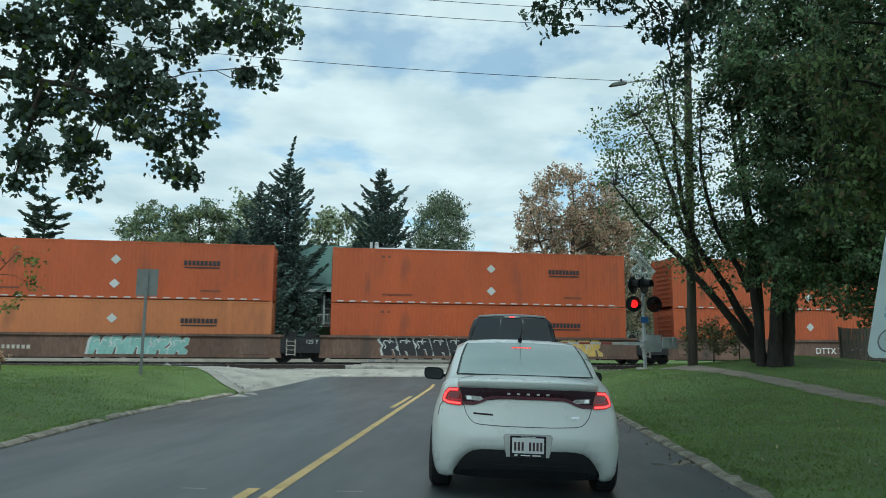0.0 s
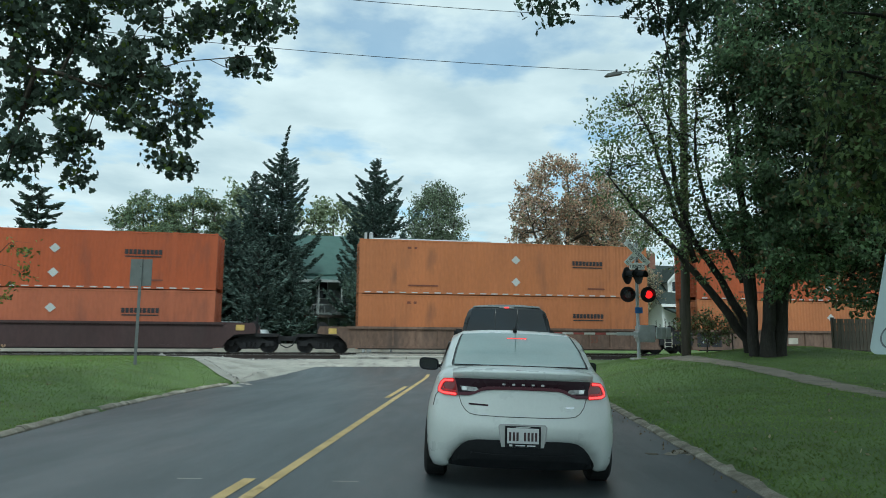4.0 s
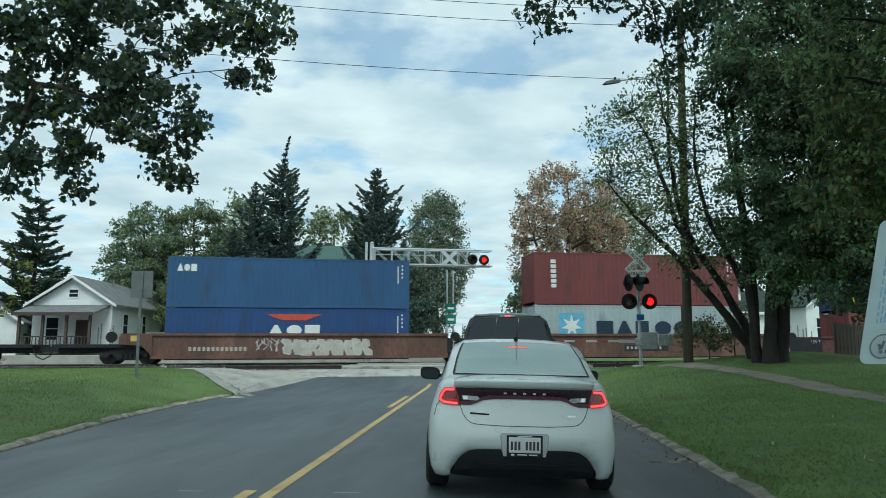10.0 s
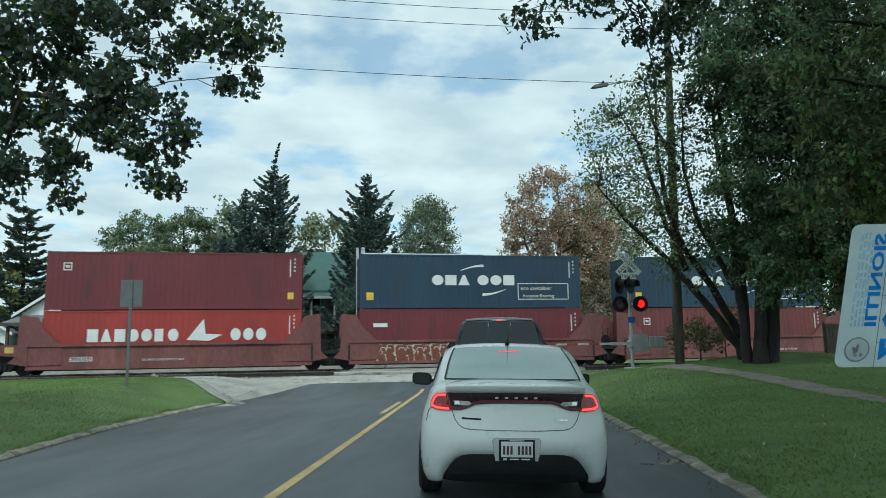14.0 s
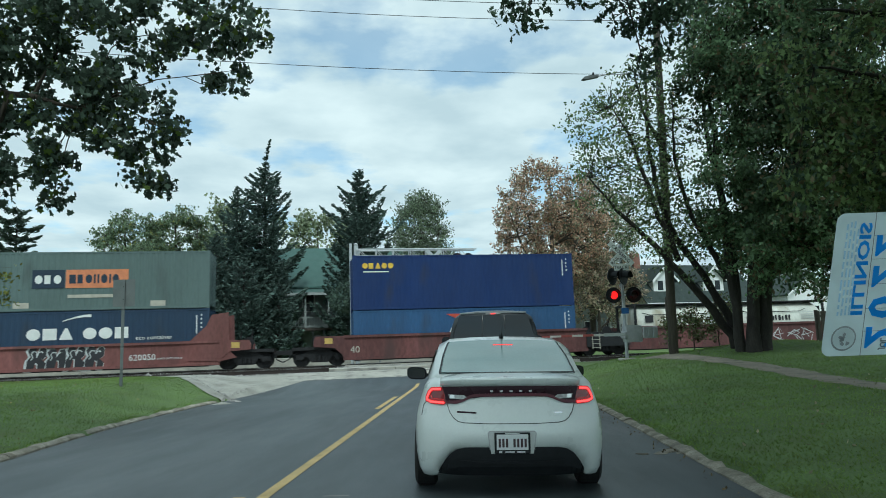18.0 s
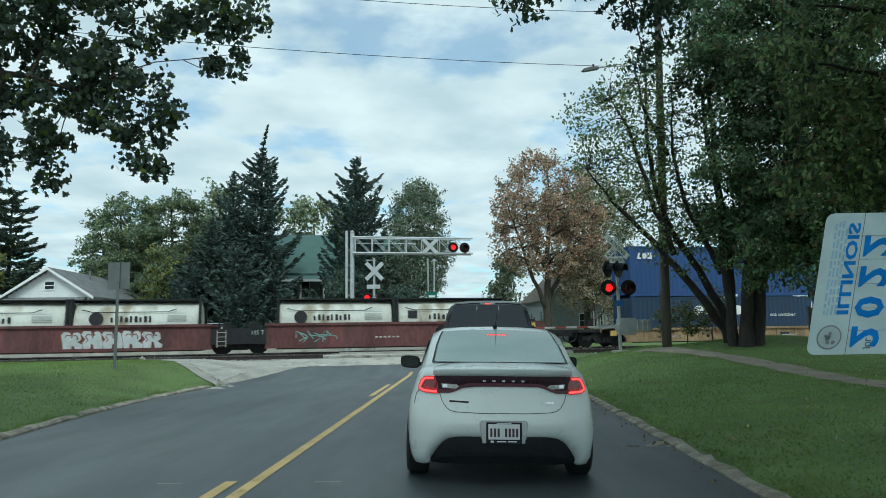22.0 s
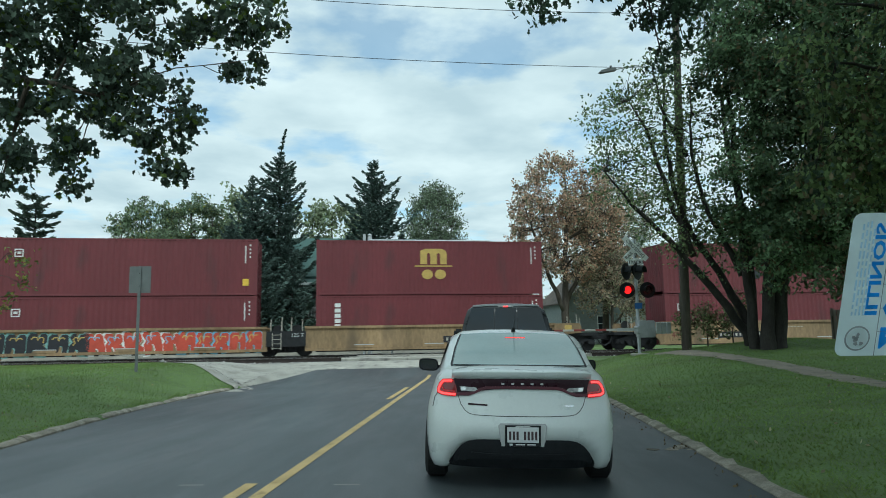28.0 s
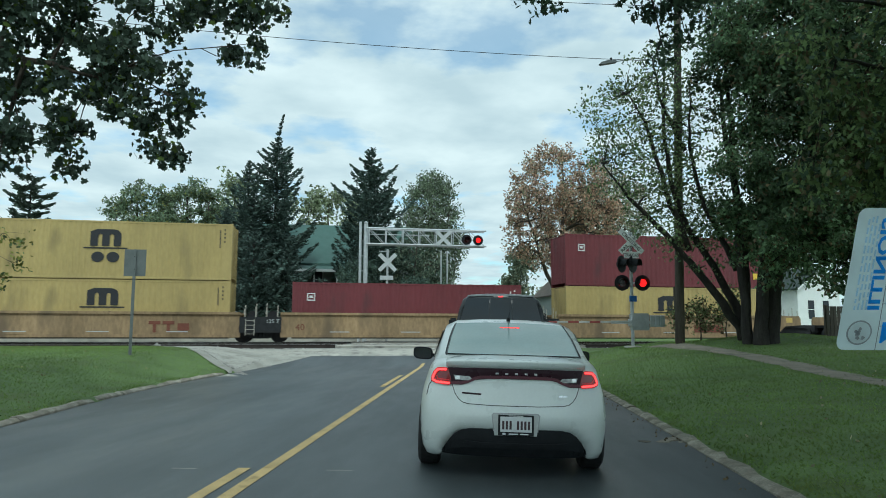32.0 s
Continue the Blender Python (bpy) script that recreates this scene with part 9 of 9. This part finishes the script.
for z0, sag in ((11.1, 0.0018), (13.14, 0.0026), (13.78, 0.0026)):
    bm = bmesh.new()
    pts = []
    for k in range(25):
        t = k / 24
        x = 13.25 - 39.0 * t
        z = z0 + sag * x * x + 0.83 * t - 0.02
        pts.append((x, 23.2 + 1.5 * t, z))
    tube(bm, pts, 0.011, 5)
    tagged(part("overhead_wire", bm, m_wire, None), "thin black overhead wire across the road", "wire")
zq = land_z(-26, 24.7)
lp = tagged(empty("utility_pole", pose(-25.75, 24.7, zq)), "weathered wooden utility pole far along the wires", "utility pole")
bm = bmesh.new()
tube(bm, [(0, 0, -0.3), (0, 0, 14.5 - zq)], [0.16, 0.11], 12)
part("pole", bm, m_pole, lp)
bm = bmesh.new()
tube(bm, [(14.3, 26, land_z(14.3, 26) - 0.1), (14.3, 26, 3.1)], 0.06, 8)
tagged(part("fence_post", bm, m_pole, None), "short dark wooden post in the brush", "post")

# a weathered board fence by the trees
fz = land_z(19.5, 24.2)
fence = tagged(empty("board_fence", pose(19.7, 24.2, fz)), "weathered grey board fence beyond the trees", "fence")
plank = shared("board", 0, lambda: soft_box(0, 0.14, -0.012, 0.012, 0.02, 1.25, 0.006, 1), m_pole)
for k in range(24):
    part_mesh("board", plank, None, fence, m=pose(k * 0.16, 0, 0, 0, 0.4 * math.sin(k * 2.3), 0))
for k in range(3):
    part("post", boxes((k * 1.8, k * 1.8 + 0.1, 0.05, 0.15, -0.1, 1.3)), m_pole, fence)
for z in (0.3, 1.0):
    part("rail", boxes((0, 3.8, 0.013, 0.05, z, z + 0.08)), m_pole, fence)
for k, b in enumerate(RUST_SHRUB):
    tree("small_shrub", "low rust-orange shrub on the lawn", [([(b[0], b[1], land_z(b[0], b[1]) - 0.05), (b[0], b[1], b[2])], [0.015, 0.008])], [b], 16, 12, 0.05, 0.06, OVAL_LEAF, [(m_autumn, 1.0)], 77, twig=0.003, limb=0.006, category="shrub")

# parked cars, barely seen beyond the railway
m_silver = mat("silver_paint", (0.45, 0.47, 0.48), 0.35, 0.4, vary=0.05, coat=0.5)


def far_car(x, y, turn, material, label, top=None):
    c = tagged(empty("parked_car", pose(x, y, land_z(x, y), 0, 0, turn)), label, "car")
    part("body", car_body([(0.25, 0.85, 0.05), (0.5, 0.9, 0.0), (0.8, 0.88, 0.04), (0.95, 0.8, 0.2)], 4.4, [(0.25, 4.35), (0.6, 4.4), (0.95, 4.1)], ((0.9, 0.33), (3.5, 0.33)), 0.38), material, c, smooth=True)
    part("cabin", greenhouse([(0.5, 0.93, 0.7, 0.97, 0.65), (1.1, 0.93, 0.75, 1.4, 0.58), (2.4, 0.93, 0.75, 1.42, 0.58), (3.2, 0.93, 0.7, 0.97, 0.62)]), m_pane, c, smooth=True)
    part("roof", soft_box(-0.60, 0.60, 1.05, 2.45, 1.40, 1.45, 0.015, 1), top or material, c)
    for wx in (-0.78, 0.78):
        for wy in (0.9, 3.5):
            wheel(c, wx, wy, 0.32, 0.2)
    return c


bm = boxes((-90, 16, 46.8, 51.0, -0.2, 1.0))
tagged(part("street_bank", bm, m_gravel, None), "pale gravel street on a low bank beyond the railway", kind="structure")


def on_bank(c):
    c.matrix_basis = Matrix.Translation((0, 0, 1.0 - c.matrix_basis.translation.z)) @ c.matrix_basis
    return c


on_bank(far_car(-7.6, 48.6, -90, m_silver, "silver sedan parked beyond the railway"))
on_bank(far_car(-12.4, 49.2, -90, mat("red_car_paint", (0.19, 0.032, 0.03), 0.4, vary=0.1), "red car with a white roof parked in front of the houses", m_greyedwhite))

# ---- registration sticker on the windscreen ----
m_film = mat("sticker_film", (0.66, 0.75, 0.76), 0.5, vary=0.06, scale=30, trans=0.55)
m_film.node_tree.nodes["Principled BSDF"].inputs["Alpha"].default_value = 0.84
m_blueink = mat("blue_ink", (0.04, 0.34, 0.78), 0.6, trans=0.3)
m_greyink = mat("grey_ink", (0.16, 0.18, 0.19), 0.6)
m_lightink = mat("pale_blue_ink", (0.26, 0.42, 0.56), 0.6)
SU, SV = Vector((0.98, -0.20, 0.0)), Vector((0.132, -0.155, 0.98)).normalized()
SN = SU.cross(SV).normalized()
S0 = Vector((0.5639, 0.6619, 1.4158))
sticker_m = Matrix(((SU.x, SV.x, SN.x, S0.x), (SU.y, SV.y, SN.y, S0.y), (SU.z, SV.z, SN.z, S0.z), (0, 0, 0, 1)))
sticker = tagged(empty("windscreen_sticker"), "white registration sticker with reversed blue print on the windscreen", "sticker")


def on_sticker(bm, name, material, lift):
    """Shapes in sticker space: x across, y up, seen from the seat."""
    for v in bm.verts:
        v.co = sticker_m @ (v.co + Vector((0, 0, lift)))
    return part(name, bm, material, sticker)


def flat_poly(pts, t=0.0002):
    bm = bmesh.new()
    a = [bm.verts.new((x, y, 0)) for x, y in pts]
    b = [bm.verts.new((x, y, t)) for x, y in pts]
    bm.faces.new(b)
    bm.faces.new(a[::-1])
    for i in range(len(a)):
        bm.faces.new((a[i], a[(i + 1) % len(a)], b[(i + 1) % len(a)], b[i]))
    return bm


def rounded(x0, x1, y0, y1, r):
    pts = []
    for cx, cy, a0 in ((x1 - r, y0 + r, -90), (x1 - r, y1 - r, 0), (x0 + r, y1 - r, 90), (x0 + r, y0 + r, 180)):
        pts += [(cx + r * math.cos(radians(a0 + k * 15)), cy + r * math.sin(radians(a0 + k * 15))) for k in range(7)]
    return pts


on_sticker(flat_poly(rounded(0, 0.11, 0, 0.155, 0.009)), "film", m_film, 0.0)
bm = bmesh.new()
ring_o = [(0.022 + 0.0135 * math.cos(k * 0.2618), 0.019 + 0.0135 * math.sin(k * 0.2618)) for k in range(24)]
on_sticker(flat_poly(ring_o), "seal", m_greyink, 0.0003)
on_sticker(flat_poly([(0.022 + 0.0118 * math.cos(k * 0.2618), 0.019 + 0.0118 * math.sin(k * 0.2618)) for k in range(24)]), "seal_face", m_film, 0.0006)
rnd = random.Random(3)
for k in range(9):
    a, r = rnd.uniform(0, 6.28), rnd.uniform(0.001, 0.007)
    cx, cy = 0.022 + r * math.cos(a), 0.019 + r * math.sin(a)
    on_sticker(flat_poly([(cx + rnd.uniform(0.001, 0.003) * math.cos(j), cy + rnd.uniform(0.001, 0.003) * math.sin(j)) for j in range(6)]), "seal_mark", m_greyink, 0.0009)
on_sticker(flat_poly([(0.0415, 0.0), (0.0422, 0.0), (0.0422, 0.155), (0.0415, 0.155)]), "rule", m_greyink, 0.0004)
for y in (0.026, 0.0505, 0.077, 0.104, 0.13):
    on_sticker(flat_poly([(0.0422, y), (0.11, y), (0.11, y + 0.0004), (0.0422, y + 0.0004)]), "rule", m_greyink, 0.0004)
for k, x in enumerate((0.0115, 0.0155, 0.0195, 0.0235)):
    y = 0.044
    while y < 0.14:
        w = rnd.uniform(0.004, 0.012)
        on_sticker(flat_poly([(x, y), (x + 0.0018, y), (x + 0.0018, y + w), (x, y + w)]), "print_bar", m_lightink, 0.0004)
        y += w + 0.003


def reversed_text(text, x, y, h, material, wide=1.0):
    t = lettering(text, h, material, sticker, Matrix.Identity(4), "reversed_print", h * 0.045)
    for v in t.data.vertices:
        v.co = sticker_m @ Vector((x + v.co.y, y + v.co.x * wide, 0.0006))
    return t


reversed_text("ILLINOIS", 0.0265, 0.043, 0.0125, m_blueink, 1.55)
for k, (ch, y) in enumerate((("2", 0.0075), ("0", 0.040), ("2", 0.0735), ("2", 0.107))):
    reversed_text(ch, 0.0465, y, 0.030, m_blueink, 1.12)
reversed_text("JUL", 0.062, 0.006, 0.006, m_greyink)

# ---- grass and fallen leaves ----
rg = np.random.default_rng(21)


def lawn_points(n, s0, s1, q0, q1):
    s = s0 + (s1 - s0) * rg.uniform(0, 1, n) ** 1.25
    q = rg.uniform(q0, q1, n)
    x, y = s * RS + q * RC, s * RC - q * RS
    return s, q, x, y


def grass(name, n, s0, s1, q0, q1, label, keep):
    s, q, x, y = lawn_points(n, s0, s1, q0, q1)
    ok = np.array([keep(a, b) and d < 30.5 for a, b, d in zip(s, q, y)])
    x, y = x[ok], y[ok]
    z = np.array([land_z(a, b) for a, b in zip(x, y)])
    m = len(x)
    ang = rg.uniform(0, 6.28, m)
    h = rg.uniform(0.018, 0.052, m)
    w = rg.uniform(0.008, 0.018, m)
    lean = rg.normal(size=(m, 2)) * 0.03
    base = np.stack([x, y, z - 0.01], -1)
    side = np.stack([np.cos(ang) * w, np.sin(ang) * w, np.zeros(m)], -1)
    tip = base + np.stack([lean[:, 0], lean[:, 1], h], -1)
    v = np.stack([base - side, base + side, tip], 1)
    tagged(part_mesh(name, mesh_arrays(name, v.reshape(-1, 3), 3), m_blade, None), label, "grass", kind="stuff")


grass("grass_left", 130000, 6, 31, -22, -6.8, "mown green grass blades on the lawn by the sign", lambda s, q: q < left_kerb(s) - 0.15 and s * RS + q * RC < lawn_edge(s * RC - q * RS) + 0.25 * math.sin(s * 7 + q * 5) * math.sin(s * 3.1))
grass("grass_right", 190000, 3, 29, 2.7, 20, "mown green grass blades on the shaded verge", lambda s, q: (abs(q - path_q(s)) > 0.36 + 0.14 * math.sin(s * 9) * math.sin(s * 2.7) or s > 26) and q > right_kerb(s) + 0.12)
for name, q0, q1, n, label in (("fallen_leaves_right", 3.0, 14, 260, "pale fallen leaves scattered on the verge"), ("fallen_leaves_left", -18, -7.6, 200, "brown fallen leaves scattered on the lawn")):
    s, q, x, y = lawn_points(n, 4, 26, q0, q1)
    ok = np.array([(b > right_kerb(a) + 0.2 or b < left_kerb(a) - 0.2) for a, b in zip(s, q)])
    c = np.stack([x[ok], y[ok], np.array([land_z(a, b) + 0.06 for a, b in zip(x[ok], y[ok])])], -1)
    tagged(part_mesh(name, leaf_cloud(name, c, 0.055, OVAL_LEAF, rg, 0.0), leaf_mat(name + "_colour", (0.33, 0.30, 0.19) if q0 > 0 else (0.30, 0.24, 0.11)), None), label, "leaves", kind="stuff")
n = 150
s, q, x, y = lawn_points(n, 3, 24, 2.35, 2.75)
q = q + 0.0105 * s + 0.02
x, y = s * RS + q * RC, s * RC - q * RS
c = np.stack([x, y, np.array([road_z(a, b) + 0.015 + 0.0 for a, b in zip(x, y)])], -1)
tagged(part_mesh("gutter_litter", leaf_cloud("gutter_litter", c, 0.04, OVAL_LEAF, rg, 0.0), leaf_mat("litter_colour", (0.22, 0.17, 0.10)), None), "brown leaf litter along the gutter", "leaves", kind="stuff")


# ---- what moves ----
TRAIN_RUN = [(0, 0.00), (1, -15.95), (2, -31.70), (3, -47.66), (3.5, -55.75), (5.5, -87.90), (6, -95.44), (7, -112.1), (8, -128.16), (9, -143.91), (10, -160.60), (11, -176.19), (12, -192.96), (13, -209.28), (14, -225.60), (14.5, -233.61), (16.5, -266.03), (17.5, -282.24), (18.5, -298.35), (19, -306.66), (20.5, -331.09), (22, -355.94), (23, -372.27), (24, -388.91), (25, -404.79), (25.5, -413.38), (27.5, -445.18), (28, -453.93), (29, -470.45), (30, -486.36), (31, -503.22), (32, -519.71)]
LAST_TURN = 0


def motions():
    for ob, u, y, z in RIDING:
        walk(ob, [(t, pose(u + d, y, z)) for t, d in TRAIN_RUN])
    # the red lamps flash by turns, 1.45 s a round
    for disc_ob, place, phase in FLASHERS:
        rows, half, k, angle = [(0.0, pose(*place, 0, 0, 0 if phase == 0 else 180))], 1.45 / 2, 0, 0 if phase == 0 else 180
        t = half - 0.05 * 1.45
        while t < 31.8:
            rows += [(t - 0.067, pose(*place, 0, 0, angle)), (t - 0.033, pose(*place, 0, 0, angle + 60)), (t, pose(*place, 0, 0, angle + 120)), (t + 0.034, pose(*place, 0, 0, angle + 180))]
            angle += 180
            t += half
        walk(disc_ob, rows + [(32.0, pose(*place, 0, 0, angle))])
    # the wheels roll: one turn for every 2.64 m
    times, dist = [p[0] for p in TRAIN_RUN], [p[1] for p in TRAIN_RUN]
    for x, wheels in WHEELS.items():
        rows = []
        for f in range(0, 961):
            t = f / 30
            rows.append((t, pose(x, 0, 0.42, 0, math.degrees(float(np.interp(t, times, dist)) / 0.42), 0)))
        walk(wheels[0], rows)
        rolled = wheels[0].animation_data
        for w in wheels[1:]:
            w.rotation_mode = "QUATERNION"
            own = w.animation_data_create()
            own.action = rolled.action
            own.action_slot = rolled.action_slot


motions()
